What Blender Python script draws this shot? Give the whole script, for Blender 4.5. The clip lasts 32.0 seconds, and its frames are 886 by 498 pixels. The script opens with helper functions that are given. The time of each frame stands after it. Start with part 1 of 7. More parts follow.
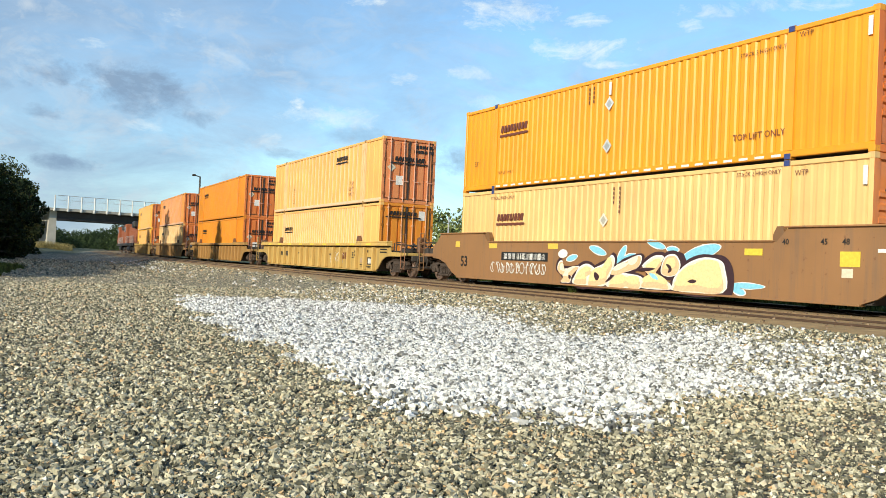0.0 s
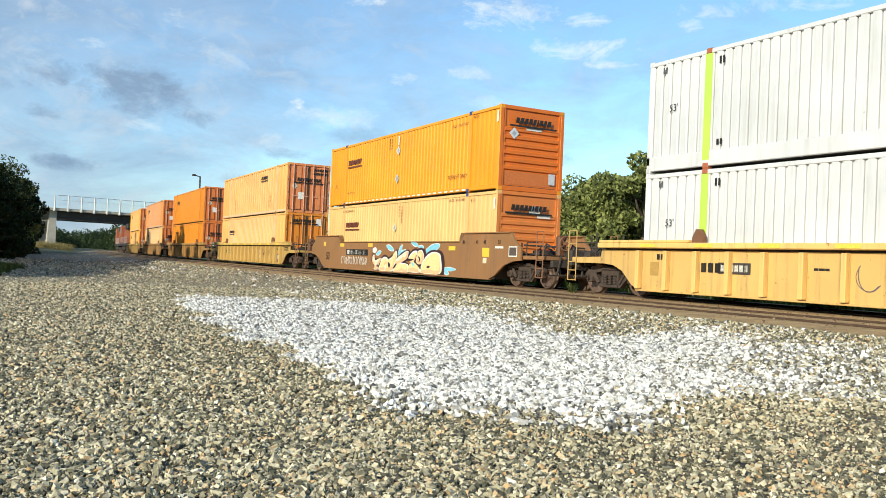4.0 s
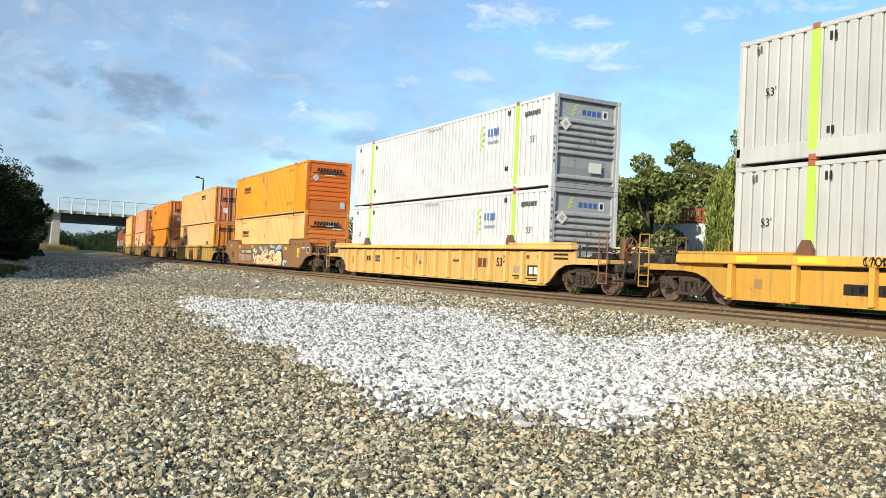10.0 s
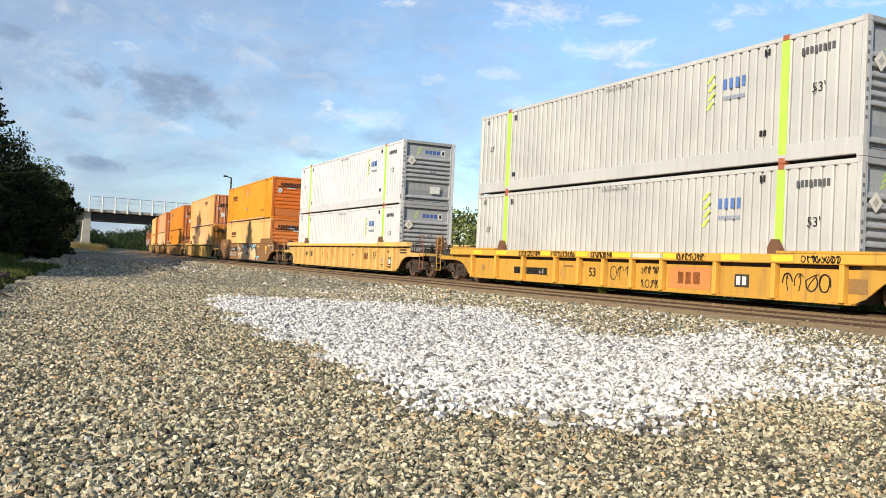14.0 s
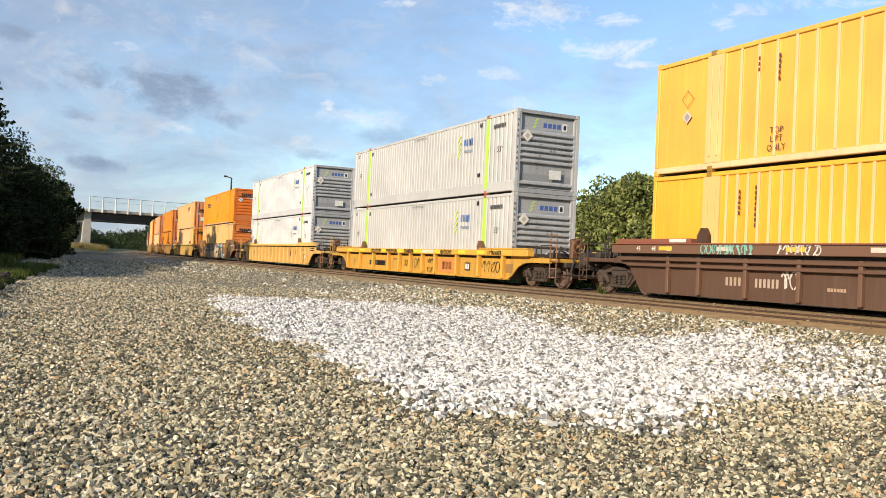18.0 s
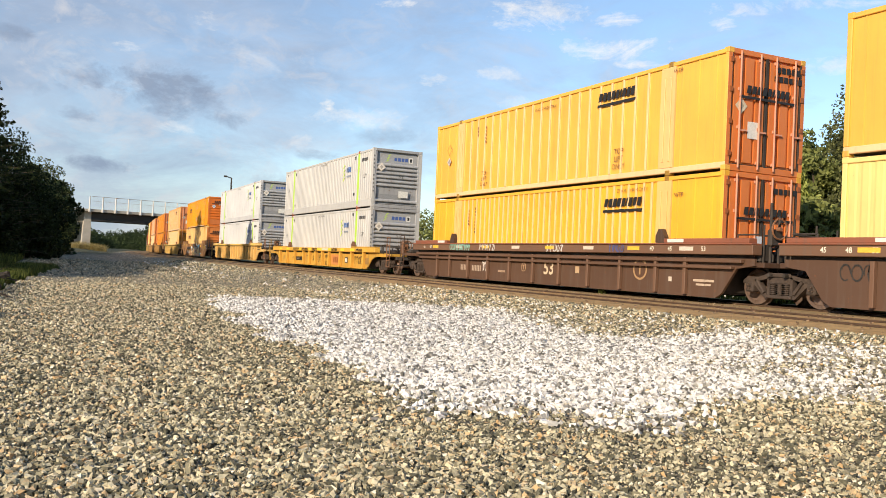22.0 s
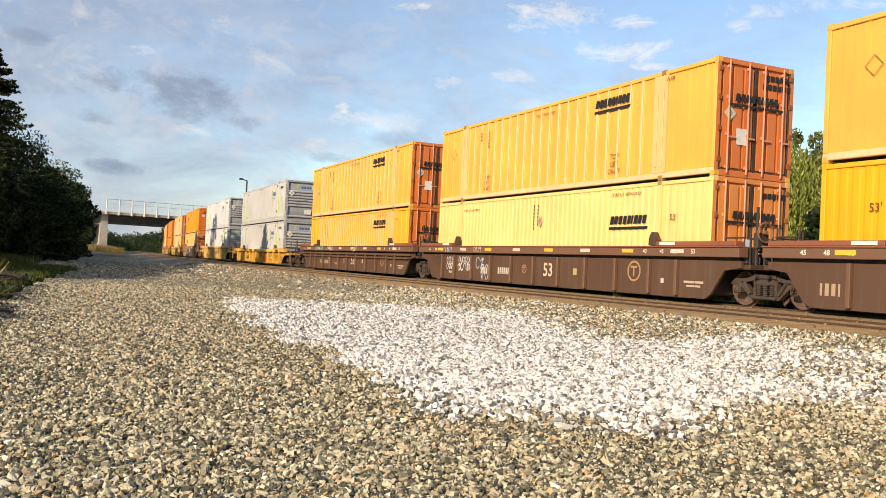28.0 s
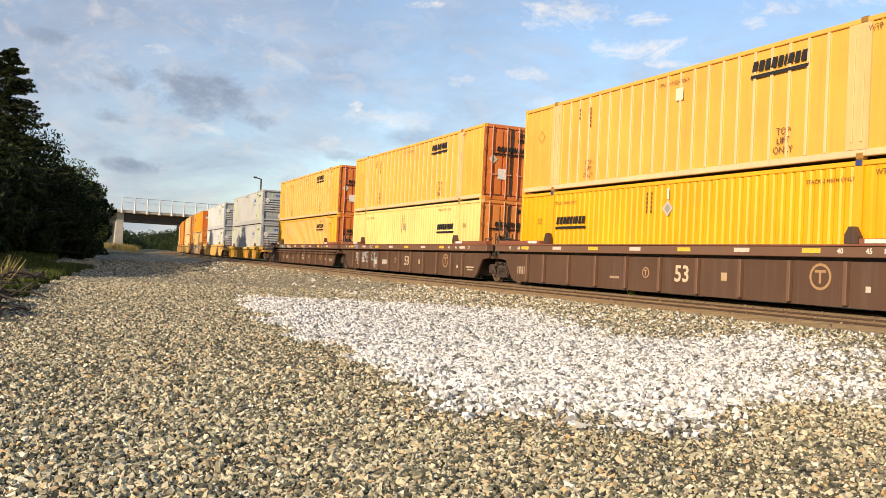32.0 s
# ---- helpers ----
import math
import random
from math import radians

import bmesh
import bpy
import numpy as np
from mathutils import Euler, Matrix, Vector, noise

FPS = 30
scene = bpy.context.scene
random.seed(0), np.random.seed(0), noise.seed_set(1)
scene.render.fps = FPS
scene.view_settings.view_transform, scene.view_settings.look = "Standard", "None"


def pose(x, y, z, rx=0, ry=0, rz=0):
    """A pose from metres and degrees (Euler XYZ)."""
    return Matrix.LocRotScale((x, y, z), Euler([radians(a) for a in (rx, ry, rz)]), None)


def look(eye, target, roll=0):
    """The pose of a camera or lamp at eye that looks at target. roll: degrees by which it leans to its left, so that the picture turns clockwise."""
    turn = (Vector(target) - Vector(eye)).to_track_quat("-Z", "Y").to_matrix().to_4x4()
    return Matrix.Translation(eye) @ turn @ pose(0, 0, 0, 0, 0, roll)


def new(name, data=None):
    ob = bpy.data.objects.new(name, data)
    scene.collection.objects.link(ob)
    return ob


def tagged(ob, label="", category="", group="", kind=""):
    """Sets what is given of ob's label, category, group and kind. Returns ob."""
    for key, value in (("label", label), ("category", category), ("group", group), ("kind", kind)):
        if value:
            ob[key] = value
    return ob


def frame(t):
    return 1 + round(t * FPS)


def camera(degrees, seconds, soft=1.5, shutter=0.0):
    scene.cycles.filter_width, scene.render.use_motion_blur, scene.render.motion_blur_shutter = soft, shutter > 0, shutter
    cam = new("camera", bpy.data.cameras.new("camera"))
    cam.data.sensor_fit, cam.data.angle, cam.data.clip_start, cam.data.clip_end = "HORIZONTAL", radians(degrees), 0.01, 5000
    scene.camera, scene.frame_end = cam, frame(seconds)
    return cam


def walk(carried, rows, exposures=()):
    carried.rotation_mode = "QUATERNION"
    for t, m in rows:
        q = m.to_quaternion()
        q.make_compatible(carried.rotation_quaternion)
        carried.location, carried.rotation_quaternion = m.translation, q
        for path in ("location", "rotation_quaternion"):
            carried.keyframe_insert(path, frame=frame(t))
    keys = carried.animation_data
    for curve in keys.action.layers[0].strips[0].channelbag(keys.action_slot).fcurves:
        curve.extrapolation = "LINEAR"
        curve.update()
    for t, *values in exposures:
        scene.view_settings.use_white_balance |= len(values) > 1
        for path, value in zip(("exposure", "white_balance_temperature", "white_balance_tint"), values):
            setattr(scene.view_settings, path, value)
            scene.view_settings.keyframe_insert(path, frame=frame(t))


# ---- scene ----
# World: z = 0 is the top of the rails, +y runs along the track away from the camera, metres.
EYE = (0.0, 0.0, 0.65)
cam = camera(54.46, 32.0, soft=0.65)


def aim(yaw, pitch, roll):
    a, b = radians(yaw), radians(pitch)
    way = Vector((math.sin(a) * math.cos(b), math.cos(a) * math.cos(b), math.sin(b)))
    return look(EYE, Vector(EYE) + way * 10, roll)


PATH = [(0, 29.0, 0.94, 2.54), (3.5, 29.0, 0.94, 2.55), (7, 29.0, 0.95, 2.56), (9, 29.0, 0.96, 2.56), (9.5, 29.03, 0.98, 2.56),
        (10, 28.79, 1.07, 2.57), (10.5, 28.49, 1.07, 2.56), (11, 27.44, 1.05, 2.63), (11.5, 26.98, 1.01, 2.66), (12, 27.07, 0.95, 2.67),
        (12.5, 26.97, 1.0, 2.66), (13, 27.02, 0.94, 2.67), (13.5, 27.07, 0.9, 2.65), (16, 27.05, 0.9, 2.63), (20, 27.05, 0.91, 2.62),
        (24, 27.05, 0.9, 2.62), (24.5, 27.08, 0.91, 2.62), (25, 27.14, 0.95, 2.62), (25.5, 27.1, 0.92, 2.62), (26.5, 26.85, 0.97, 2.64),
        (27.5, 26.54, 1.02, 2.68), (28, 26.08, 1.03, 2.69), (28.5, 25.49, 1.01, 2.69), (29, 25.13, 0.95, 2.71), (29.5, 25.19, 0.87, 2.73),
        (30, 25.19, 0.86, 2.73), (32, 25.18, 0.87, 2.72)]
walk(cam, [(t, aim(a, b, c)) for t, a, b, c in PATH],
     exposures=[(0, 0.0, 6450, 3), (9.5, 0.0, 6400, 6), (13.5, 0.0, 6650, 10), (17, 0.0, 6900, 12), (25, 0.0, 7450, 15), (32, 0.0, 7750, 16)])

# ---- light ----
SUN_TO = Vector((-0.82, -0.42, 0.385)).normalized()
SUN_EL = math.asin(SUN_TO.z)
sun = new("sun", bpy.data.lights.new("sun", "SUN"))
sun.data.energy, sun.data.angle, sun.data.color = 5.3, radians(0.55), (1.0, 0.9, 0.74)
sun.matrix_world = look(SUN_TO * 100, (0, 0, 0))


def build_sky():
    world = bpy.data.worlds.new("sky")
    scene.world = world
    world.use_nodes = True
    nt = world.node_tree
    nt.nodes.clear()
    N, L = nt.nodes.new, nt.links.new
    out, bg = N("ShaderNodeOutputWorld"), N("ShaderNodeBackground")
    sky = N("ShaderNodeTexSky")
    sky.sky_type, sky.sun_disc = "NISHITA", False
    sky.sun_elevation, sky.sun_rotation = SUN_EL, math.atan2(SUN_TO.x, SUN_TO.y)
    sky.dust_density, sky.ozone_density, sky.air_density = 0.6, 2.5, 1.0
    co = N("ShaderNodeTexCoord")

    def math_node(op, a, b=None, c=None):
        n = N("ShaderNodeMath")
        n.operation = op
        for i, v in enumerate((a, b, c)):
            if v is None:
                continue
            if isinstance(v, (int, float)):
                n.inputs[i].default_value = v
            else:
                L(v, n.inputs[i])
        return n.outputs[0]

    def mix(fac, a, b):
        n = N("ShaderNodeMix")
        n.data_type = "RGBA"
        for s, v in ((n.inputs[0], fac), (n.inputs[6], a), (n.inputs[7], b)):
            if isinstance(v, (int, float)):
                s.default_value = v
            elif isinstance(v, tuple):
                s.default_value = (*v, 1)
            else:
                L(v, s)
        return n.outputs[2]

    def noise_node(scale, detail, rough, stretch, shift=(0, 0, 0), warp=0.0):
        m = N("ShaderNodeMapping")
        m.inputs["Scale"].default_value = stretch
        m.inputs["Location"].default_value = shift
        L(co.outputs["Generated"], m.inputs["Vector"])
        t = N("ShaderNodeTexNoise")
        t.inputs["Scale"].default_value, t.inputs["Detail"].default_value = scale, detail
        t.inputs["Roughness"].default_value, t.inputs["Distortion"].default_value = rough, warp
        L(m.outputs[0], t.inputs["Vector"])
        return t.outputs[0]

    sep = N("ShaderNodeSeparateXYZ")
    L(co.outputs["Generated"], sep.inputs[0])
    x, y, z = sep.outputs
    azim = math_node("ARCTAN2", x, y)
    elev = math_node("ARCSINE", z)
    ragged = noise_node(19.0, 8, 0.62, (1, 1, 1.7), warp=0.35)
    fine = noise_node(75.0, 6, 0.65, (1, 1, 1.4), warp=0.4)
    wob = math_node("ADD", math_node("MULTIPLY", math_node("SUBTRACT", ragged, 0.5), 4.2), math_node("MULTIPLY", math_node("SUBTRACT", fine, 0.5), 1.3))

    strands = noise_node(13.0, 8, 0.68, (1, 1, 2.4), warp=0.9)
    streaks = math_node("ADD", math_node("MULTIPLY", math_node("SUBTRACT", strands, 0.5), 7.0), math_node("MULTIPLY", math_node("SUBTRACT", fine, 0.5), 3.0))

    def clouds(listed, gain, wob=wob):
        total = None
        for a, e, w, h, amount in listed:
            dx = math_node("DIVIDE", math_node("SUBTRACT", azim, radians(a)), radians(w))
            dy = math_node("DIVIDE", math_node("SUBTRACT", elev, radians(e)), radians(h))
            r = math_node("ADD", math_node("MULTIPLY", dx, dx), math_node("MULTIPLY", dy, dy))
            v = math_node("MULTIPLY", math_node("SUBTRACT", math_node("ADD", wob, 0.85), r), amount * gain)
            v = math_node("MAXIMUM", v, 0.0)
            total = v if total is None else math_node("MAXIMUM", total, v)
        return math_node("MINIMUM", total, 1.0)

    # thin veil all over, thicker towards the north-west
    veil_noise = noise_node(6.5, 8, 0.66, (1, 1, 2.6), shift=(0.3, 0.1, 0.0), warp=0.5)
    veil_west = math_node("MULTIPLY", math_node("SUBTRACT", radians(48), azim), 0.75)
    veil = math_node("MULTIPLY", math_node("ADD", math_node("SUBTRACT", veil_noise, 0.47), math_node("MULTIPLY", veil_west, 0.66)), 1.6)
    veil = math_node("MINIMUM", math_node("MAXIMUM", veil, 0.0), 0.8)
    # above the view the veil is faded out to lower the sky's fill light
    roof = math_node("MULTIPLY", math_node("SUBTRACT", radians(42), elev), 4.0)
    veil = math_node("MULTIPLY", veil, math_node("MINIMUM", math_node("MAXIMUM", roof, 0.0), 1.0))
    grey = clouds(GREY_CLOUDS, 0.8)
    white = clouds(WHITE_CLOUDS, 0.55, streaks)
    base = N("ShaderNodeMix")
    base.data_type, base.blend_type = "RGBA", "MULTIPLY"
    base.inputs[0].default_value = 1.0
    L(sky.outputs[0], base.inputs[6])
    base.inputs[7].default_value = SKY_TINT
    c = base.outputs[2]
    # mottled thin cloud: paler and greyer billows in the veil
    mottle = noise_node(9.0, 7, 0.6, (1, 1, 2.2), shift=(1.3, 0.4, 0.2), warp=0.4)
    mottle = math_node("MINIMUM", math_node("MAXIMUM", math_node("MULTIPLY", math_node("SUBTRACT", mottle, 0.4), 4.0), 0.0), 1.0)
    c = mix(veil, c, mix(mottle, VEIL_GREY, VEIL))
    puffs = noise_node(24.0, 7, 0.62, (1, 1, 1.6), shift=(0.7, 0.2, 0.5), warp=0.5)
    puffs = math_node("MINIMUM", math_node("MAXIMUM", math_node("MULTIPLY", math_node("SUBTRACT", puffs, 0.5), 5.0), 0.0), 1.0)
    c = mix(math_node("MULTIPLY", puffs, math_node("MULTIPLY", veil, 0.75)), c, PUFF)
    c = mix(math_node("MULTIPLY", grey, 0.8), c, GREY)
    c = mix(math_node("MULTIPLY", white, 0.75), c, WHITE)
    L(c, bg.inputs[0])
    bg.inputs[1].default_value = 0.1
    L(bg.outputs[0], out.inputs[0])


# clouds: azimuth from north, elevation, half width, half height in degrees, density
GREY_CLOUDS = [(7.7, 10.0, 5.2, 1.5, 1.2), (8.9, 8.8, 1.6, 0.7, 1.1), (12.8, 8.6, 1.8, 0.85, 0.9), (3.9, 8.1, 1.5, 0.5, 0.9), (5.1, 5.0, 2.3, 0.6, 1.1), (-0.2, 12.3, 1.3, 0.5, 0.9),
               (18.6, 6.6, 1.7, 0.5, 0.8), (23.2, 8.2, 2.2, 0.7, 0.5), (1.2, 9.3, 1.0, 0.5, 0.6), (-2.5, 10.0, 1.5, 0.6, 0.6), (33.0, 6.8, 5.0, 1.2, 0.8), (15.6, 4.8, 2.0, 0.5, 0.5), (13.0, 13.4, 3.0, 0.6, 0.3)]
WHITE_CLOUDS = [(18.95, 9.9, 0.55, 0.5, 1.2), (21.0, 9.2, 3.6, 0.8, 0.6), (17.2, 7.6, 0.9, 0.45, 0.5), (10.7, 14.5, 1.2, 0.6, 0.7), (6.2, 12.3, 0.9, 0.4, 0.7), (9.4, 7.75, 1.2, 0.35, 0.5), (14.5, 12.6, 3.0, 0.9, 0.35),
                (3.2, 10.6, 2.2, 0.9, 0.3), (32.5, 16.3, 3.0, 1.0, 0.9), (38.1, 14.2, 3.2, 0.75, 1.0), (38.0, 15.9, 1.3, 0.5, 0.8), (39.4, 13.3, 1.8, 0.3, 0.9), (30.5, 12.5, 1.5, 0.5, 0.6), (25.8, 12.0, 1.1, 0.4, 0.7),
                (34.7, 14.3, 0.8, 0.5, 0.8), (44.5, 15.6, 0.7, 0.35, 0.8), (31.7, 10.7, 1.4, 0.5, 0.55), (23.3, 16.7, 1.3, 0.3, 1.0), (49.0, 16.6, 5.0, 0.6, 0.7), (55.0, 18.2, 3.4, 0.8, 0.9), (53.0, 13.0, 4.5, 0.7, 0.6)]
SKY_TINT = (1.75, 1.95, 2.08, 1)
VEIL, VEIL_GREY, GREY, WHITE, PUFF = (4.5, 5.6, 7.4), (3.3, 4.5, 6.5), (2.5, 3.5, 5.2), (9.8, 10.2, 10.4), (6.6, 7.2, 8.2)
build_sky()


# ---- materials ----
def material(name, build):
    m = bpy.data.materials.new(name)
    m.use_nodes = True
    nt = m.node_tree
    nt.nodes.clear()
    out, bsdf = nt.nodes.new("ShaderNodeOutputMaterial"), nt.nodes.new("ShaderNodeBsdfPrincipled")
    nt.links.new(bsdf.outputs[0], out.inputs[0])
    build(nt, bsdf, out)
    return m


class Nodes:
    """Short ways to wire a node tree."""

    def __init__(self, nt):
        self.nt = nt

    def put(self, socket, v):
        if isinstance(v, bpy.types.NodeSocket):
            self.nt.links.new(v, socket)
        elif isinstance(v, tuple) and len(v) == 3 and len(socket.default_value) == 4:
            socket.default_value = (*v, 1)
        else:
            socket.default_value = v

    def math(self, op, a, b=0.0, clamp=False):
        n = self.nt.nodes.new("ShaderNodeMath")
        n.operation, n.use_clamp = op, clamp
        self.put(n.inputs[0], a), self.put(n.inputs[1], b)
        return n.outputs[0]

    def mix(self, fac, a, b, blend="MIX"):
        n = self.nt.nodes.new("ShaderNodeMix")
        n.data_type, n.blend_type = "RGBA", blend
        self.put(n.inputs[0], fac), self.put(n.inputs[6], a), self.put(n.inputs[7], b)
        return n.outputs[2]

    def coords(self, scale=(1, 1, 1), which="Object"):
        t, m = self.nt.nodes.new("ShaderNodeTexCoord"), self.nt.nodes.new("ShaderNodeMapping")
        m.inputs["Scale"].default_value = scale
        self.nt.links.new(t.outputs[which], m.inputs[0])
        return m.outputs[0]

    def noise(self, vec, scale, detail=4, rough=0.55):
        n = self.nt.nodes.new("ShaderNodeTexNoise")
        n.inputs["Scale"].default_value, n.inputs["Detail"].default_value, n.inputs["Roughness"].default_value = scale, detail, rough
        self.nt.links.new(vec, n.inputs["Vector"])
        return n.outputs[0]

    def voronoi(self, vec, scale, feature="F1"):
        n = self.nt.nodes.new("ShaderNodeTexVoronoi")
        n.feature = feature
        n.inputs["Scale"].default_value = scale
        self.nt.links.new(vec, n.inputs["Vector"])
        return n

    def ramp(self, fac, stops):
        n = self.nt.nodes.new("ShaderNodeValToRGB")
        r = n.color_ramp
        while len(r.elements) < len(stops):
            r.elements.new(0.5)
        for e, (p, c) in zip(r.elements, stops):
            e.position, e.color = p, (*c, 1) if len(c) == 3 else c
        self.put(n.inputs[0], fac)
        return n.outputs[0]

    def bump(self, height, strength, distance):
        n = self.nt.nodes.new("ShaderNodeBump")
        n.inputs["Strength"].default_value, n.inputs["Distance"].default_value = strength, distance
        self.nt.links.new(height, n.inputs["Height"])
        return n.outputs[0]

    def info(self, which):
        return self.nt.nodes.new("ShaderNodeObjectInfo").outputs[which]

    def island(self):
        return self.nt.nodes.new("ShaderNodeNewGeometry").outputs["Random Per Island"]

    def attribute(self, name):
        n = self.nt.nodes.new("ShaderNodeAttribute")
        n.attribute_name = name
        return n.outputs["Fac"]


def paint_build(dirt, rust, rough):
    """Weathered paint whose colour is the object's own."""
    def build(nt, bsdf, out):
        k = Nodes(nt)
        vec = k.coords()
        col = k.info("Color")
        big = k.noise(vec, 0.55, 5, 0.6)
        streak = k.noise(k.coords((3.0, 3.0, 0.18)), 2.2, 5, 0.65)
        fine = k.noise(vec, 34.0, 3)
        col = k.mix(1.0, col, k.ramp(big, [(0.3, (0.86, 0.86, 0.86)), (0.7, (1.06, 1.05, 1.03))]), "MULTIPLY")
        col = k.mix(k.math("MULTIPLY", k.math("SUBTRACT", streak, 0.5, True), dirt * 2.2, True), col, (0.13, 0.10, 0.075))
        spots = k.math("GREATER_THAN", k.math("ADD", k.math("MULTIPLY", k.noise(vec, 7.0, 6, 0.7), 0.75), k.math("MULTIPLY", streak, 0.25)), 0.70 - rust * 0.09)
        col = k.mix(k.math("MULTIPLY", spots, 0.6 * min(1.0, rust * 3)), col, (0.16, 0.06, 0.025))
        k.put(bsdf.inputs["Base Color"], col)
        k.put(bsdf.inputs["Roughness"], k.math("ADD", k.math("MULTIPLY", big, 0.2), rough - 0.1))
        k.put(bsdf.inputs["Normal"], k.bump(k.math("ADD", fine, k.math("MULTIPLY", big, 2.0)), 0.12, 0.01))
    return build


def plain_build(colour, rough, metal=0.0, vary=0.25, scale=6.0, relief=0.2):
    def build(nt, bsdf, out):
        k = Nodes(nt)
        vec = k.coords()
        n1, n2 = k.noise(vec, scale, 5), k.noise(vec, scale * 9, 3)
        c = k.mix(1.0, colour, k.ramp(n1, [(0.25, (1 - vary,) * 3), (0.75, (1 + vary,) * 3)]), "MULTIPLY")
        c = k.mix(k.math("MULTIPLY", n2, vary * 0.6), c, tuple(v * 0.5 for v in colour))
        k.put(bsdf.inputs["Base Color"], c)
        k.put(bsdf.inputs["Roughness"], k.math("ADD", k.math("MULTIPLY", n1, 0.25), rough - 0.12))
        bsdf.inputs["Metallic"].default_value = metal
        k.put(bsdf.inputs["Normal"], k.bump(k.math("ADD", n2, n1), relief, 0.01))
    return build


def marking_build(nt, bsdf, out):
    k = Nodes(nt)
    vec = k.coords()
    worn = k.noise(vec, 14.0, 5, 0.7)
    c = k.mix(1.0, k.info("Color"), k.ramp(worn, [(0.3, (0.8, 0.8, 0.8)), (0.7, (1.1, 1.1, 1.1))]), "MULTIPLY")
    k.put(bsdf.inputs["Base Color"], c)
    k.put(bsdf.inputs["Roughness"], k.math("ADD", k.math("MULTIPLY", worn, 0.2), 0.4))


def stone_build(stops, rough=0.85):
    def build(nt, bsdf, out):
        k = Nodes(nt)
        vec = k.coords()
        c = k.ramp(k.island(), stops)
        c = k.mix(1.0, c, k.ramp(k.noise(vec, 60.0, 4), [(0.3, (0.75, 0.75, 0.75)), (0.7, (1.15, 1.13, 1.1))]), "MULTIPLY")
        k.put(bsdf.inputs["Base Color"], c)
        bsdf.inputs["Roughness"].default_value = rough
        k.put(bsdf.inputs["Normal"], k.bump(k.noise(vec, 130.0, 3), 0.4, 0.004))
    return build


GREY_STOPS = [(0.0, (0.045, 0.046, 0.033)), (0.26, (0.155, 0.146, 0.094)), (0.5, (0.39, 0.352, 0.235)), (0.8, (0.67, 0.61, 0.425)), (0.9, (0.54, 0.35, 0.165)), (1.0, (0.85, 0.82, 0.66))]
BROWN_STOPS = [(0.0, (0.10, 0.06, 0.035)), (0.5, (0.25, 0.16, 0.095)), (1.0, (0.42, 0.30, 0.19))]
WHITE_STOPS = [(0.0, (0.10, 0.097, 0.085)), (0.24, (0.4, 0.39, 0.36)), (0.5, (0.74, 0.725, 0.685)), (1.0, (0.9, 0.885, 0.85))]


def ground_build(nt, bsdf, out):
    k = Nodes(nt)
    vec = k.coords()
    flat = k.coords((1, 1, 0.3))
    v1, v2 = k.voronoi(flat, 22.0), k.voronoi(flat, 48.0)
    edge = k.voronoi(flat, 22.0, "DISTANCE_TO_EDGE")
    cell = nt.nodes.new("ShaderNodeSeparateColor")
    nt.links.new(v1.outputs["Color"], cell.inputs[0])
    r = cell.outputs[0]
    big = k.noise(vec, 0.35, 5, 0.6)
    grey = k.ramp(r, GREY_STOPS)
    white = k.ramp(r, WHITE_STOPS)
    brown = k.ramp(k.noise(vec, 3.0, 6, 0.65), [(0.3, (0.2, 0.128, 0.055)), (0.7, (0.46, 0.315, 0.145))])
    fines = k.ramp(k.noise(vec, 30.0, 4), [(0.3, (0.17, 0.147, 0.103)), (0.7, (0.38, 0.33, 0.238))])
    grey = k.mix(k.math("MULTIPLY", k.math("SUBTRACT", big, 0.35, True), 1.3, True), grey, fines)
    grey = k.mix(1.0, grey, k.ramp(k.noise(vec, 4.5, 6, 0.75), [(0.32, (0.5, 0.5, 0.48)), (0.5, (0.95, 0.95, 0.95)), (0.68, (1.5, 1.48, 1.42))]), "MULTIPLY")
    grass = k.ramp(k.noise(vec, 2.2, 6, 0.7), [(0.3, (0.035, 0.05, 0.015)), (0.55, (0.07, 0.095, 0.03)), (0.75, (0.17, 0.15, 0.07))])
    c = k.mix(k.attribute("white"), grey, white)
    # shade between the nearby stones is painted into the ground colour
    c = k.mix(k.attribute("gap_shade"), c, k.mix(1.0, c, (0.55, 0.53, 0.5), "MULTIPLY"))
    c = k.mix(k.attribute("brown"), c, brown)
    c = k.mix(k.attribute("grass"), c, grass)
    # cell edges darkened too: painted shade in the gaps
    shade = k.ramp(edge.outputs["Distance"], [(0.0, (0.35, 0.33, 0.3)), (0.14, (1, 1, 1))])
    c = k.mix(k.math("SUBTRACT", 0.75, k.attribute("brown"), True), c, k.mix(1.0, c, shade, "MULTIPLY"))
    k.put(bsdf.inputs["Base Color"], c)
    bsdf.inputs["Roughness"].default_value = 0.9
    h = k.math("ADD", k.math("SUBTRACT", 1.0, v1.outputs["Distance"]), k.math("MULTIPLY", k.math("SUBTRACT", 1.0, v2.outputs["Distance"]), 0.4))
    h = k.math("MULTIPLY", h, k.math("SUBTRACT", 1.0, k.math("MULTIPLY", k.attribute("brown"), 0.75)))
    k.put(bsdf.inputs["Normal"], k.bump(h, 0.9, 0.035))


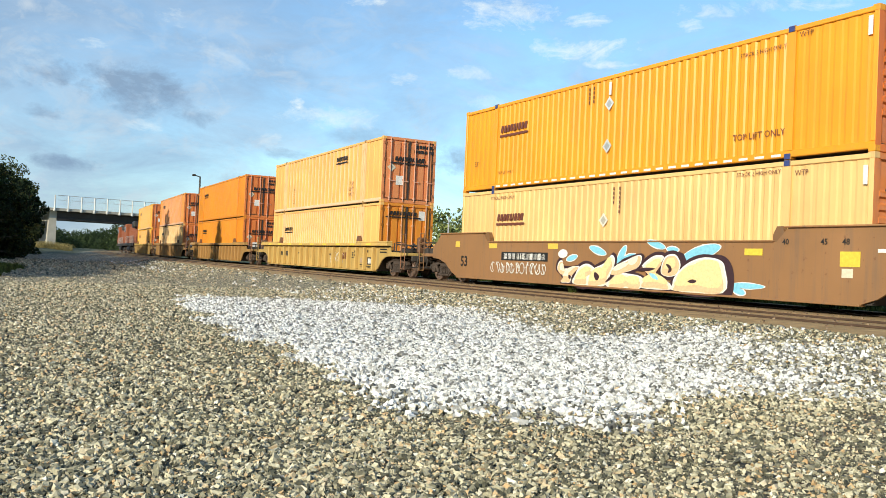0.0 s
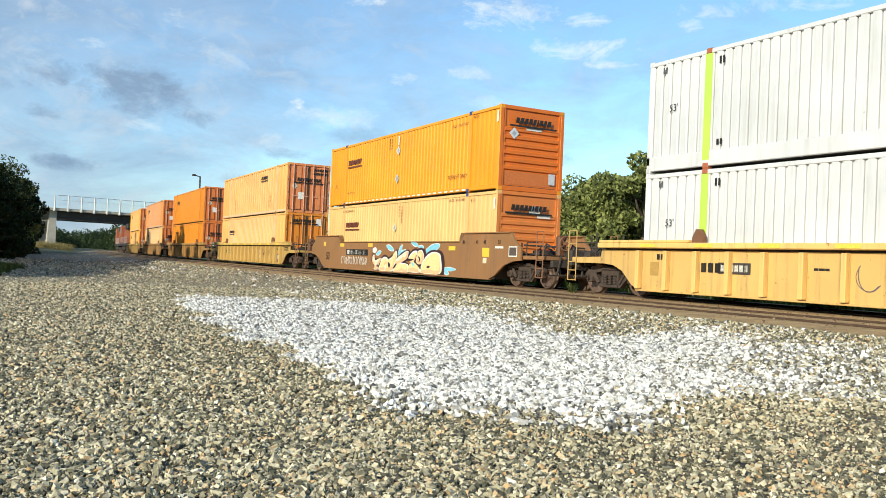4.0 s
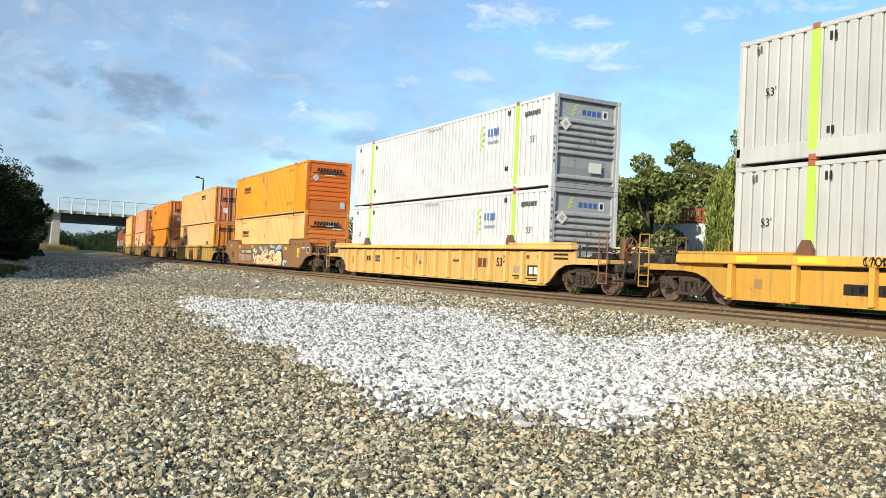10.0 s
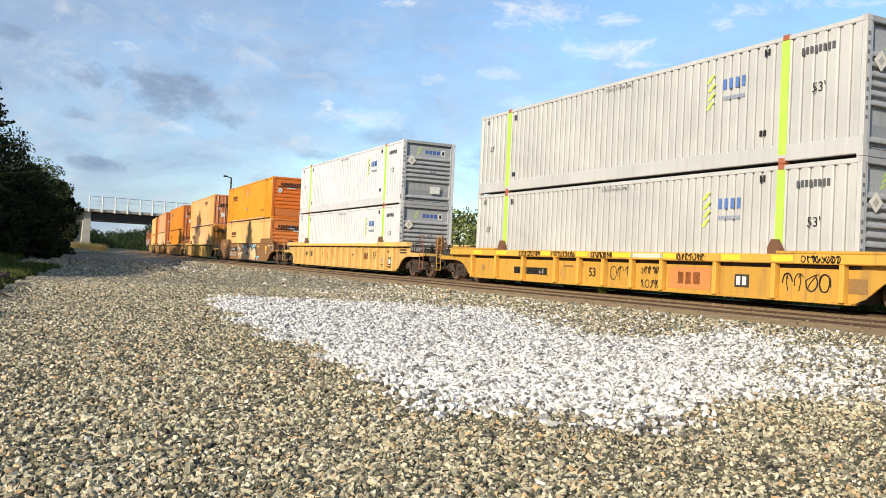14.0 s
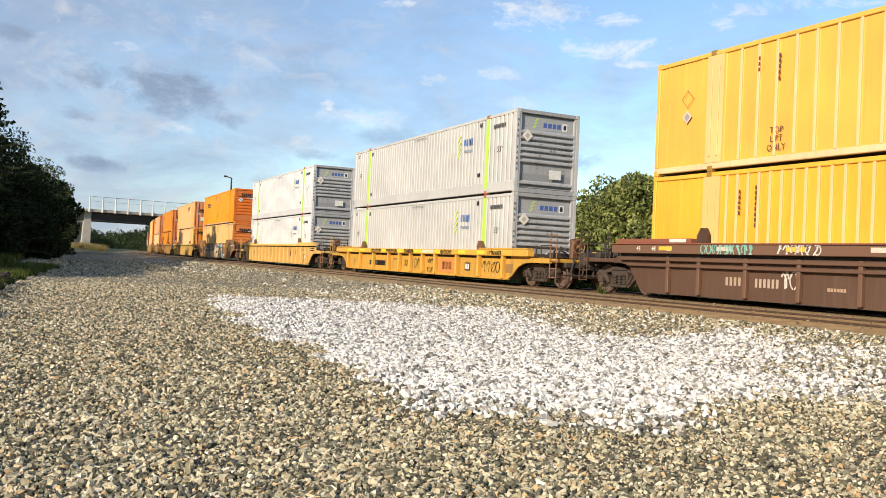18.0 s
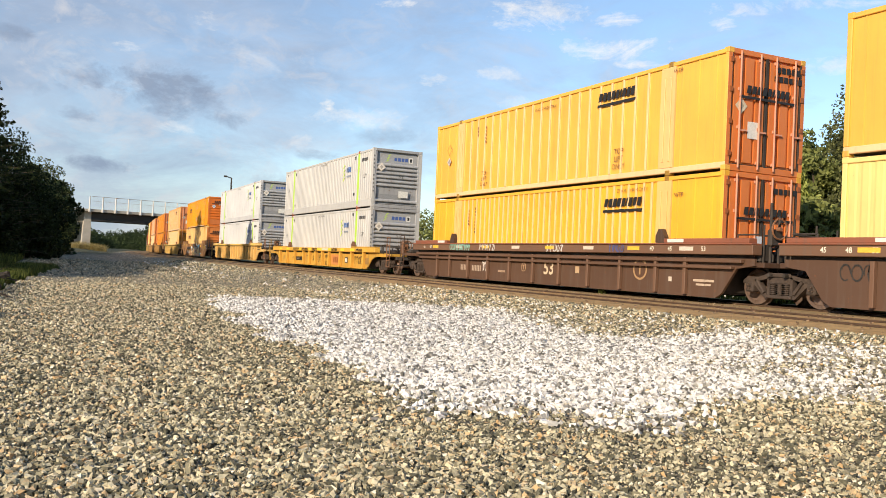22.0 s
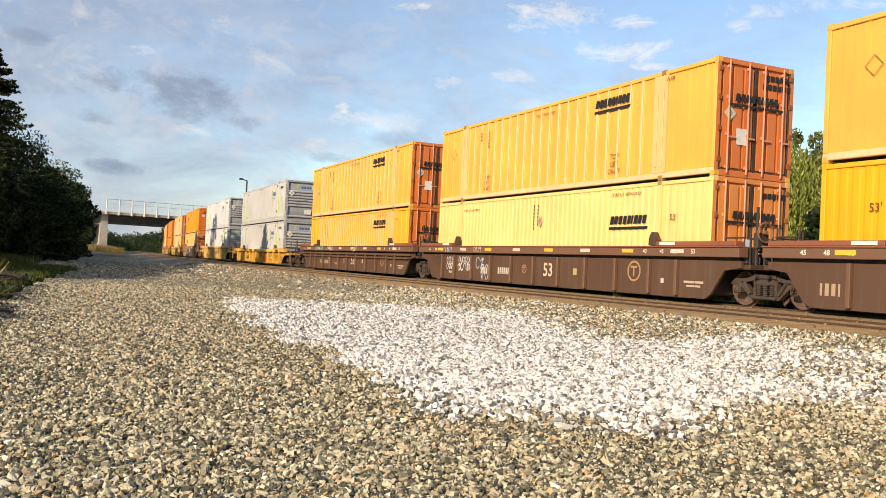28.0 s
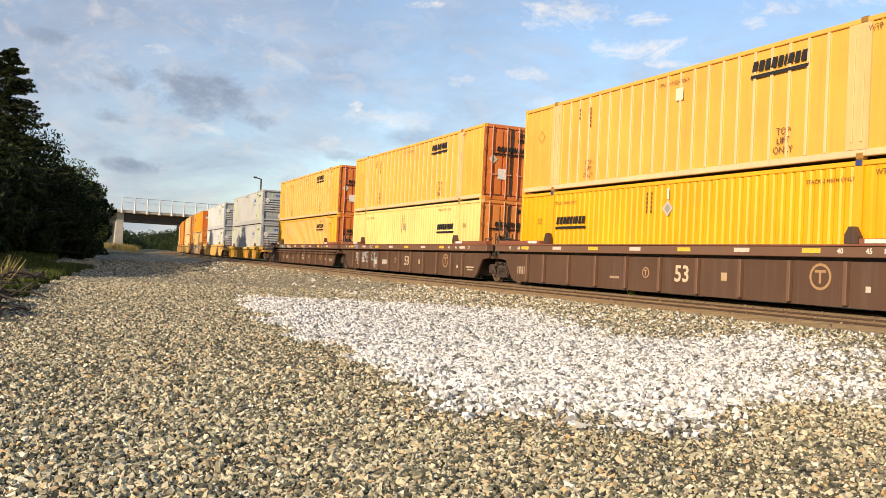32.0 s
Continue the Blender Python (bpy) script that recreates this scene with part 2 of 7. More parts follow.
def leaf_build(dark, light):
    def build(nt, bsdf, out):
        k = Nodes(nt)
        c = k.ramp(k.island(), [(0.0, dark), (0.7, light), (1.0, tuple(min(1, v * 1.6) for v in light))])
        c = k.mix(1.0, c, k.ramp(k.noise(k.coords(), 0.8, 3), [(0.3, (0.7, 0.72, 0.7)), (0.7, (1.2, 1.15, 1.0))]), "MULTIPLY")
        k.put(bsdf.inputs["Base Color"], c)
        bsdf.inputs["Roughness"].default_value = 0.65
        bsdf.inputs["Specular IOR Level"].default_value = 0.2
        tr, mx = nt.nodes.new("ShaderNodeBsdfTranslucent"), nt.nodes.new("ShaderNodeMixShader")
        k.put(tr.inputs[0], c)
        mx.inputs[0].default_value = 0.3
        nt.links.new(bsdf.outputs[0], mx.inputs[1]), nt.links.new(tr.outputs[0], mx.inputs[2]), nt.links.new(mx.outputs[0], out.inputs[0])
    return build


PAINT = material("weathered_paint", paint_build(0.35, 0.25, 0.45))
CARPAINT = material("grimy_car_paint", paint_build(0.9, 0.9, 0.6))
MARK = material("marking", marking_build)
STEEL = material("dark_grimy_steel", plain_build((0.055, 0.045, 0.038), 0.75, 0.2, 0.4))
TRUCKSTEEL = material("dusty_truck_steel", plain_build((0.068, 0.048, 0.037), 0.85, 0.1, 0.45, 9.0))
TREAD = material("worn_wheel_steel", plain_build((0.22, 0.15, 0.115), 0.5, 0.5, 0.3, 9.0))
RAIL = material("rusty_rail_steel", plain_build((0.085, 0.048, 0.028), 0.7, 0.2, 0.3, 4.0))
RAILTOP = material("polished_rail_head", plain_build((0.42, 0.38, 0.35), 0.35, 0.8, 0.2, 4.0, 0.05))
RUSTTOP = material("rusty_rail_head", plain_build((0.24, 0.155, 0.085), 0.75, 0.1, 0.3, 4.0, 0.1))
CONCRETE = material("aged_concrete", plain_build((0.46, 0.42, 0.35), 0.9, 0.0, 0.22, 0.6))
PALEPOST = material("pale_painted_post", plain_build((0.68, 0.66, 0.61), 0.7, 0.0, 0.12, 0.8))
GALV = material("galvanised_steel", plain_build((0.5, 0.51, 0.52), 0.5, 0.5, 0.15))
BARK = material("bark", plain_build((0.11, 0.085, 0.06), 0.95, 0.0, 0.4, 8.0, 0.6))
DEADWOOD = material("dead_wood", plain_build((0.05, 0.04, 0.03), 0.95, 0.0, 0.4, 8.0, 0.5))
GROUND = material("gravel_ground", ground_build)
STONE = material("grey_ballast_stone", stone_build(GREY_STOPS))
BSTONE = material("brown_ballast_stone", stone_build(BROWN_STOPS))
WSTONE = material("white_ballast_stone", stone_build(WHITE_STOPS))
LEAF = material("broad_leaves", leaf_build((0.05, 0.06, 0.02), (0.2, 0.215, 0.075)))
# dark foliage, with the trees' own shade put into the colour as well
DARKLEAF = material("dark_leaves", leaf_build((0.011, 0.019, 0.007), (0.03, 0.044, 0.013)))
FARLEAF = material("far_leaves", leaf_build((0.018, 0.032, 0.014), (0.05, 0.075, 0.03)))
WILLOW = material("willow_leaves", leaf_build((0.12, 0.16, 0.03), (0.32, 0.36, 0.1)))
# brighter copy of the broad leaves, sunlight put into the colour
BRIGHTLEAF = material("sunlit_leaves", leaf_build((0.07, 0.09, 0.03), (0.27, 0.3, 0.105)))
OLIVELEAF = material("olive_leaves", leaf_build((0.045, 0.053, 0.024), (0.17, 0.185, 0.08)))
GIRDER = material("dark_girder_paint", plain_build((0.055, 0.05, 0.045), 0.8, 0.0, 0.25, 0.8))
GRASS = material("grass_blades", leaf_build((0.035, 0.055, 0.014), (0.115, 0.14, 0.036)))
DRYGRASS = material("dry_grass_blades", leaf_build((0.22, 0.17, 0.07), (0.42, 0.35, 0.16)))
SIDING = material("house_siding", plain_build((0.72, 0.72, 0.70), 0.7, 0.0, 0.08, 1.5))
SHINGLE = material("roof_shingles", plain_build((0.12, 0.10, 0.09), 0.9, 0.0, 0.3, 5.0))
GLASS = material("window_glass", plain_build((0.03, 0.035, 0.04), 0.08, 0.0, 0.1))
REDWOOD = material("red_stained_wood", plain_build((0.28, 0.07, 0.04), 0.8, 0.0, 0.25, 4.0))


# ---- mesh helpers ----
def box(bm, x0, x1, y0, y1, z0, z1, bevel=0.0):
    vs = [bm.verts.new((x, y, z)) for x in (x0, x1) for y in (y0, y1) for z in (z0, z1)]
    fs = [bm.faces.new([vs[i] for i in q]) for q in ((0, 1, 3, 2), (4, 6, 7, 5), (0, 4, 5, 1), (2, 3, 7, 6), (0, 2, 6, 4), (1, 5, 7, 3))]
    if bevel:
        es = list({e for f in fs for e in f.edges})
        bmesh.ops.bevel(bm, geom=es, offset=bevel, segments=1, affect="EDGES")
    return bm


def tube(bm, a, b, r0, r1=None, n=8, caps=True):
    a, b = Vector(a), Vector(b)
    r1 = r0 if r1 is None else r1
    w = (b - a).normalized()
    u = w.orthogonal().normalized()
    v = w.cross(u)
    rings = []
    for p, r in ((a, r0), (b, r1)):
        rings.append([bm.verts.new(p + (u * math.cos(2 * math.pi * i / n) + v * math.sin(2 * math.pi * i / n)) * r) for i in range(n)])
    for i in range(n):
        bm.faces.new((rings[0][i], rings[0][(i + 1) % n], rings[1][(i + 1) % n], rings[1][i]))
    if caps:
        bm.faces.new(rings[0][::-1]), bm.faces.new(rings[1])
    return bm


def plate(bm, outline, x0, x1):
    """A plate between x0 and x1 whose outline is given in (y, z)."""
    a = [bm.verts.new((x0, y, z)) for y, z in outline]
    b = [bm.verts.new((x1, y, z)) for y, z in outline]
    bm.faces.new(a[::-1]), bm.faces.new(b)
    n = len(a)
    for i in range(n):
        bm.faces.new((a[i], a[(i + 1) % n], b[(i + 1) % n], b[i]))
    return bm


def finish(bm):
    bmesh.ops.recalc_face_normals(bm, faces=bm.faces)
    return bm


MESHES = {}


def part(name, bm, mat, parent=None, label="", colour=None, key=None, m=None):
    """Links a bmesh, or the mesh kept under key, as one object under parent."""
    if key is not None and key in MESHES:
        me = MESHES[key]
    else:
        if callable(bm):
            bm = bm()
        finish(bm)
        me = bpy.data.meshes.new(name)
        bm.to_mesh(me), bm.free()
        me.materials.append(mat)
        if key is not None:
            MESHES[key] = me
    ob = new(name, me)
    ob.parent = parent
    if m is not None:
        ob.matrix_basis = m
    if colour:
        ob.color = (*colour, 1)
    if label:
        ob["label"] = label
    return ob


def mesh_np(name, verts, faces, mat):
    """One mesh from arrays of corners and of equal-sided faces."""
    me = bpy.data.meshes.new(name)
    n, k = faces.shape
    me.vertices.add(len(verts)), me.loops.add(n * k), me.polygons.add(n)
    me.vertices.foreach_set("co", np.ascontiguousarray(verts, dtype=np.float32).ravel())
    me.loops.foreach_set("vertex_index", np.ascontiguousarray(faces, dtype=np.int32).ravel())
    me.polygons.foreach_set("loop_start", np.arange(0, n * k, k, dtype=np.int32))
    me.update(calc_edges=True)
    me.materials.append(mat)
    return me


def empty(name, m=None):
    ob = new(name)
    ob.empty_display_size = 0.3
    if m is not None:
        ob.matrix_basis = m
    return ob


TEXTS = {}


def text_mesh(words, shear=0.0, bold=0.0):
    key = (words, shear, bold)
    if key not in TEXTS:
        cu = bpy.data.curves.new("lettering", "FONT")
        cu.body, cu.size, cu.align_x, cu.align_y = words, 1.0, "CENTER", "CENTER"
        cu.shear, cu.offset, cu.resolution_u, cu.space_line = shear, bold, 2, 0.8
        ob = bpy.data.objects.new("lettering", cu)
        scene.collection.objects.link(ob)
        bpy.context.view_layer.update()
        me = bpy.data.meshes.new_from_object(ob.evaluated_get(bpy.context.evaluated_depsgraph_get()))
        bpy.data.objects.remove(ob)
        me.materials.clear(), me.materials.append(MARK)
        TEXTS[key] = me
    return TEXTS[key]


# Markings lie on the flank that faces -x: forward (+y) is to the reader's left.
FLANK = Matrix(((0, 0, -1, 0), (-1, 0, 0, 0), (0, 1, 0, 0), (0, 0, 0, 1)))
REAR = Matrix(((1, 0, 0, 0), (0, 0, -1, 0), (0, 1, 0, 0), (0, 0, 0, 1)))


def letter(parent, words, size, y, z, x, colour, shear=0.0, bold=0.0, side=FLANK, name="lettering", turn=0):
    if "\n" in words:
        lines = words.split("\n")
        for i, line in enumerate(lines):
            letter(parent, line, size, y, z + ((len(lines) - 1) / 2 - i) * size * 0.95, x, colour, shear, bold, side, name, turn)
        return None
    ob = new(name, text_mesh(words, shear, bold))
    ob.parent = parent
    at = (x, y, z) if side is FLANK else (y, x, z)
    ob.matrix_basis = Matrix.Translation(at) @ side @ pose(0, 0, 0, 0, 0, turn) @ Matrix.Diagonal((size, size, size, 1))
    ob.color = (*colour, 1)
    return ob


def patch(parent, outline, y, z, x, colour, side=FLANK, name="marking", label="", thick=0.004):
    """A thin sticker or painted mark with an outline in its own plane."""
    bm = bmesh.new()
    a = [bm.verts.new((u, v, 0)) for u, v in outline]
    b = [bm.verts.new((u, v, thick)) for u, v in outline]
    bm.faces.new(a[::-1]), bm.faces.new(b)
    n = len(a)
    for i in range(n):
        bm.faces.new((a[i], a[(i + 1) % n], b[(i + 1) % n], b[i]))
    at = (x, y, z) if side is FLANK else (y, x, z)
    return part(name, bm, MARK, parent, label, colour, m=Matrix.Translation(at) @ side)


def rect(w, h, slant=0.0):
    return [(-w / 2 - slant * h / 2, -h / 2), (w / 2 - slant * h / 2, -h / 2), (w / 2 + slant * h / 2, h / 2), (-w / 2 + slant * h / 2, h / 2)]


def word_bars(parent, widths, height, y, z, x, colour, slant=0.0, side=FLANK, gap=0.25, name="marking"):
    """A word as a row of plain bars."""
    total = sum(widths) + gap * height * (len(widths) - 1)
    u = -total / 2
    for w in widths:
        off = u + w / 2
        yy = y - off if side is FLANK else y + off
        patch(parent, rect(w, height, slant), yy, z, x, colour, side, name)
        u += w + gap * height


BLACK, DKRED, WHITEC = (0.02, 0.018, 0.016), (0.16, 0.05, 0.03), (0.75, 0.74, 0.7)


# ---- the track: a wide right-hand curve ----
BEND = 0.0659489 / 100.0
TRACK_X = 16.589


def track_point(s, off=0.0):
    """Place and heading at s metres along the track; off: metres to the right of its middle."""
    h = BEND * s
    x = TRACK_X + (1 - math.cos(h)) / BEND
    y = math.sin(h) / BEND
    return x + off * math.cos(h), y - off * math.sin(h), h


def track_x(y):
    q = min(0.95, abs(y) * BEND)
    return TRACK_X + (1 - math.sqrt(1 - q * q)) / BEND


def smooth(a, b, v):
    t = min(1.0, max(0.0, (v - a) / (b - a)))
    return t * t * (3 - 2 * t)


def ground_height(x, y):
    d = track_x(y) - x
    n = noise.noise((x * 0.35, y * 0.35, 0.0)) * 0.035 + noise.noise((x * 1.3, y * 1.3, 4.0)) * 0.015
    near = -0.36 * smooth(5.0, 8.6, d)
    far = -0.5 * smooth(2.4, 5.0, -d)
    z = -0.04 + near * 0.889 + far
    calm = smooth(5.0, 6.0, d) + smooth(3.0, 5.0, -d)
    if y > 150 and d > 0:
        z += 0.5 * smooth(150, 215, y) * smooth(10, 16, d)
    if abs(y) > 60 or d < -8:
        n *= 2.5
    # a low verge on the west side, under the trees
    edge = verge_edge(y)
    z += 0.25 * smooth(edge, edge - 3.0, x) if x < edge else 0.0
    return z + n * min(1.0, calm)


def verge_edge(y):
    """x of the line where the gravel yard ends and the grass verge begins."""
    return -2.6 + 1.85 * smooth(9, 14, y) + 0.85 * smooth(14, 34, y) + max(0.0, y - 34) * 0.05 + max(0.0, y - 110) * 0.03


WHITE_AREA = [(4.4, 19.6), (3.3, 13.0), (3.1, 9.4), (3.15, 7.6), (3.0, 6.2), (3.2, 5.2), (3.9, 5.0), (4.6, 5.5), (5.6, 5.5), (7.2, 5.1), (9.2, 5.8),
              (10.0, 6.6), (9.5, 7.6), (9.6, 9.4), (8.2, 9.8), (7.5, 10.6), (8.4, 12.4), (9.1, 15.6), (8.0, 17.9), (6.4, 19.0)]


def white_amount(x, y):
    """How much of the pale fresh ballast lies here, 0 to 1."""
    inside, best = False, 1e9
    n = len(WHITE_AREA)
    for i in range(n):
        (x0, y0), (x1, y1) = WHITE_AREA[i], WHITE_AREA[(i + 1) % n]
        if (y0 > y) != (y1 > y) and x < (x1 - x0) * (y - y0) / (y1 - y0) + x0:
            inside = not inside
        dx, dy = x1 - x0, y1 - y0
        t = max(0.0, min(1.0, ((x - x0) * dx + (y - y0) * dy) / (dx * dx + dy * dy)))
        best = min(best, math.hypot(x - x0 - t * dx, y - y0 - t * dy))
    d = best if inside else -best
    d += noise.noise((x * 0.9, y * 0.9, 9.0)) * 0.5 + noise.noise((x * 3.1, y * 3.1, 2.0)) * 0.25
    soft = 0.25 if x < 4.2 and y > 6 else 0.9
    thin = 1.0 - 0.75 * smooth(4.8, 8.0, x) * smooth(9.5, 6.5, y)
    return smooth(-soft, soft, d) * thin


def build_ground():
    def steps(knots):
        out = [knots[0][0]]
        for (a, da), (b, db) in zip(knots, knots[1:]):
            v = a
            while v < b - 1e-6:
                t = (v - a) / (b - a)
                v = min(b, v + da + (db - da) * t)
                out.append(v)
        return out
    xs = steps([(-1500, 300), (-120, 30), (-20, 2.0), (-4, 0.3), (18, 0.3), (30, 2.0), (140, 30), (1500, 300)])
    ys = steps([(-1500, 300), (-120, 40), (-10, 2.0), (2, 0.3), (30, 0.35), (90, 2.5), (300, 12), (3000, 400)])
    verts, white, brown, grass, gap_shade = [], [], [], [], []
    for y in ys:
        for x in xs:
            verts.append((x, y, ground_height(x, y)))
            near = 0 < x < 13 and 2 < y < 23
            white.append(white_amount(x, y) if near else 0.0)
            d = track_x(y) - x
            b = smooth(6.35, 5.85, d + noise.noise((x, y, 1.0)) * 0.2) * smooth(-3.2, -2.4, d)
            brown.append(b)
            g = smooth(verge_edge(y) + 0.6, verge_edge(y) - 1.0, x + noise.noise((x * 0.7, y * 0.7, 5.0)) * 0.8)
            g = max(g, smooth(-3.8, -5.0, d))
            if y > 90:
                g = max(g, smooth(95, 150, y) * (1 - smooth(9.0, 7.0, d)) * 0.8)
            grass.append(g)
            gap_shade.append(smooth(17, 8, math.hypot(x, y)))
    nx, ny = len(xs), len(ys)
    i = np.arange(nx * (ny - 1)).reshape(ny - 1, nx)[:, :-1].ravel()
    faces = np.stack([i, i + 1, i + nx + 1, i + nx], 1)
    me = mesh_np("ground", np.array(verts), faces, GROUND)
    for name, values in (("white", white), ("brown", brown), ("grass", grass), ("gap_shade", gap_shade)):
        me.attributes.new(name, "FLOAT", "POINT").data.foreach_set("value", np.array(values, dtype=np.float32))
    me.polygons.foreach_set("use_smooth", np.ones(len(faces), dtype=bool))
    tagged(new("ground", me), "grey gravel yard beside the railway with pale fresh ballast", "ground", kind="structure")


build_ground()


def build_rail(name, off, label, group, top):
    """One rail with head, web and foot, swept along the curve; off: metres right of the main track's middle, by distance."""
    prof = [(-0.075, -0.17), (0.075, -0.17), (0.075, -0.155), (0.012, -0.135), (0.012, -0.045), (0.036, -0.035), (0.036, -0.004), (0.028, 0), (-0.028, 0), (-0.036, -0.004), (-0.036, -0.035),
            (-0.012, -0.045), (-0.012, -0.135), (-0.075, -0.155)]
    bm = bmesh.new()
    rings = []
    s = -50.0
    while s < 420:
        x, y, h = track_point(s, off(s))
        rings.append([bm.verts.new((x + a * math.cos(h), y - a * math.sin(h), z)) for a, z in prof])
        s += 3.0 if s < 150 else 8.0
    n = len(prof)
    for a, b in zip(rings, rings[1:]):
        for i in range(n):
            f = bm.faces.new((a[i], a[(i + 1) % n], b[(i + 1) % n], b[i]))
            f.material_index = 1 if i == 7 else 0
    ob = part(name, bm, RAIL)
    ob.data.materials.append(top)
    tagged(ob, label, "rail", group, "structure")


SIDING_OFF = -3.9
for o in (-0.7525, 0.7525):
    build_rail("rail", lambda s, o=o: o, "worn steel rail of the main track under the train", "main track rails", RAILTOP)
    build_rail("rail", lambda s, o=o: SIDING_OFF + o, "rusty steel rail of the empty second track", "second track rails", RUSTTOP)


# ---- containers ----
LENGTH, WIDTH, TALL = 16.154, 2.591, 2.896
LIFT = 6.02   # lifting posts, from the middle


def corrugated(pitch, depth, y0, y1, z0, z1, flat=0.5):
    """A wall sheet in the plane x = 0 with trapezoid waves towards -x."""
    def build():
        bm = bmesh.new()
        n = max(1, round((y1 - y0) / pitch))
        p = (y1 - y0) / n
        line = []
        for i in range(n):
            a = y0 + i * p
            line += [(a, 0), (a + p * flat * 0.5, 0), (a + p * (flat * 0.5 + 0.15), -depth), (a + p * (1 - 0.15 - 0.02), -depth)]
        line.append((y1, 0))
        lo = [bm.verts.new((x, y, z0)) for y, x in line]
        hi = [bm.verts.new((x, y, z1)) for y, x in line]
        for i in range(len(line) - 1):
            bm.faces.new((lo[i], lo[i + 1], hi[i + 1], hi[i]))
        return bm
    return build


def ribbed(pitch, width, depth, y0, y1, z0, z1):
    """A flat sheet with narrow upright ribs standing proud towards -x."""
    def build():
        bm = bmesh.new()
        n = max(1, round((y1 - y0) / pitch))
        p = (y1 - y0) / n
        line = [(y0, 0)]
        for i in range(n):
            c = y0 + (i + 0.5) * p
            line += [(c - width / 2, 0), (c - width / 2 + 0.012, -depth), (c + width / 2 - 0.012, -depth), (c + width / 2, 0)]
        line.append((y1, 0))
        lo = [bm.verts.new((x, y, z0)) for y, x in line]
        hi = [bm.verts.new((x, y, z1)) for y, x in line]
        for i in range(len(line) - 1):
            bm.faces.new((lo[i], lo[i + 1], hi[i + 1], hi[i]))
        return bm
    return build


def fluted(pitch, depth, y0, y1, z0, z1):
    """A sheet of broad flats towards -x with upright flutes between them; a deep slot added at each foot draws a dark
    line.
    """
    def build():
        bm = bmesh.new()
        n = max(1, round((y1 - y0) / pitch))
        p = (y1 - y0) / n
        line = [(y0, -depth)]
        for i in range(n):
            a = y0 + i * p
            line += [(a + p * 0.5, -depth), (a + p * 0.62, 0.0), (a + p * 0.8, 0.0), (a + p * 0.805, 0.05), (a + p * 0.865, 0.05), (a + p * 0.87, -depth * 0.35), (a + p * 0.97, -depth)]
        line.append((y1, -depth))
        lo = [bm.verts.new((x, y, z0)) for y, x in line]
        hi = [bm.verts.new((x, y, z1)) for y, x in line]
        for i in range(len(line) - 1):
            bm.faces.new((lo[i], lo[i + 1], hi[i + 1], hi[i]))
        return bm
    return build


def simple(*args, **kw):
    return lambda: box(bmesh.new(), *args, **kw)


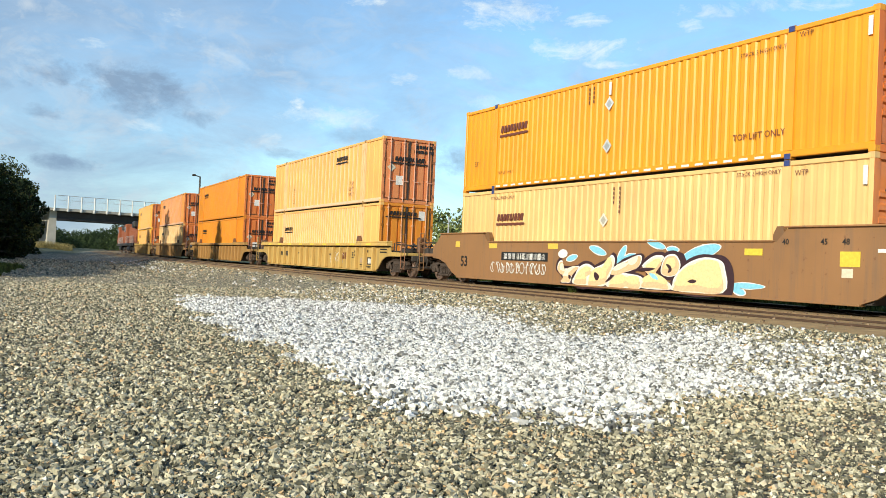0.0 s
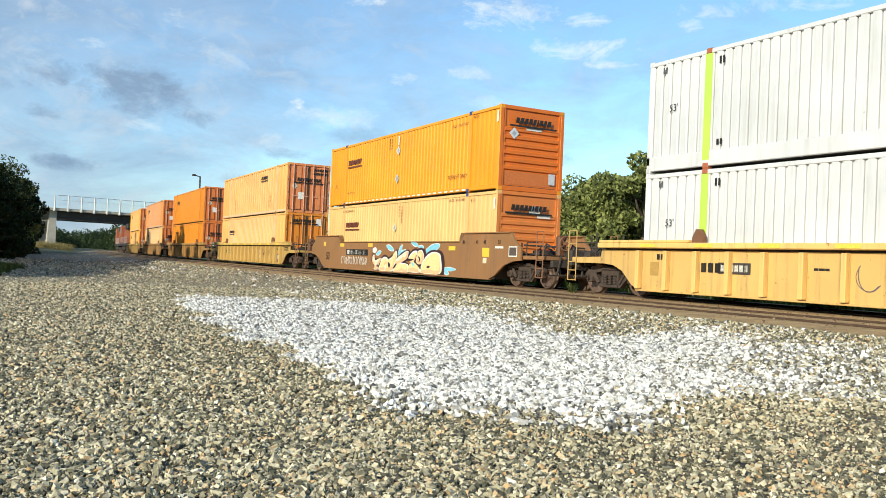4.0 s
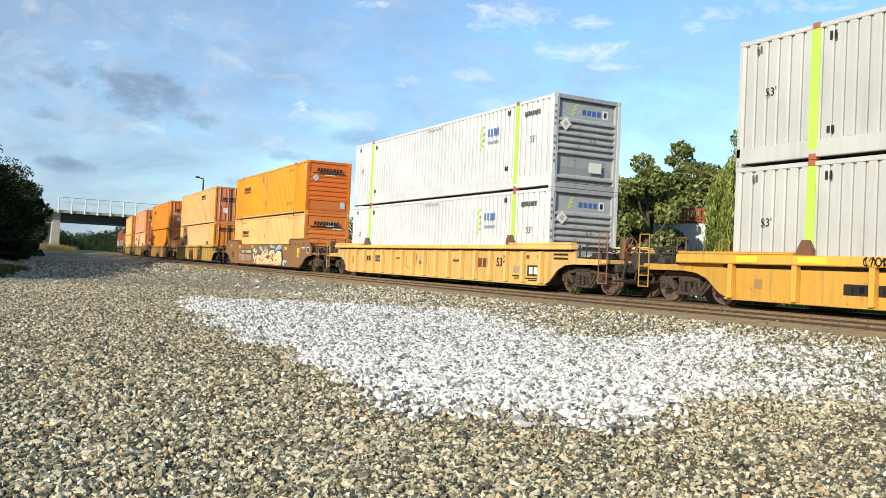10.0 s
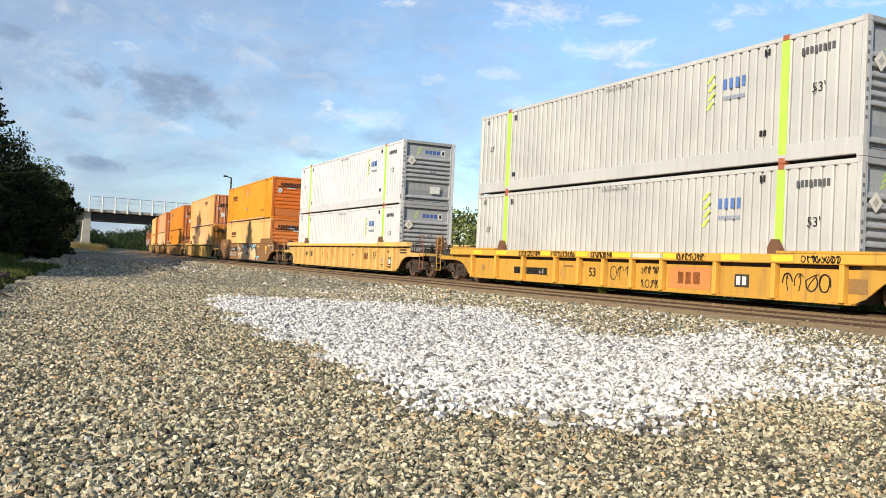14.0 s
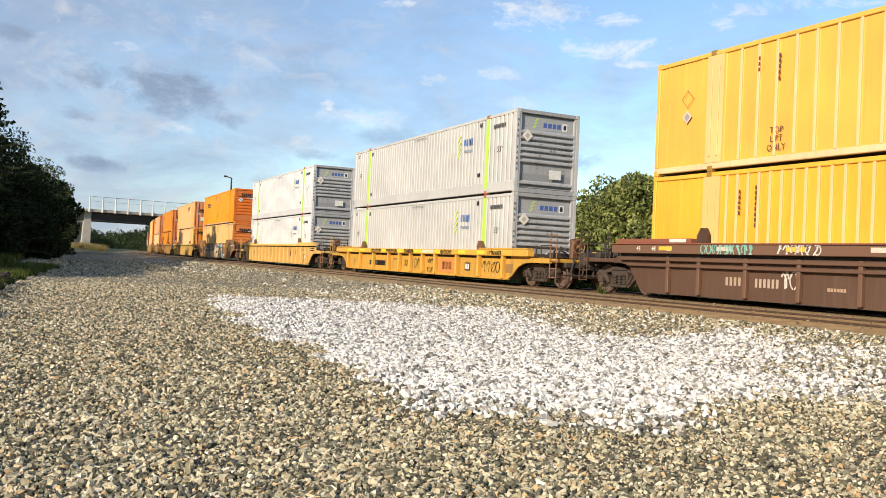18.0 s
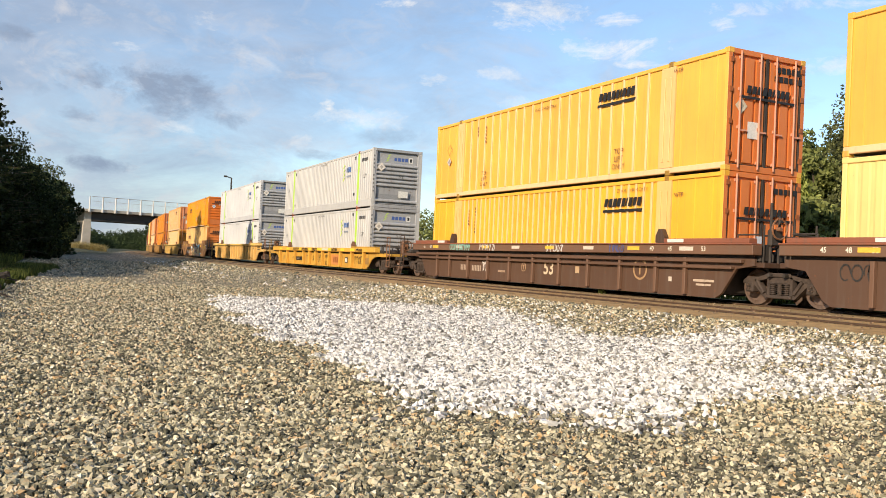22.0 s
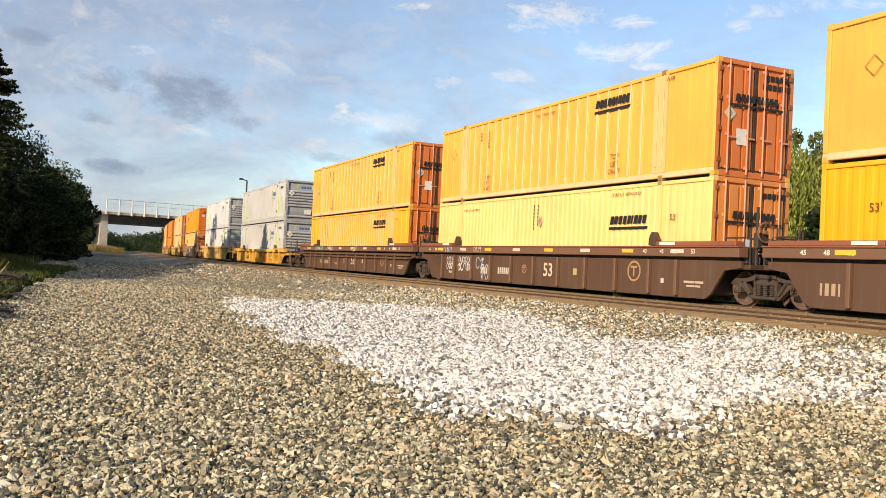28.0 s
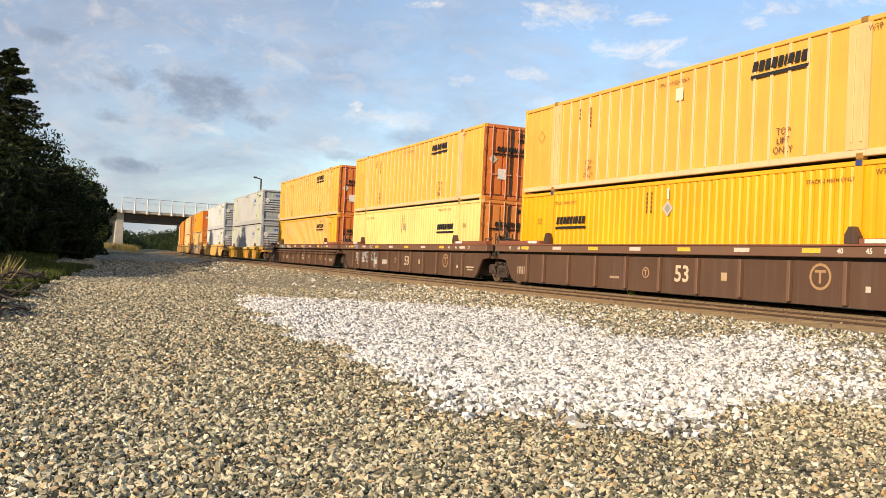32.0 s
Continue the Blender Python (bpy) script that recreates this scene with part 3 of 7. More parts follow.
def container(kind, side, end, label, group, marks, rise=1.0):
    """kind: fine, wide or white; side and end: paint colours."""
    c = empty("shipping_container")
    tagged(c, label, "container", group)
    hw, hl = WIDTH / 2, LENGTH / 2
    post = tuple(min(1, v * 1.04 + 0.01) for v in side)
    wall = {"fine": corrugated(0.27, 0.028, -LIFT + 0.1, LIFT - 0.1, 0.2, TALL - 0.11), "white": fluted(0.27, 0.05, -LIFT + 0.1, LIFT - 0.1, 0.42, TALL - 0.11),
            "wide": ribbed(0.545, 0.09, 0.012, -LIFT + 0.1, LIFT - 0.1, 0.2, TALL - 0.11), "mid": ribbed(0.33, 0.08, 0.012, -LIFT + 0.1, LIFT - 0.1, 0.2, TALL - 0.11)}[kind]
    tip = {"fine": corrugated(0.30, 0.012, LIFT + 0.1, hl - 0.12, 0.2, TALL - 0.11), "white": fluted(0.29, 0.05, LIFT + 0.1, hl - 0.12, 0.42, TALL - 0.11),
           "wide": ribbed(0.6, 0.05, 0.02, LIFT + 0.1, hl - 0.12, 0.2, TALL - 0.11), "mid": ribbed(0.6, 0.05, 0.02, LIFT + 0.1, hl - 0.12, 0.2, TALL - 0.11)}[kind]
    half_turn = pose(0, 0, 0, 0, 0, 180)
    back = 0.07 if kind == "white" else 0.0   # how deep the rear wall lies
    end_paint, dirty = (CARPAINT, "dirty") if kind == "white" else (PAINT, "clean")
    pale = tuple(min(0.88, v * 0.78 + 0.22) for v in side)
    for k, turn in enumerate((Matrix(), half_turn)):
        at = turn @ pose(-hw + (0.062 if kind == "white" else 0.045), 0, 0)
        part("side_panel", wall, PAINT, c, colour=side, key=("wall", kind), m=at)
        part("side_panel", tip, PAINT, c, colour=side, key=("tip", kind), m=at)
        part("side_panel", tip, PAINT, c, colour=side, key=("tip", kind), m=at @ pose(0, -LIFT - hl + 0.02, 0))
        if kind in ("wide", "mid"):
            n = round((2 * LIFT - 0.2) / (0.545 if kind == "wide" else 0.33))
            for i in range(n):
                y = -LIFT + 0.1 + (i + 0.5) * (2 * LIFT - 0.2) / n
                if abs(y) < 5.55:
                    part("side_rib", simple(-0.052, -0.011, -0.036, 0.036, 0.2, TALL - 0.13, bevel=0.008), PAINT, c, colour=pale, key="siderib", m=at @ pose(0, y, 0))
        part("top_rail", simple(-hw, -hw + 0.09, -hl, hl, TALL - 0.13, TALL - 0.025, bevel=0.012), PAINT, c, colour=post, key="top_rail", m=turn)
        foot = 0.42 if kind == "white" else 0.2
        part("bottom_rail", simple(-hw, -hw + 0.1, -hl, hl, 0.055, foot, bevel=0.015), PAINT, c, colour=tuple(min(0.86, v * 0.7 + 0.26) for v in side) if kind in ("wide", "mid") else side if kind == "fine" else post, key=("bottom_rail", foot), m=turn)
        for y in (-LIFT, LIFT):
            wide = 0.28 if kind in ("wide", "mid") else 0.11
            yc = y * 0.985 if wide > 0.2 else y
            cream = tuple(min(0.86, v * 0.84 + 0.15) for v in side)
            part("lifting_post", simple(-hw - 0.004, -hw + 0.09, -wide + yc, wide + yc, 0.2, TALL - 0.13), PAINT, c, colour=cream if wide > 0.2 else post if kind != "white" else (0.5, 0.8, 0.1),
                 key=("lift", wide, y), m=turn, label="lime green lifting post" if kind == "white" else "pale cream lifting post" if wide > 0.2 else "")
            if wide > 0.2:
                for dy in (-0.12, 0.12):
                    part("post_rib", simple(-hw - 0.03, -hw - 0.004, yc + dy - 0.03, yc + dy + 0.03, 0.35, TALL - 0.4, bevel=0.008), PAINT, c, colour=cream, key=("postrib", y, dy), m=turn)
            for z in (0.0, TALL - 0.13):
                part("corner_casting", simple(-hw - 0.012, -hw + 0.16, y - 0.09, y + 0.09, z, z + 0.13, bevel=0.012), CARPAINT, c, colour=tuple(v * 0.42 for v in side) if kind != "white" else (0.42, 0.13, 0.06), key=("cast", y, z), m=turn)
        for y in (-hl + 0.06, hl - 0.06):
            part("corner_post", simple(-hw, -hw + 0.12, y - 0.06, y + 0.06, 0.2, TALL - 0.11, bevel=0.015), PAINT, c, colour=post, key=("post", y > 0), m=turn)
            for z in (0.0, TALL - 0.13):
                part("corner_casting", simple(-hw - 0.006, -hw + 0.17, y - 0.09, y + 0.065, z, z + 0.132, bevel=0.012) if y > 0 else simple(-hw - 0.006, -hw + 0.17, y - 0.065, y + 0.09, z, z + 0.132, bevel=0.012),
                     CARPAINT, c, colour=side, key=("endcast", y > 0, z), m=turn)

    def roof():
        bm = bmesh.new()
        n = 40
        for i in range(n):
            a = -hl + 0.1 + i * (2 * hl - 0.2) / n
            b = a + (2 * hl - 0.2) / n
            box(bm, -hw + 0.08, hw - 0.08, a, b - 0.12, TALL - 0.07, TALL - 0.045)
        box(bm, -hw + 0.08, hw - 0.08, -hl + 0.02, hl - 0.02, TALL - 0.09, TALL - 0.068)
        return bm
    part("roof", roof, PAINT, c, colour=post, key="roof")
    part("floor", simple(-hw + 0.09, hw - 0.09, -hl + 0.03, hl - 0.03, 0.06, 0.18), STEEL, c, key="floor")
    part("front_wall", lambda: corrugated(0.25, 0.03, -hw + 0.12, hw - 0.12, 0.14, TALL - 0.1)(), PAINT, c, colour=side, key="front_wall", m=pose(0, hl - 0.04, 0, 0, 0, -90))
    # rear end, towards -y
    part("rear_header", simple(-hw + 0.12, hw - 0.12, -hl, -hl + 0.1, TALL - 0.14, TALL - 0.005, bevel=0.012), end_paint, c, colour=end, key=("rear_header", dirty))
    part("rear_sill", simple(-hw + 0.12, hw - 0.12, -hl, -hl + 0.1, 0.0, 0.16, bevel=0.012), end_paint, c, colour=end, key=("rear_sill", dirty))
    for sx in (-1, 1):
        part("rear_post_face", simple(sx * (hw - 0.06) - 0.06, sx * (hw - 0.06) + 0.06, -hl - 0.004, -hl - 0.001, 0.13, TALL - 0.13), PAINT, c, colour=end if kind != "white" else side, key=("rpf", sx))
    if kind in ("wide", "mid") or marks.get("doors"):
        for sx in (-1, 1):
            a, b = (0.012, hw - 0.125) if sx > 0 else (-hw + 0.125, -0.012)

            def leaf(a=a, b=b):
                bm = box(bmesh.new(), a, b, -hl + 0.055, -hl + 0.08, 0.16, TALL - 0.14)
                for i in range(3):
                    u = a + (b - a) * (0.19 + 0.31 * i)
                    box(bm, u - 0.135, u + 0.135, -hl + 0.006, -hl + 0.055, 0.22, TALL - 0.2)
                return bm
            door = part("door", leaf, PAINT, c, colour=end, key=("leaf", sx))
            for u in (a + 0.22 * (b - a), a + 0.78 * (b - a)):
                def bar(u=u):
                    bm = tube(bmesh.new(), (u, -hl - 0.035, 0.08), (u, -hl - 0.035, TALL - 0.06), 0.024, n=8)
                    for z in (0.2, 1.0, 1.9, TALL - 0.25):
                        box(bm, u - 0.05, u + 0.05, -hl - 0.035, -hl + 0.02, z, z + 0.07)
                    box(bm, u - 0.02, u + 0.24, -hl - 0.055, -hl - 0.03, 0.95, 0.99)
                    return bm
                part("locking_bar", bar, PAINT, door, colour=tuple(v * 0.75 + 0.17 for v in end), key=("lockbar", sx, round(u, 2)))
            part("door_seal", simple(min(sx * 0.002, sx * 0.034), max(sx * 0.002, sx * 0.034), -hl + 0.002, -hl + 0.06, 0.14, TALL - 0.12), STEEL, door, "black rubber door seal", key=("seal", sx))
            part("door_seal", simple(min(sx * (hw - 0.15), sx * (hw - 0.118)), max(sx * (hw - 0.15), sx * (hw - 0.118)), -hl + 0.002, -hl + 0.06, 0.14, TALL - 0.12), STEEL, door, "black rubber door seal", key=("oseal", sx))
            for z in (0.35, 1.1, 1.85, 2.55):
                part("hinge", simple(sx * (hw - 0.1) - 0.05, sx * (hw - 0.1) + 0.05, -hl - 0.03, -hl + 0.01, z, z + 0.12), PAINT, door, colour=tuple(v * 0.5 for v in end), key=("hinge", sx, z))
    else:
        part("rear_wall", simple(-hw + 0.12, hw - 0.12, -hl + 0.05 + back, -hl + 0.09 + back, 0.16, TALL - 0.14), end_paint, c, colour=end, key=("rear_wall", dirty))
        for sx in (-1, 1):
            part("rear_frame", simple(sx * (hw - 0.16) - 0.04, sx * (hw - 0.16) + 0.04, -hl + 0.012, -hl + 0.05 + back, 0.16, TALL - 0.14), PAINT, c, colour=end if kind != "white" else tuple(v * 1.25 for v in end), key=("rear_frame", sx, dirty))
        for i, z in enumerate((0.78, 1.04, 1.30, 1.56, 1.82, 2.08) if kind != "white" else (0.36, 1.12, 1.32, 1.52, 1.72, 1.92, 2.12)):
            def rib(z=z):
                bm = bmesh.new()
                if kind == "white":
                    plate(bm, [(-hl + 0.12, z - 0.06), (-hl + 0.025, z - 0.055), (-hl + 0.015, z - 0.03), (-hl + 0.015, z + 0.02), (-hl + 0.12, z + 0.085)], -hw + 0.2, hw - 0.2)
                else:
                    plate(bm, [(-hl + 0.05, z - 0.09), (-hl + 0.005, z - 0.05), (-hl + 0.005, z + 0.05), (-hl + 0.05, z + 0.09)], -hw + 0.2, hw - 0.2)
                return bm
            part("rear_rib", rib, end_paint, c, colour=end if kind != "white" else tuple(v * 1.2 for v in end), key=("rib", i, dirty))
    x = -hw - 0.006
    for kind_of, *a in marks.get("list", ()):
        if kind_of == "text":
            words, size, y, z, col = a
            letter(c, words, size, y, z, x, col)
        elif kind_of == "name":
            y, z, w, col = a
            word_bars(c, [w * f for f in (0.085, 0.085, 0.085, 0.085, 0.075, 0.035, 0.085, 0.075, 0.085)], w * 0.135, y, z, x, col, 0.25, gap=0.22, name="company_name")
            patch(c, rect(w * 1.0, w * 0.045, 0.3), y, z - w * 0.135, x, col, name="company_name")
        elif kind_of == "logo":
            y, z, w = a
            word_bars(c, [w * 0.12] * 4, w * 0.28, y, z, x, (0.1, 0.2, 0.48), gap=0.36, name="company_name")
            word_bars(c, [w * 0.075] * 8, w * 0.1, y, z - w * 0.38, x, (0.3, 0.34, 0.42), name="company_name")
            for i in range(4):
                patch(c, [(-0.15, -0.1), (-0.02, -0.08), (0.15, 0.10), (0.02, 0.08)], y + 0.72 + 0.04 * abs(i - 1.5), z + 0.2 - i * 0.22, x, (0.6, 0.82, 0.12), name="company_mark")
        elif kind_of == "bars" and len(a[0]) == 1 and a[1] >= 0.4:
            # a column of characters, one under the other
            widths, h, y, z, col = a
            for i in range(round(h / 0.125)):
                patch(c, rect(0.05, 0.085), y, z + h / 2 - 0.06 - i * 0.125, x, col, name="marking")
        elif kind_of == "bars":
            widths, h, y, z, col = a
            word_bars(c, widths, h, y, z, x, col)
        elif kind_of == "diamond":
            y, z, r, col = a
            patch(c, [(0, -r), (r, 0), (0, r), (-r, 0)], y, z, x, col, name="placard", label="hazard placard")
            patch(c, [(0, -r * 0.6), (r * 0.6, 0), (0, r * 0.6), (-r * 0.6, 0)], y, z, x - 0.004, tuple(v * 0.6 for v in col), name="placard")
        elif kind_of == "outline":
            y, z, r, col = a
            for u, v in ((1, 1), (1, -1), (-1, 1), (-1, -1)):
                patch(c, [(u * r, 0), (0, v * r), (0, v * r * 0.9), (u * r * 0.9, 0)], y, z, x, col, name="placard_edge")
        elif kind_of == "box":
            w, h, y, z, col = a
            patch(c, rect(w, h), y, z, x, col, name="sticker")
        elif kind_of == "stripe":
            n = 26
            for i in range(n):
                y = -LIFT + 0.3 + i * (2 * LIFT - 0.6) / (n - 1)
                patch(c, rect(0.26, 0.055), y, 0.11, x, (0.8, 0.78, 0.72), name="reflective_tape")
        elif kind_of == "blue":
            for y in (LIFT, -LIFT):
                for z in (TALL - 0.07, 0.07):
                    patch(c, rect(0.15, 0.12), y, z, x - 0.01, (0.04, 0.06, 0.2), name="lifting_mark")
    xr = -hl - 0.006
    for kind_of, *a in marks.get("rear", ()):
        if kind_of == "name":
            u, z, w, col = a
            word_bars(c, [w * f for f in (0.07, 0.07, 0.07, 0.07, 0.06, 0.03, 0.07, 0.06, 0.07)], w * 0.1, u, z, xr - 0.04, col, 0.2, REAR, gap=0.22, name="company_name")
            patch(c, rect(w * 1.0, w * 0.032, 0.2), u, z - w * 0.1, xr - 0.04, col, REAR, name="company_name")
        elif kind_of == "logo":
            u, z, w = a
            word_bars(c, [w * 0.2] * 4, w * 0.22, u + w * 0.15, z, xr + 0.05 + back, (0.06, 0.12, 0.35), 0, REAR, gap=0.25, name="company_name")
            word_bars(c, [w * 0.07] * 8, w * 0.07, u + w * 0.15, z - w * 0.25, xr + 0.05 + back, (0.3, 0.33, 0.4), 0, REAR, name="company_name")
            patch(c, rect(w * 0.28, w * 0.36), u + w * 0.85, z, xr + 0.045 + back, WHITEC, REAR, name="sticker")
            patch(c, rect(w * 0.14, w * 0.22), u + w * 0.85, z, xr + 0.04 + back, BLACK, REAR, name="sticker")
            for i in range(3):
                patch(c, [(-0.1, -0.06), (0.0, -0.02), (0.12, 0.08), (0.0, 0.05)], u - w * (0.7 + 0.06 * i), z + 0.16 - 0.13 * i, xr + 0.05 + back, (0.5, 0.72, 0.12), REAR, name="company_mark")
        elif kind_of == "box":
            w, h, u, z, col = a
            patch(c, rect(w, h), u, z, xr - 0.002 + (0.018 if back and abs(u) < 1.1 else 0.0), col, REAR, name="sticker")
        elif kind_of == "diamond":
            u, z, r, col = a
            patch(c, [(0, -r), (r, 0), (0, r), (-r, 0)], u, z, xr - 0.002, col, REAR, name="placard", label="hazard placard")
            patch(c, [(0, -r * 0.45), (r * 0.45, 0), (0, r * 0.45), (-r * 0.45, 0)], u, z, xr - 0.006, tuple(v * 0.6 for v in col), REAR, name="placard")
        elif kind_of == "panel":
            z0, z1, col = a
            patch(c, rect(WIDTH - 0.5, z1 - z0), 0, (z0 + z1) / 2, -hl + 0.046 + back, col, REAR, name="end_panel")
        elif kind_of == "bars":
            widths, h, u, z, col = a
            word_bars(c, widths, h, u, z, xr - 0.002, col, 0, REAR)
        elif kind_of == "text":
            words, size, u, z, col = a
            letter(c, words, size, u, z, xr - 0.004, col, side=REAR)
    if rise != 1.0:
        for ob in c.children_recursive:
            if ob.parent is c:
                ob.matrix_basis = Matrix.Diagonal((1, 1, rise, 1)) @ ob.matrix_basis
    return c


# ---- well cars ----
YELLOW, BROWN, BOXCAR, RUST = (0.65, 0.42, 0.14), (0.104, 0.054, 0.032), (0.29, 0.148, 0.06), (0.26, 0.12, 0.06)
CAPRED = (0.27, 0.092, 0.05)
WHEEL_R = 0.42
WHEELSETS = []


def wheelset_mesh():
    bm = bmesh.new()
    for sx in (-1, 1):
        n = 24
        prof = [(0.69, 0.45), (0.715, 0.45), (0.73, WHEEL_R), (0.83, WHEEL_R - 0.008), (0.83, 0.345), (0.79, 0.33), (0.775, 0.17), (0.83, 0.14), (0.83, 0.0)]
        rings = [[bm.verts.new((sx * x, r * math.cos(2 * math.pi * i / n), r * math.sin(2 * math.pi * i / n))) for i in range(n)] if r > 0 else [bm.verts.new((sx * x, 0, 0))] for x, r in prof]
        for a, b in zip(rings, rings[1:]):
            for i in range(n):
                if len(b) == 1:
                    bm.faces.new((a[i], a[(i + 1) % n], b[0]))
                else:
                    bm.faces.new((a[i], a[(i + 1) % n], b[(i + 1) % n], b[i]))
        inner = [bm.verts.new((sx * 0.69, 0.09 * math.cos(2 * math.pi * i / n), 0.09 * math.sin(2 * math.pi * i / n))) for i in range(n)]
        for i in range(n):
            bm.faces.new((rings[0][i], rings[0][(i + 1) % n], inner[(i + 1) % n], inner[i]))
        tube(bm, (sx * 0.83, 0, 0), (sx * 1.13, 0, 0), 0.085, n=10)
        for k in range(3):
            a = k * 2.094
            tube(bm, (sx * 1.13, 0.05 * math.cos(a), 0.05 * math.sin(a)), (sx * 1.15, 0.05 * math.cos(a), 0.05 * math.sin(a)), 0.016, n=6)
    tube(bm, (-0.7, 0, 0), (0.7, 0, 0), 0.085, n=10)
    return bm


def side_frame_mesh():
    bm = bmesh.new()
    for f in (-1, 1):
        plate(bm, [(0, 0.74), (f * 0.35, 0.74), (f * 0.62, 0.66), (f * 0.95, 0.66), (f * 1.08, 0.56), (f * 1.08, 0.50), (f * 0.6, 0.57), (f * 0.33, 0.63), (0, 0.63)], -0.07, 0.07)
        plate(bm, [(f * 0.30, 0.18), (f * 0.42, 0.18), (f * 0.80, 0.52), (f * 0.72, 0.60), (f * 0.64, 0.56)], -0.07, 0.07)
        box(bm, -0.07, 0.07, min(f * 0.28, f * 0.36), max(f * 0.28, f * 0.36), 0.2, 0.66)
    for y in (-0.87, 0.87):
        box(bm, -0.11, 0.11, y - 0.12, y + 0.12, 0.3, 0.55, bevel=0.03)
    box(bm, -0.12, 0.12, -0.34, 0.34, 0.66, 0.76, bevel=0.02)
    box(bm, -0.13, 0.13, -0.36, 0.36, 0.18, 0.26, bevel=0.02)
    for s in (-1, 1):
        tube(bm, (-0.09, s * 0.42, 0.30), (-0.09, s * 0.64, 0.58), 0.045, n=6)
    return bm


def coil_mesh():
    """One spring: turns of thick wire round a core, in a single skin."""
    bm = bmesh.new()
    profile = [(0.045, 0.26)]
    for z in np.arange(0.27, 0.50, 0.045):
        profile += [(0.05, z), (0.075, z + 0.006), (0.075, z + 0.018), (0.05, z + 0.024)]
    profile.append((0.045, 0.52))
    rings = [[bm.verts.new((-0.06 + r * math.cos(k * math.pi / 5), r * math.sin(k * math.pi / 5), z)) for k in range(10)] for r, z in profile]
    for lo, hi in zip(rings, rings[1:]):
        for k in range(10):
            bm.faces.new((lo[k], lo[(k + 1) % 10], hi[(k + 1) % 10], hi[k]))
    bm.faces.new(rings[0][::-1]), bm.faces.new(rings[-1])
    return bm


def truck(car, y):
    t = part("truck", simple(-1.0, 1.0, -0.22, 0.22, 0.46, 0.68, bevel=0.03), STEEL, car, "grimy two-axle freight truck", key="bolster", m=pose(0, y, 0))
    for sx in (-1, 1):
        turn = pose(sx * 1.02, 0, 0, 0, 0, 0 if sx < 0 else 180)
        part("side_frame", side_frame_mesh, TRUCKSTEEL, t, key="side_frame", m=turn)
        for dy in (-0.2, 0.0, 0.2):
            part("coil_spring", coil_mesh, TRUCKSTEEL, t, key="coil", m=turn @ pose(0, dy, 0))
        part("spring_seat", simple(-0.1, 0.1, -0.3, 0.3, 0.5, 0.66, bevel=0.03), TRUCKSTEEL, t, key="seat", m=turn)
    for dy in (-0.89, 0.89):
        w = part("wheelset", wheelset_mesh, TREAD, t, "worn steel wheels on an axle", key="wheelset", m=pose(0, dy, WHEEL_R))
        WHEELSETS.append((w, dy))
    return t


def ring(bm, centre, r, thick, axis="y", n=20):
    c = Vector(centre)
    pts = []
    for i in range(n):
        a = 2 * math.pi * i / n
        pts.append(c + (Vector((math.cos(a) * r, 0, math.sin(a) * r)) if axis == "y" else Vector((0, math.cos(a) * r, math.sin(a) * r))))
    for i in range(n):
        tube(bm, pts[i], pts[(i + 1) % n], thick, n=5, caps=False)
    return bm


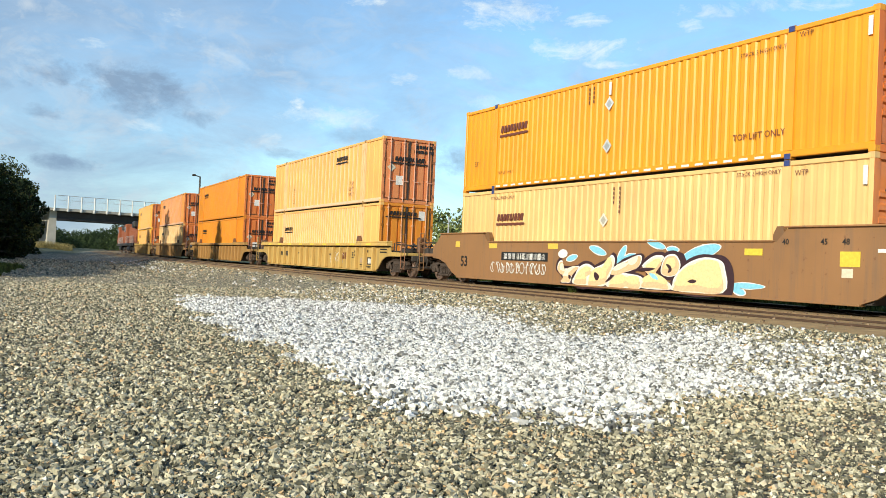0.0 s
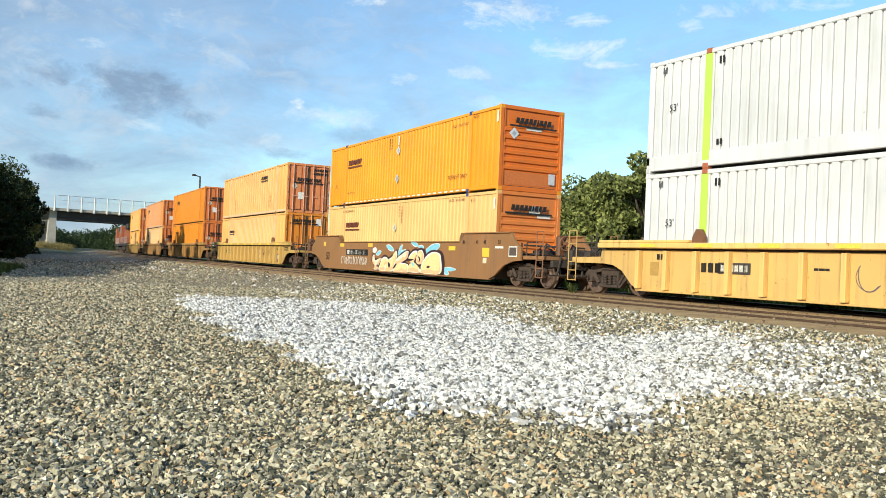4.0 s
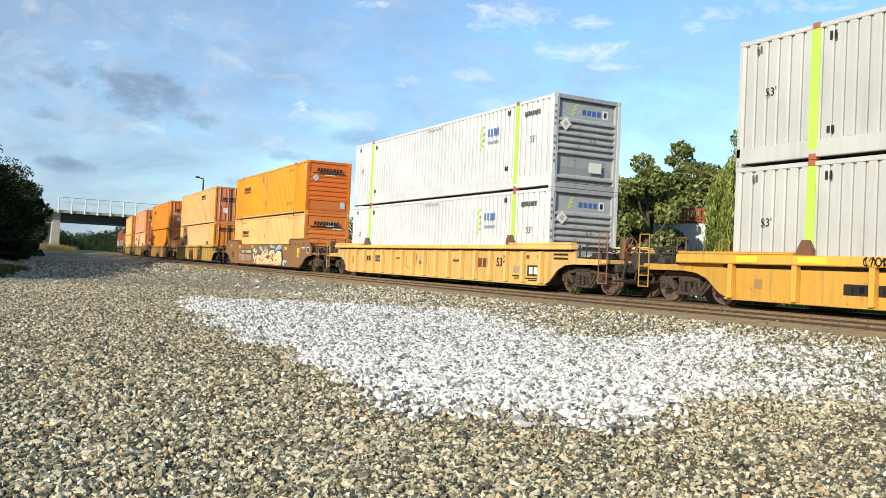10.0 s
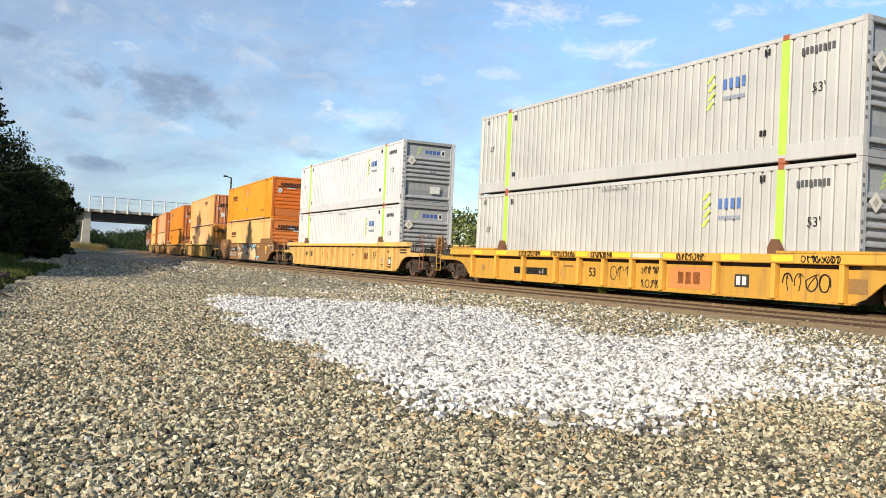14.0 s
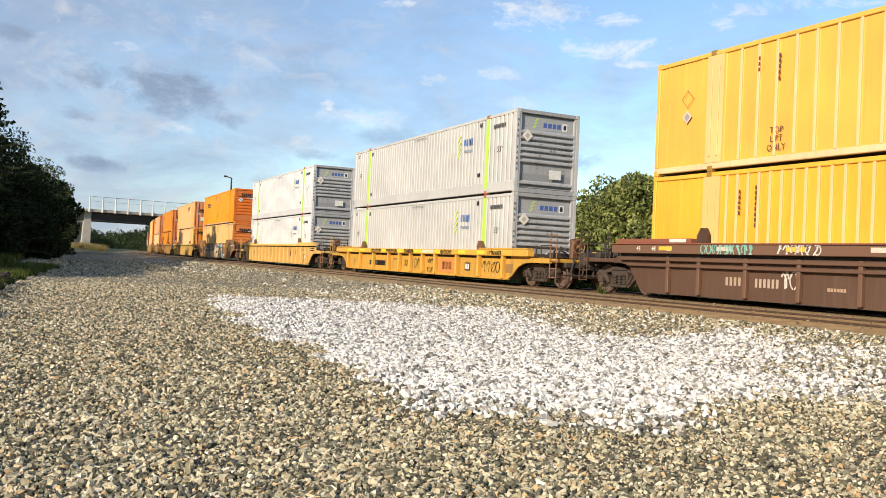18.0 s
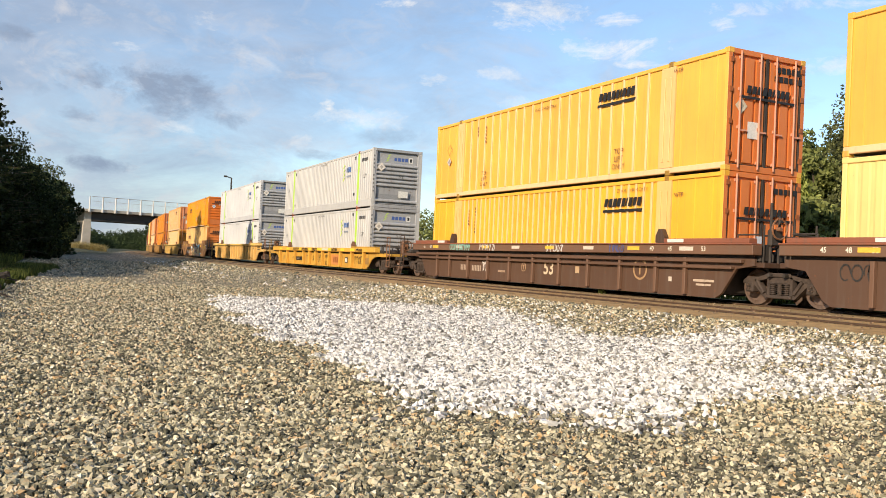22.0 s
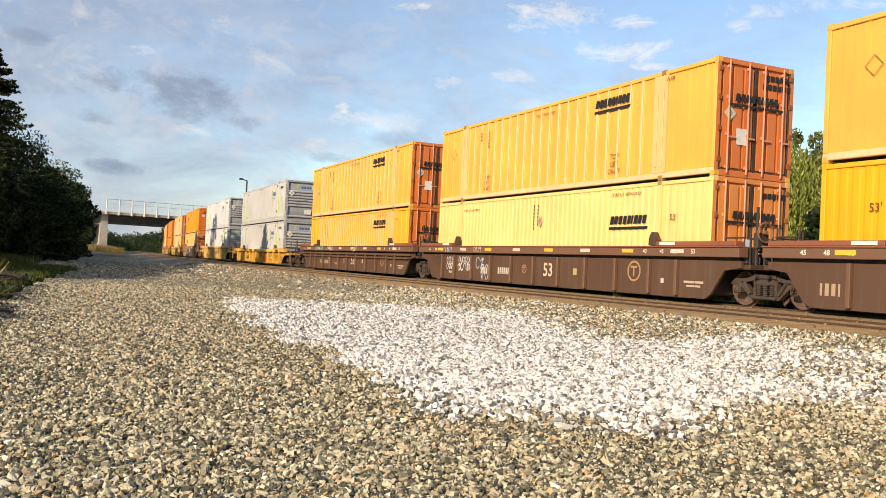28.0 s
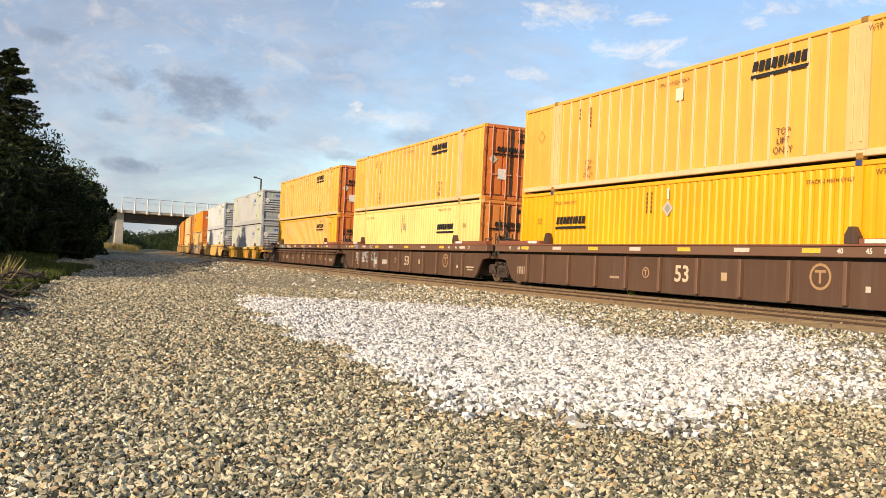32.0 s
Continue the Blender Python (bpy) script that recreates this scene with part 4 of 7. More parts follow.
def car_end(car, f, colour, brake, platform_z=1.0, inner=9.45, outer=11.0, rail_h=0.75):
    """The end deck of a single car over its truck, with grab rails, ladder, hose and coupler; f: +1 front, -1 rear."""
    def yy(a, b):
        return (a * f, b * f) if f > 0 else (b * f, a * f)
    y0, y1 = yy(inner, outer)
    part("end_platform", simple(-1.35, 1.35, y0, y1, platform_z - 0.12, platform_z, bevel=0.015), CARPAINT, car, colour=colour, key=("plat", f, inner, outer, platform_z))
    y0, y1 = yy(8.3, 11.2)
    part("draft_sill", simple(-0.28, 0.28, y0, y1, 0.62, 0.95), STEEL, car, key=("draft", f))

    def coupler():
        bm = box(bmesh.new(), -0.09, 0.09, *yy(11.1, 11.62), 0.74, 0.96, bevel=0.03)
        box(bm, -0.2, 0.17, *yy(11.5, 11.78), 0.70, 1.0, bevel=0.05)
        return bm
    part("coupler", coupler, STEEL, car, key=("coupler", f))

    def hose():
        bm = bmesh.new()
        pts = [Vector((0.45, f * 11.1, 0.75)), Vector((0.5, f * 11.35, 0.5)), Vector((0.4, f * 11.6, 0.3)), Vector((0.25, f * 11.72, 0.36))]
        for a, b in zip(pts, pts[1:]):
            tube(bm, a, b, 0.03, n=6)
        return bm
    part("air_hose", hose, STEEL, car, key=("hose", f))
    for sx in (-1, 1):
        def ladder(sx=sx):
            bm = bmesh.new()
            x = sx * 1.42
            for y in (10.72, 11.08):
                tube(bm, (x, f * y, 0.32), (x, f * y, platform_z + rail_h), 0.017, n=6)
            for z in (0.34, 0.62, 0.86, platform_z + rail_h * 0.5, platform_z + rail_h):
                tube(bm, (x, f * 10.72, z), (x, f * 11.08, z), 0.015, n=6)
            return bm
        part("corner_ladder", ladder, CARPAINT, car, colour=RUST if f < 0 else tuple(v * 0.8 for v in colour), key=("ladder", f, sx, platform_z, rail_h))

        def rail(sx=sx):
            bm = bmesh.new()
            tube(bm, (sx * 1.3, f * 10.0, platform_z), (sx * 1.3, f * 10.0, platform_z + rail_h * 0.55), 0.02, n=6)
            tube(bm, (sx * 1.3, f * 10.0, platform_z + rail_h * 0.55), (sx * 1.38, f * 10.72, platform_z + rail_h * 0.55), 0.02, n=6)
            return bm
        part("hand_post", lambda sx=sx: tube(bmesh.new(), (sx * 0.5, f * 10.95, platform_z), (sx * 0.5, f * 10.95, platform_z + rail_h), 0.025, n=6), STEEL, car, key=("hpost", f, sx, platform_z, rail_h))
        part("grab_rail", rail, STEEL, car, key=("grab", f, sx, platform_z, rail_h))

    def gear():
        bm = box(bmesh.new(), -0.9, -0.2, *yy(9.7, 10.3), platform_z, platform_z + 0.2, bevel=0.04)
        tube(bm, (0.1, f * 9.7, platform_z + 0.13), (0.95, f * 9.7, platform_z + 0.13), 0.13, n=12)
        tube(bm, (-1.1, f * 9.9, platform_z + 0.06), (1.1, f * 10.5, platform_z + 0.06), 0.035, n=6)
        tube(bm, (-1.2, f * 10.6, 0.8), (1.2, f * 10.6, 0.8), 0.04, n=6)
        box(bm, -1.25, -0.8, *yy(10.35, 10.6), platform_z, platform_z + 0.16, bevel=0.03)
        tube(bm, (-1.15, f * 9.6, platform_z + 0.34), (1.15, f * 9.75, platform_z + 0.34), 0.03, n=6)
        tube(bm, (-1.2, f * 9.55, platform_z + 0.02), (-1.2, f * 9.55, platform_z + 0.42), 0.03, n=6)
        tube(bm, (-0.2, f * 9.6, platform_z + 0.3), (-0.95, f * 10.7, platform_z + 0.28), 0.028, n=6)
        for sx in (-1, 1):
            tube(bm, (sx * 0.6, f * 10.2, 0.55), (sx * 0.9, f * 11.05, 0.72), 0.04, n=6)
            tube(bm, (sx * 0.75, f * 11.05, 0.45), (sx * 0.75, f * 11.05, platform_z), 0.035, n=6)
        box(bm, -1.1, 1.1, *yy(11.0, 11.12), 0.66, platform_z - 0.121, bevel=0.02)
        box(bm, -0.5, 0.35, *yy(10.9, 11.25), 0.72, platform_z + 0.24, bevel=0.05)
        for i, (u, v, w) in enumerate([(-1.0, 10.2, 0.34), (-0.6, 9.9, 0.42), (-0.1, 10.6, 0.4), (0.3, 10.1, 0.36), (0.7, 10.7, 0.3), (1.0, 9.8, 0.28)]):
            tube(bm, (u, f * v, platform_z), (u + 0.1, f * v, platform_z + w), 0.03, n=6)
            tube(bm, (u + 0.1, f * v, platform_z + w), (u + 0.25 - 0.1 * i, f * (v + 0.4), platform_z + w * 0.6), 0.025, n=6)
        for u in (-0.9, -0.45, 0.2, 0.8):
            tube(bm, (u, f * 11.1, 0.42), (u + 0.12, f * 11.16, platform_z + 0.05), 0.03, n=6)
        tube(bm, (-1.2, f * 11.1, 0.42), (0.9, f * 11.14, 0.46), 0.028, n=6)
        return bm
    part("brake_gear", gear, STEEL, car, key=("gear", f, platform_z))
    if brake:
        def wheel():
            bm = ring(bmesh.new(), (-0.55, f * 11.02, platform_z + 0.42), 0.22, 0.022)
            for a in range(5):
                t = a * 2 * math.pi / 5
                tube(bm, (-0.55, f * 11.02, platform_z + 0.42), (-0.55 + 0.22 * math.cos(t), f * 11.02, platform_z + 0.42 + 0.22 * math.sin(t)), 0.014, n=5)
            tube(bm, (-0.55, f * 10.85, platform_z + 0.42), (-0.55, f * 11.06, platform_z + 0.42), 0.06, n=8)
            return bm
        part("brake_wheel", wheel, CARPAINT, car, colour=RUST, key=("bwheel", f, platform_z))
        part("brake_housing", simple(-0.74, -0.4, *yy(10.72, 10.92), platform_z, platform_z + 0.66, bevel=0.05), CARPAINT, car, colour=tuple(v * 0.5 for v in RUST), key=("bhouse", f, platform_z))


def mirror_outline(right):
    return right + [(-y, z) for y, z in reversed(right)]


def well_car(kind, label, group, marks, joint=(False, False), colour=None):
    """kind: posts or low (yellow cars), smooth (brown car) or unit (one unit of an articulated brown car); joint: front, rear end shares a truck."""
    car = empty("well_car")
    tagged(car, label, "rail car", group)
    colour = colour or {"posts": YELLOW, "low": YELLOW, "smooth": BOXCAR, "unit": BROWN}[kind]
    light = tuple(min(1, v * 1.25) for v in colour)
    if kind == "posts":
        out = mirror_outline([(0.0, 0.2), (8.1, 0.2), (8.35, 0.3), (8.75, 0.66), (9.1, 0.8), (9.5, 0.84), (10.75, 0.84), (10.75, 1.0), (9.65, 1.02), (9.6, 1.21), (0.0, 1.21)])
    elif kind == "low":
        out = mirror_outline([(0.0, 0.2), (8.1, 0.2), (8.35, 0.3), (8.75, 0.62), (9.1, 0.74), (9.5, 0.78), (10.75, 0.78), (10.75, 0.93), (9.3, 0.93), (9.2, 0.88), (0.0, 0.88)])
    elif kind == "smooth":
        out = mirror_outline([(0.0, 0.2), (8.0, 0.2), (8.35, 0.32), (8.9, 0.66), (9.4, 0.8), (9.9, 0.84), (9.9, 1.25), (9.55, 1.46), (9.3, 1.72), (6.25, 1.72), (5.95, 1.42), (0.0, 1.42)])
    else:
        out = mirror_outline([(0.0, 0.1), (8.1, 0.1), (8.3, 0.22), (8.75, 0.82), (9.05, 0.86), (9.3, 0.9), (9.3, 1.06), (0.0, 1.06)])
    face = 1.405 if kind in ("posts", "low") else 1.46   # the sill's outer face
    for sx in (-1, 1):
        turn = Matrix() if sx < 0 else pose(0, 0, 0, 0, 0, 180)
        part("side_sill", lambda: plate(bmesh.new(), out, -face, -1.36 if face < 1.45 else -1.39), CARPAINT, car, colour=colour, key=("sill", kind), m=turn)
        if kind == "posts":
            part("top_chord", simple(-1.58, -1.3, -9.6, 9.6, 1.262, 1.40, bevel=0.02), CARPAINT, car, colour=light, key="chordY", m=turn)
            part("bottom_chord", simple(-1.50, -1.3, -8.1, 8.1, 0.16, 0.205, bevel=0.01), CARPAINT, car, colour=colour, key="bchordY", m=turn)
            for f in (-1, 1):
                part("cap_plate", simple(-1.57, -1.3, 6.2 if f > 0 else -9.55, 9.55 if f > 0 else -6.2, 1.402, 1.47, bevel=0.015), CARPAINT, car, colour=light, key=("capY", f), m=turn)
            # dark strip set back in the gap, deepening the shade under the chord
            part("web_plate", simple(-1.358, -1.33, -9.5, 9.5, 1.15, 1.261), STEEL, car, key="webY", m=turn)
            for i in range(17):
                y = -8.0 + i * 1.0
                part("side_post", simple(-1.57, -1.404, -0.06, 0.06, 0.22, 1.2, bevel=0.012), CARPAINT, car, colour=light, key="postY", m=turn @ pose(0, y, 0))
        elif kind == "low":
            part("top_chord", simple(-1.58, -1.3, -9.6, 9.6, 0.972, 1.18, bevel=0.02), CARPAINT, car, colour=light, key="chordL", m=turn)
            # same dark backing, for the shade line below the chord
            part("web_plate", simple(-1.358, -1.33, -9.5, 9.5, 0.84, 0.971), STEEL, car, key="webL", m=turn)
            part("bottom_chord", simple(-1.50, -1.3, -8.1, 8.1, 0.16, 0.205, bevel=0.01), CARPAINT, car, colour=colour, key="bchordY", m=turn)
            for f in (-1, 1):
                part("cap_plate", simple(-1.57, -1.3, 6.2 if f > 0 else -9.55, 9.55 if f > 0 else -6.2, 1.182, 1.25, bevel=0.015), CARPAINT, car, colour=colour, key=("capL", f), m=turn)
            for y in (0.03, 1.24, 2.47, 4.38, 6.16, 7.9, -1.22, -2.45, -4.36, -6.14, -7.9):
                part("side_post", simple(-1.57, -1.404, -0.06, 0.06, 0.2, 0.97, bevel=0.012), CARPAINT, car, colour=light, key="postL", m=turn @ pose(0, y, 0))
        elif kind == "smooth":
            part("top_chord", simple(-1.50, -1.3, -5.9, 5.9, 1.422, 1.46, bevel=0.01), CARPAINT, car, colour=colour, key="chordS", m=turn)
            for f in (-1, 1):
                part("cap_plate", simple(-1.52, -1.3, 6.2 if f > 0 else -9.3, 9.3 if f > 0 else -6.2, 1.722, 1.76, bevel=0.01), CARPAINT, car, colour=light, key=("capS", f), m=turn)
            part("bottom_chord", simple(-1.50, -1.3, -8.0, 8.0, 0.16, 0.21, bevel=0.01), CARPAINT, car, colour=colour, key="bchordS", m=turn)
        else:
            lean = not joint[0]
            if lean:
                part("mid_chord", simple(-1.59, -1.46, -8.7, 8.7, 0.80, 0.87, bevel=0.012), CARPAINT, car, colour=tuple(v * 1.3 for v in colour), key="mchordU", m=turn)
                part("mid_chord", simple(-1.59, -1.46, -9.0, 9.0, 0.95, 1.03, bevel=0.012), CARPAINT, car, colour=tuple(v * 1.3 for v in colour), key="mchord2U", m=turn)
            # dark backing behind the gap, stands for shade below the chord
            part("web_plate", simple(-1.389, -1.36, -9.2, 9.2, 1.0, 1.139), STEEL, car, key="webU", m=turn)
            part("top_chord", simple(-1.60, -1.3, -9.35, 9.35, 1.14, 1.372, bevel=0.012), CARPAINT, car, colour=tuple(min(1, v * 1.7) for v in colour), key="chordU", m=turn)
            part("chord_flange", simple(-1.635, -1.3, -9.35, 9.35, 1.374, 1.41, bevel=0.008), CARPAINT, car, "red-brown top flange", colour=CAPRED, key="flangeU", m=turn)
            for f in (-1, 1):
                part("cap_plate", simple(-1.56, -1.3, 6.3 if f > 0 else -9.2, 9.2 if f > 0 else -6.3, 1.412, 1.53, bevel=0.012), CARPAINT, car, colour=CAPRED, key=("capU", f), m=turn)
            # posts lighter than the sill: their sunlit edges are put into the colour
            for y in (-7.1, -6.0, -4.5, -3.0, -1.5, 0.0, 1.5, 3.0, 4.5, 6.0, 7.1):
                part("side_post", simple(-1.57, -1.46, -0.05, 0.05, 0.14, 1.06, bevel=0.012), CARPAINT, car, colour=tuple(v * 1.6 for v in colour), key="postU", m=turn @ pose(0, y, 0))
        for f in (-1, 1):
            def lug(f=f):
                bm = bmesh.new()
                top = {"posts": 1.47, "low": 1.25, "smooth": 1.5, "unit": 1.53}[kind]
                plate(bm, [(f * 5.85, top - 0.1), (f * 6.2, top - 0.1), (f * 6.2, top + 0.06), (f * 6.08, top + 0.26), (f * 5.95, top + 0.26), (f * 5.85, top + 0.08)], -1.45, -1.32)
                return bm
            part("guide_lug", lug, CARPAINT, car, colour=tuple(v * 0.7 for v in colour) if kind in ("unit", "smooth") else tuple(v * 0.7 for v in RUST), key=("lug", kind, f), m=turn)
    part("well_floor", simple(-1.39, 1.39, -8.2, 8.2, 0.2, 0.28), STEEL, car, key="wellfloor")
    for f, shared in ((1, joint[0]), (-1, joint[1])):
        y0, y1 = (8.2, 9.5) if f > 0 else (-9.5, -8.2)
        part("end_bulkhead", simple(-1.39, 1.39, 8.2 * f - 0.04, 8.2 * f + 0.04, 0.24, 1.1), STEEL, car, key=("bulk", f))
        part("end_deck", simple(-1.38, 1.38, y0, y1, 0.86, 0.98, bevel=0.01), CARPAINT, car, colour=tuple(v * 0.8 for v in colour), key=("deck", f))
        if shared:
            part("joint_sill", simple(-0.3, 0.3, 8.3 if f > 0 else -9.62, 9.62 if f > 0 else -8.3, 0.66, 0.9, bevel=0.03), STEEL, car, key=("joint", f))

            def posts(f=f):
                bm = bmesh.new()
                for x in (-1.2, -0.5, 0.5, 1.2):
                    tube(bm, (x, f * 9.3, 0.98), (x, f * 9.3, 1.85), 0.025, n=6)
                tube(bm, (-1.2, f * 9.3, 1.6), (1.2, f * 9.3, 1.6), 0.02, n=6)
                box(bm, -0.8, 0.1, min(f * 8.7, f * 9.2), max(f * 8.7, f * 9.2), 0.98, 1.25, bevel=0.04)
                tube(bm, (0.3, f * 8.9, 1.1), (1.1, f * 8.9, 1.1), 0.12, n=10)
                box(bm, -1.3, -0.95, min(f * 9.0, f * 9.28), max(f * 9.0, f * 9.28), 0.98, 1.4, bevel=0.04)
                box(bm, 0.2, 0.75, min(f * 9.05, f * 9.35), max(f * 9.05, f * 9.35), 0.98, 1.5, bevel=0.04)
                tube(bm, (-1.3, f * 9.25, 1.62), (-1.3, f * 8.6, 1.62), 0.02, n=6)
                tube(bm, (-1.3, f * 8.6, 1.62), (-1.3, f * 8.6, 1.0), 0.02, n=6)
                tube(bm, (-1.25, f * 9.5, 0.7), (1.25, f * 9.5, 0.7), 0.05, n=6)
                for x in (-1.05, -0.75, -0.3, 0.1, 0.55):
                    tube(bm, (x, f * 9.35, 0.6), (x + 0.12, f * 9.15, 1.3), 0.028, n=6)
                tube(bm, (-0.9, f * 9.2, 1.3), (0.5, f * 8.8, 1.45), 0.04, n=6)
                return bm
            part("end_rack", posts, STEEL, car, key=("rack", f))
            if f < 0:
                part("brake_mast", lambda: box(tube(tube(bmesh.new(), (-1.12, -9.42, 0.95), (-1.12, -9.42, 2.35), 0.035, n=8), (-0.86, -9.42, 0.95), (-0.86, -9.42, 2.05), 0.03, n=8), -1.2, -0.8, -9.5, -9.36, 1.35, 1.75, bevel=0.04), STEEL, car, key="mast")
                part("brake_wheel", lambda: tube(ring(bmesh.new(), (-1.0, -9.56, 1.75), 0.23, 0.022), (-1.0, -9.5, 1.75), (-1.0, -9.6, 1.75), 0.05, n=8), CARPAINT, car, colour=RUST, key="mastwheel")
            if f < 0:
                truck(car, -9.7)
        else:
            truck(car, f * 9.6)
            car_end(car, f, colour if kind != "unit" else tuple(v * 1.1 for v in colour), brake=(f < 0), platform_z=0.93 if kind == "low" else 1.0)
    proud, x = -1.466, -face - 0.006
    for what, *a in marks:
        if what == "text":
            words, size, y, z, col, *out_x = a
            letter(car, words, size, y, z, proud - 0.002 - out_x[0] if out_x else x - 0.002, col, bold=0.02)
        elif what == "bars":
            widths, h, y, z, col = a
            word_bars(car, widths, h, y, z, x, col)
        elif what == "box":
            w, h, y, z, col, *out_x = a
            patch(car, rect(w, h), y, z, (x if out_x[0] < 0.05 else proud) - out_x[0] if out_x else x, col, name="sticker")
        elif what == "disc":
            r, y, z, col = a
            patch(car, [(r * math.cos(t), r * math.sin(t)) for t in np.linspace(0, 2 * math.pi, 25)[:-1]], y, z, x, col, name="emblem")
            patch(car, [(0.8 * r * math.cos(t), 0.8 * r * math.sin(t)) for t in np.linspace(0, 2 * math.pi, 25)[:-1]], y, z, x - 0.004, colour, name="emblem")
            patch(car, [(-0.5 * r, 0.3 * r), (-0.1 * r, 0.3 * r), (-0.1 * r, -0.5 * r), (0.1 * r, -0.5 * r), (0.1 * r, 0.3 * r), (0.5 * r, 0.3 * r), (0.5 * r, 0.5 * r), (-0.5 * r, 0.5 * r)], y, z, x - 0.008, col, name="emblem")
        elif what == "scrawl":
            y, z, w, h, col, seed, thick = a
            scrawl(car, y, z, w, h, col, seed, thick, proud - (0.138 if kind == "unit" else 0.118) if z > 1.0 and kind != "smooth" else x)
        elif what == "mural":
            mural(car, x)
    return car


def stroke_mesh(bm, pts, thick, z=0.0):
    """A brush stroke through points of the plane."""
    for a, b in zip(pts, pts[1:]):
        d = (Vector(b) - Vector(a))
        if d.length < 1e-5:
            continue
        d.normalize()
        n = Vector((-d.y, d.x)) * thick / 2
        e = d * thick * 0.3
        q = [Vector(a) - e + n, Vector(a) - e - n, Vector(b) + e - n, Vector(b) + e + n]
        bm.faces.new([bm.verts.new((v.x, v.y, z)) for v in q])


def flowing(pts, closed=False, steps=5):
    """A smooth line through points of the plane."""
    n = len(pts)
    out = []
    for i in range(n if closed else n - 1):
        p = [Vector(pts[j % n] if closed else pts[min(n - 1, max(0, j))]) for j in (i - 1, i, i + 1, i + 2)]
        for k in range(steps):
            t = k / steps
            v = 0.5 * (2 * p[1] + (p[2] - p[0]) * t + (2 * p[0] - 5 * p[1] + 4 * p[2] - p[3]) * t * t + (3 * p[1] - p[0] - 3 * p[2] + p[3]) * t ** 3)
            out.append((v.x, v.y))
    if not closed:
        out.append(tuple(pts[-1]))
    return out


def scrawl(car, y, z, w, h, col, seed, thick, x):
    """Sprayed loops and strokes that cannot be read."""
    rnd = random.Random(seed)
    bm = bmesh.new()
    n = max(2, round(w / (h * 0.8)))
    for i in range(n):
        c = -w / 2 + (i + 0.5) * w / n
        r = w / n * 0.55
        for k in range(2):
            if (k + rnd.randrange(2)) % 2:
                a0, turn = rnd.uniform(0, 6.28), rnd.choice((-1, 1)) * rnd.uniform(2.8, 5.0)
                pts = [(c + rnd.uniform(0.8, 1.05) * r * 0.85 * math.cos(a0 + turn * t), h * 0.46 * math.sin(a0 + turn * t)) for t in np.linspace(0, 1, 6)]
            else:
                lean = rnd.uniform(-0.5, 0.5)
                pts = [(c - r * lean + rnd.uniform(-0.4, 0.4) * r, -h * rnd.uniform(0.35, 0.5)), (c + rnd.uniform(-0.3, 0.3) * r, rnd.uniform(-0.1, 0.1) * h), (c + r * lean + rnd.uniform(-0.3, 0.3) * r, h * rnd.uniform(0.35, 0.5)), (c + r * rnd.uniform(-0.9, 0.9), h * rnd.uniform(0.0, 0.3))]
            stroke_mesh(bm, flowing(pts, steps=3), thick * rnd.uniform(0.5, 0.8), 0.0006 * (i * 3 + k))
    part("graffiti", bm, MARK, car, "sprayed graffiti strokes", col, m=Matrix.Translation((x, y, z)) @ FLANK)


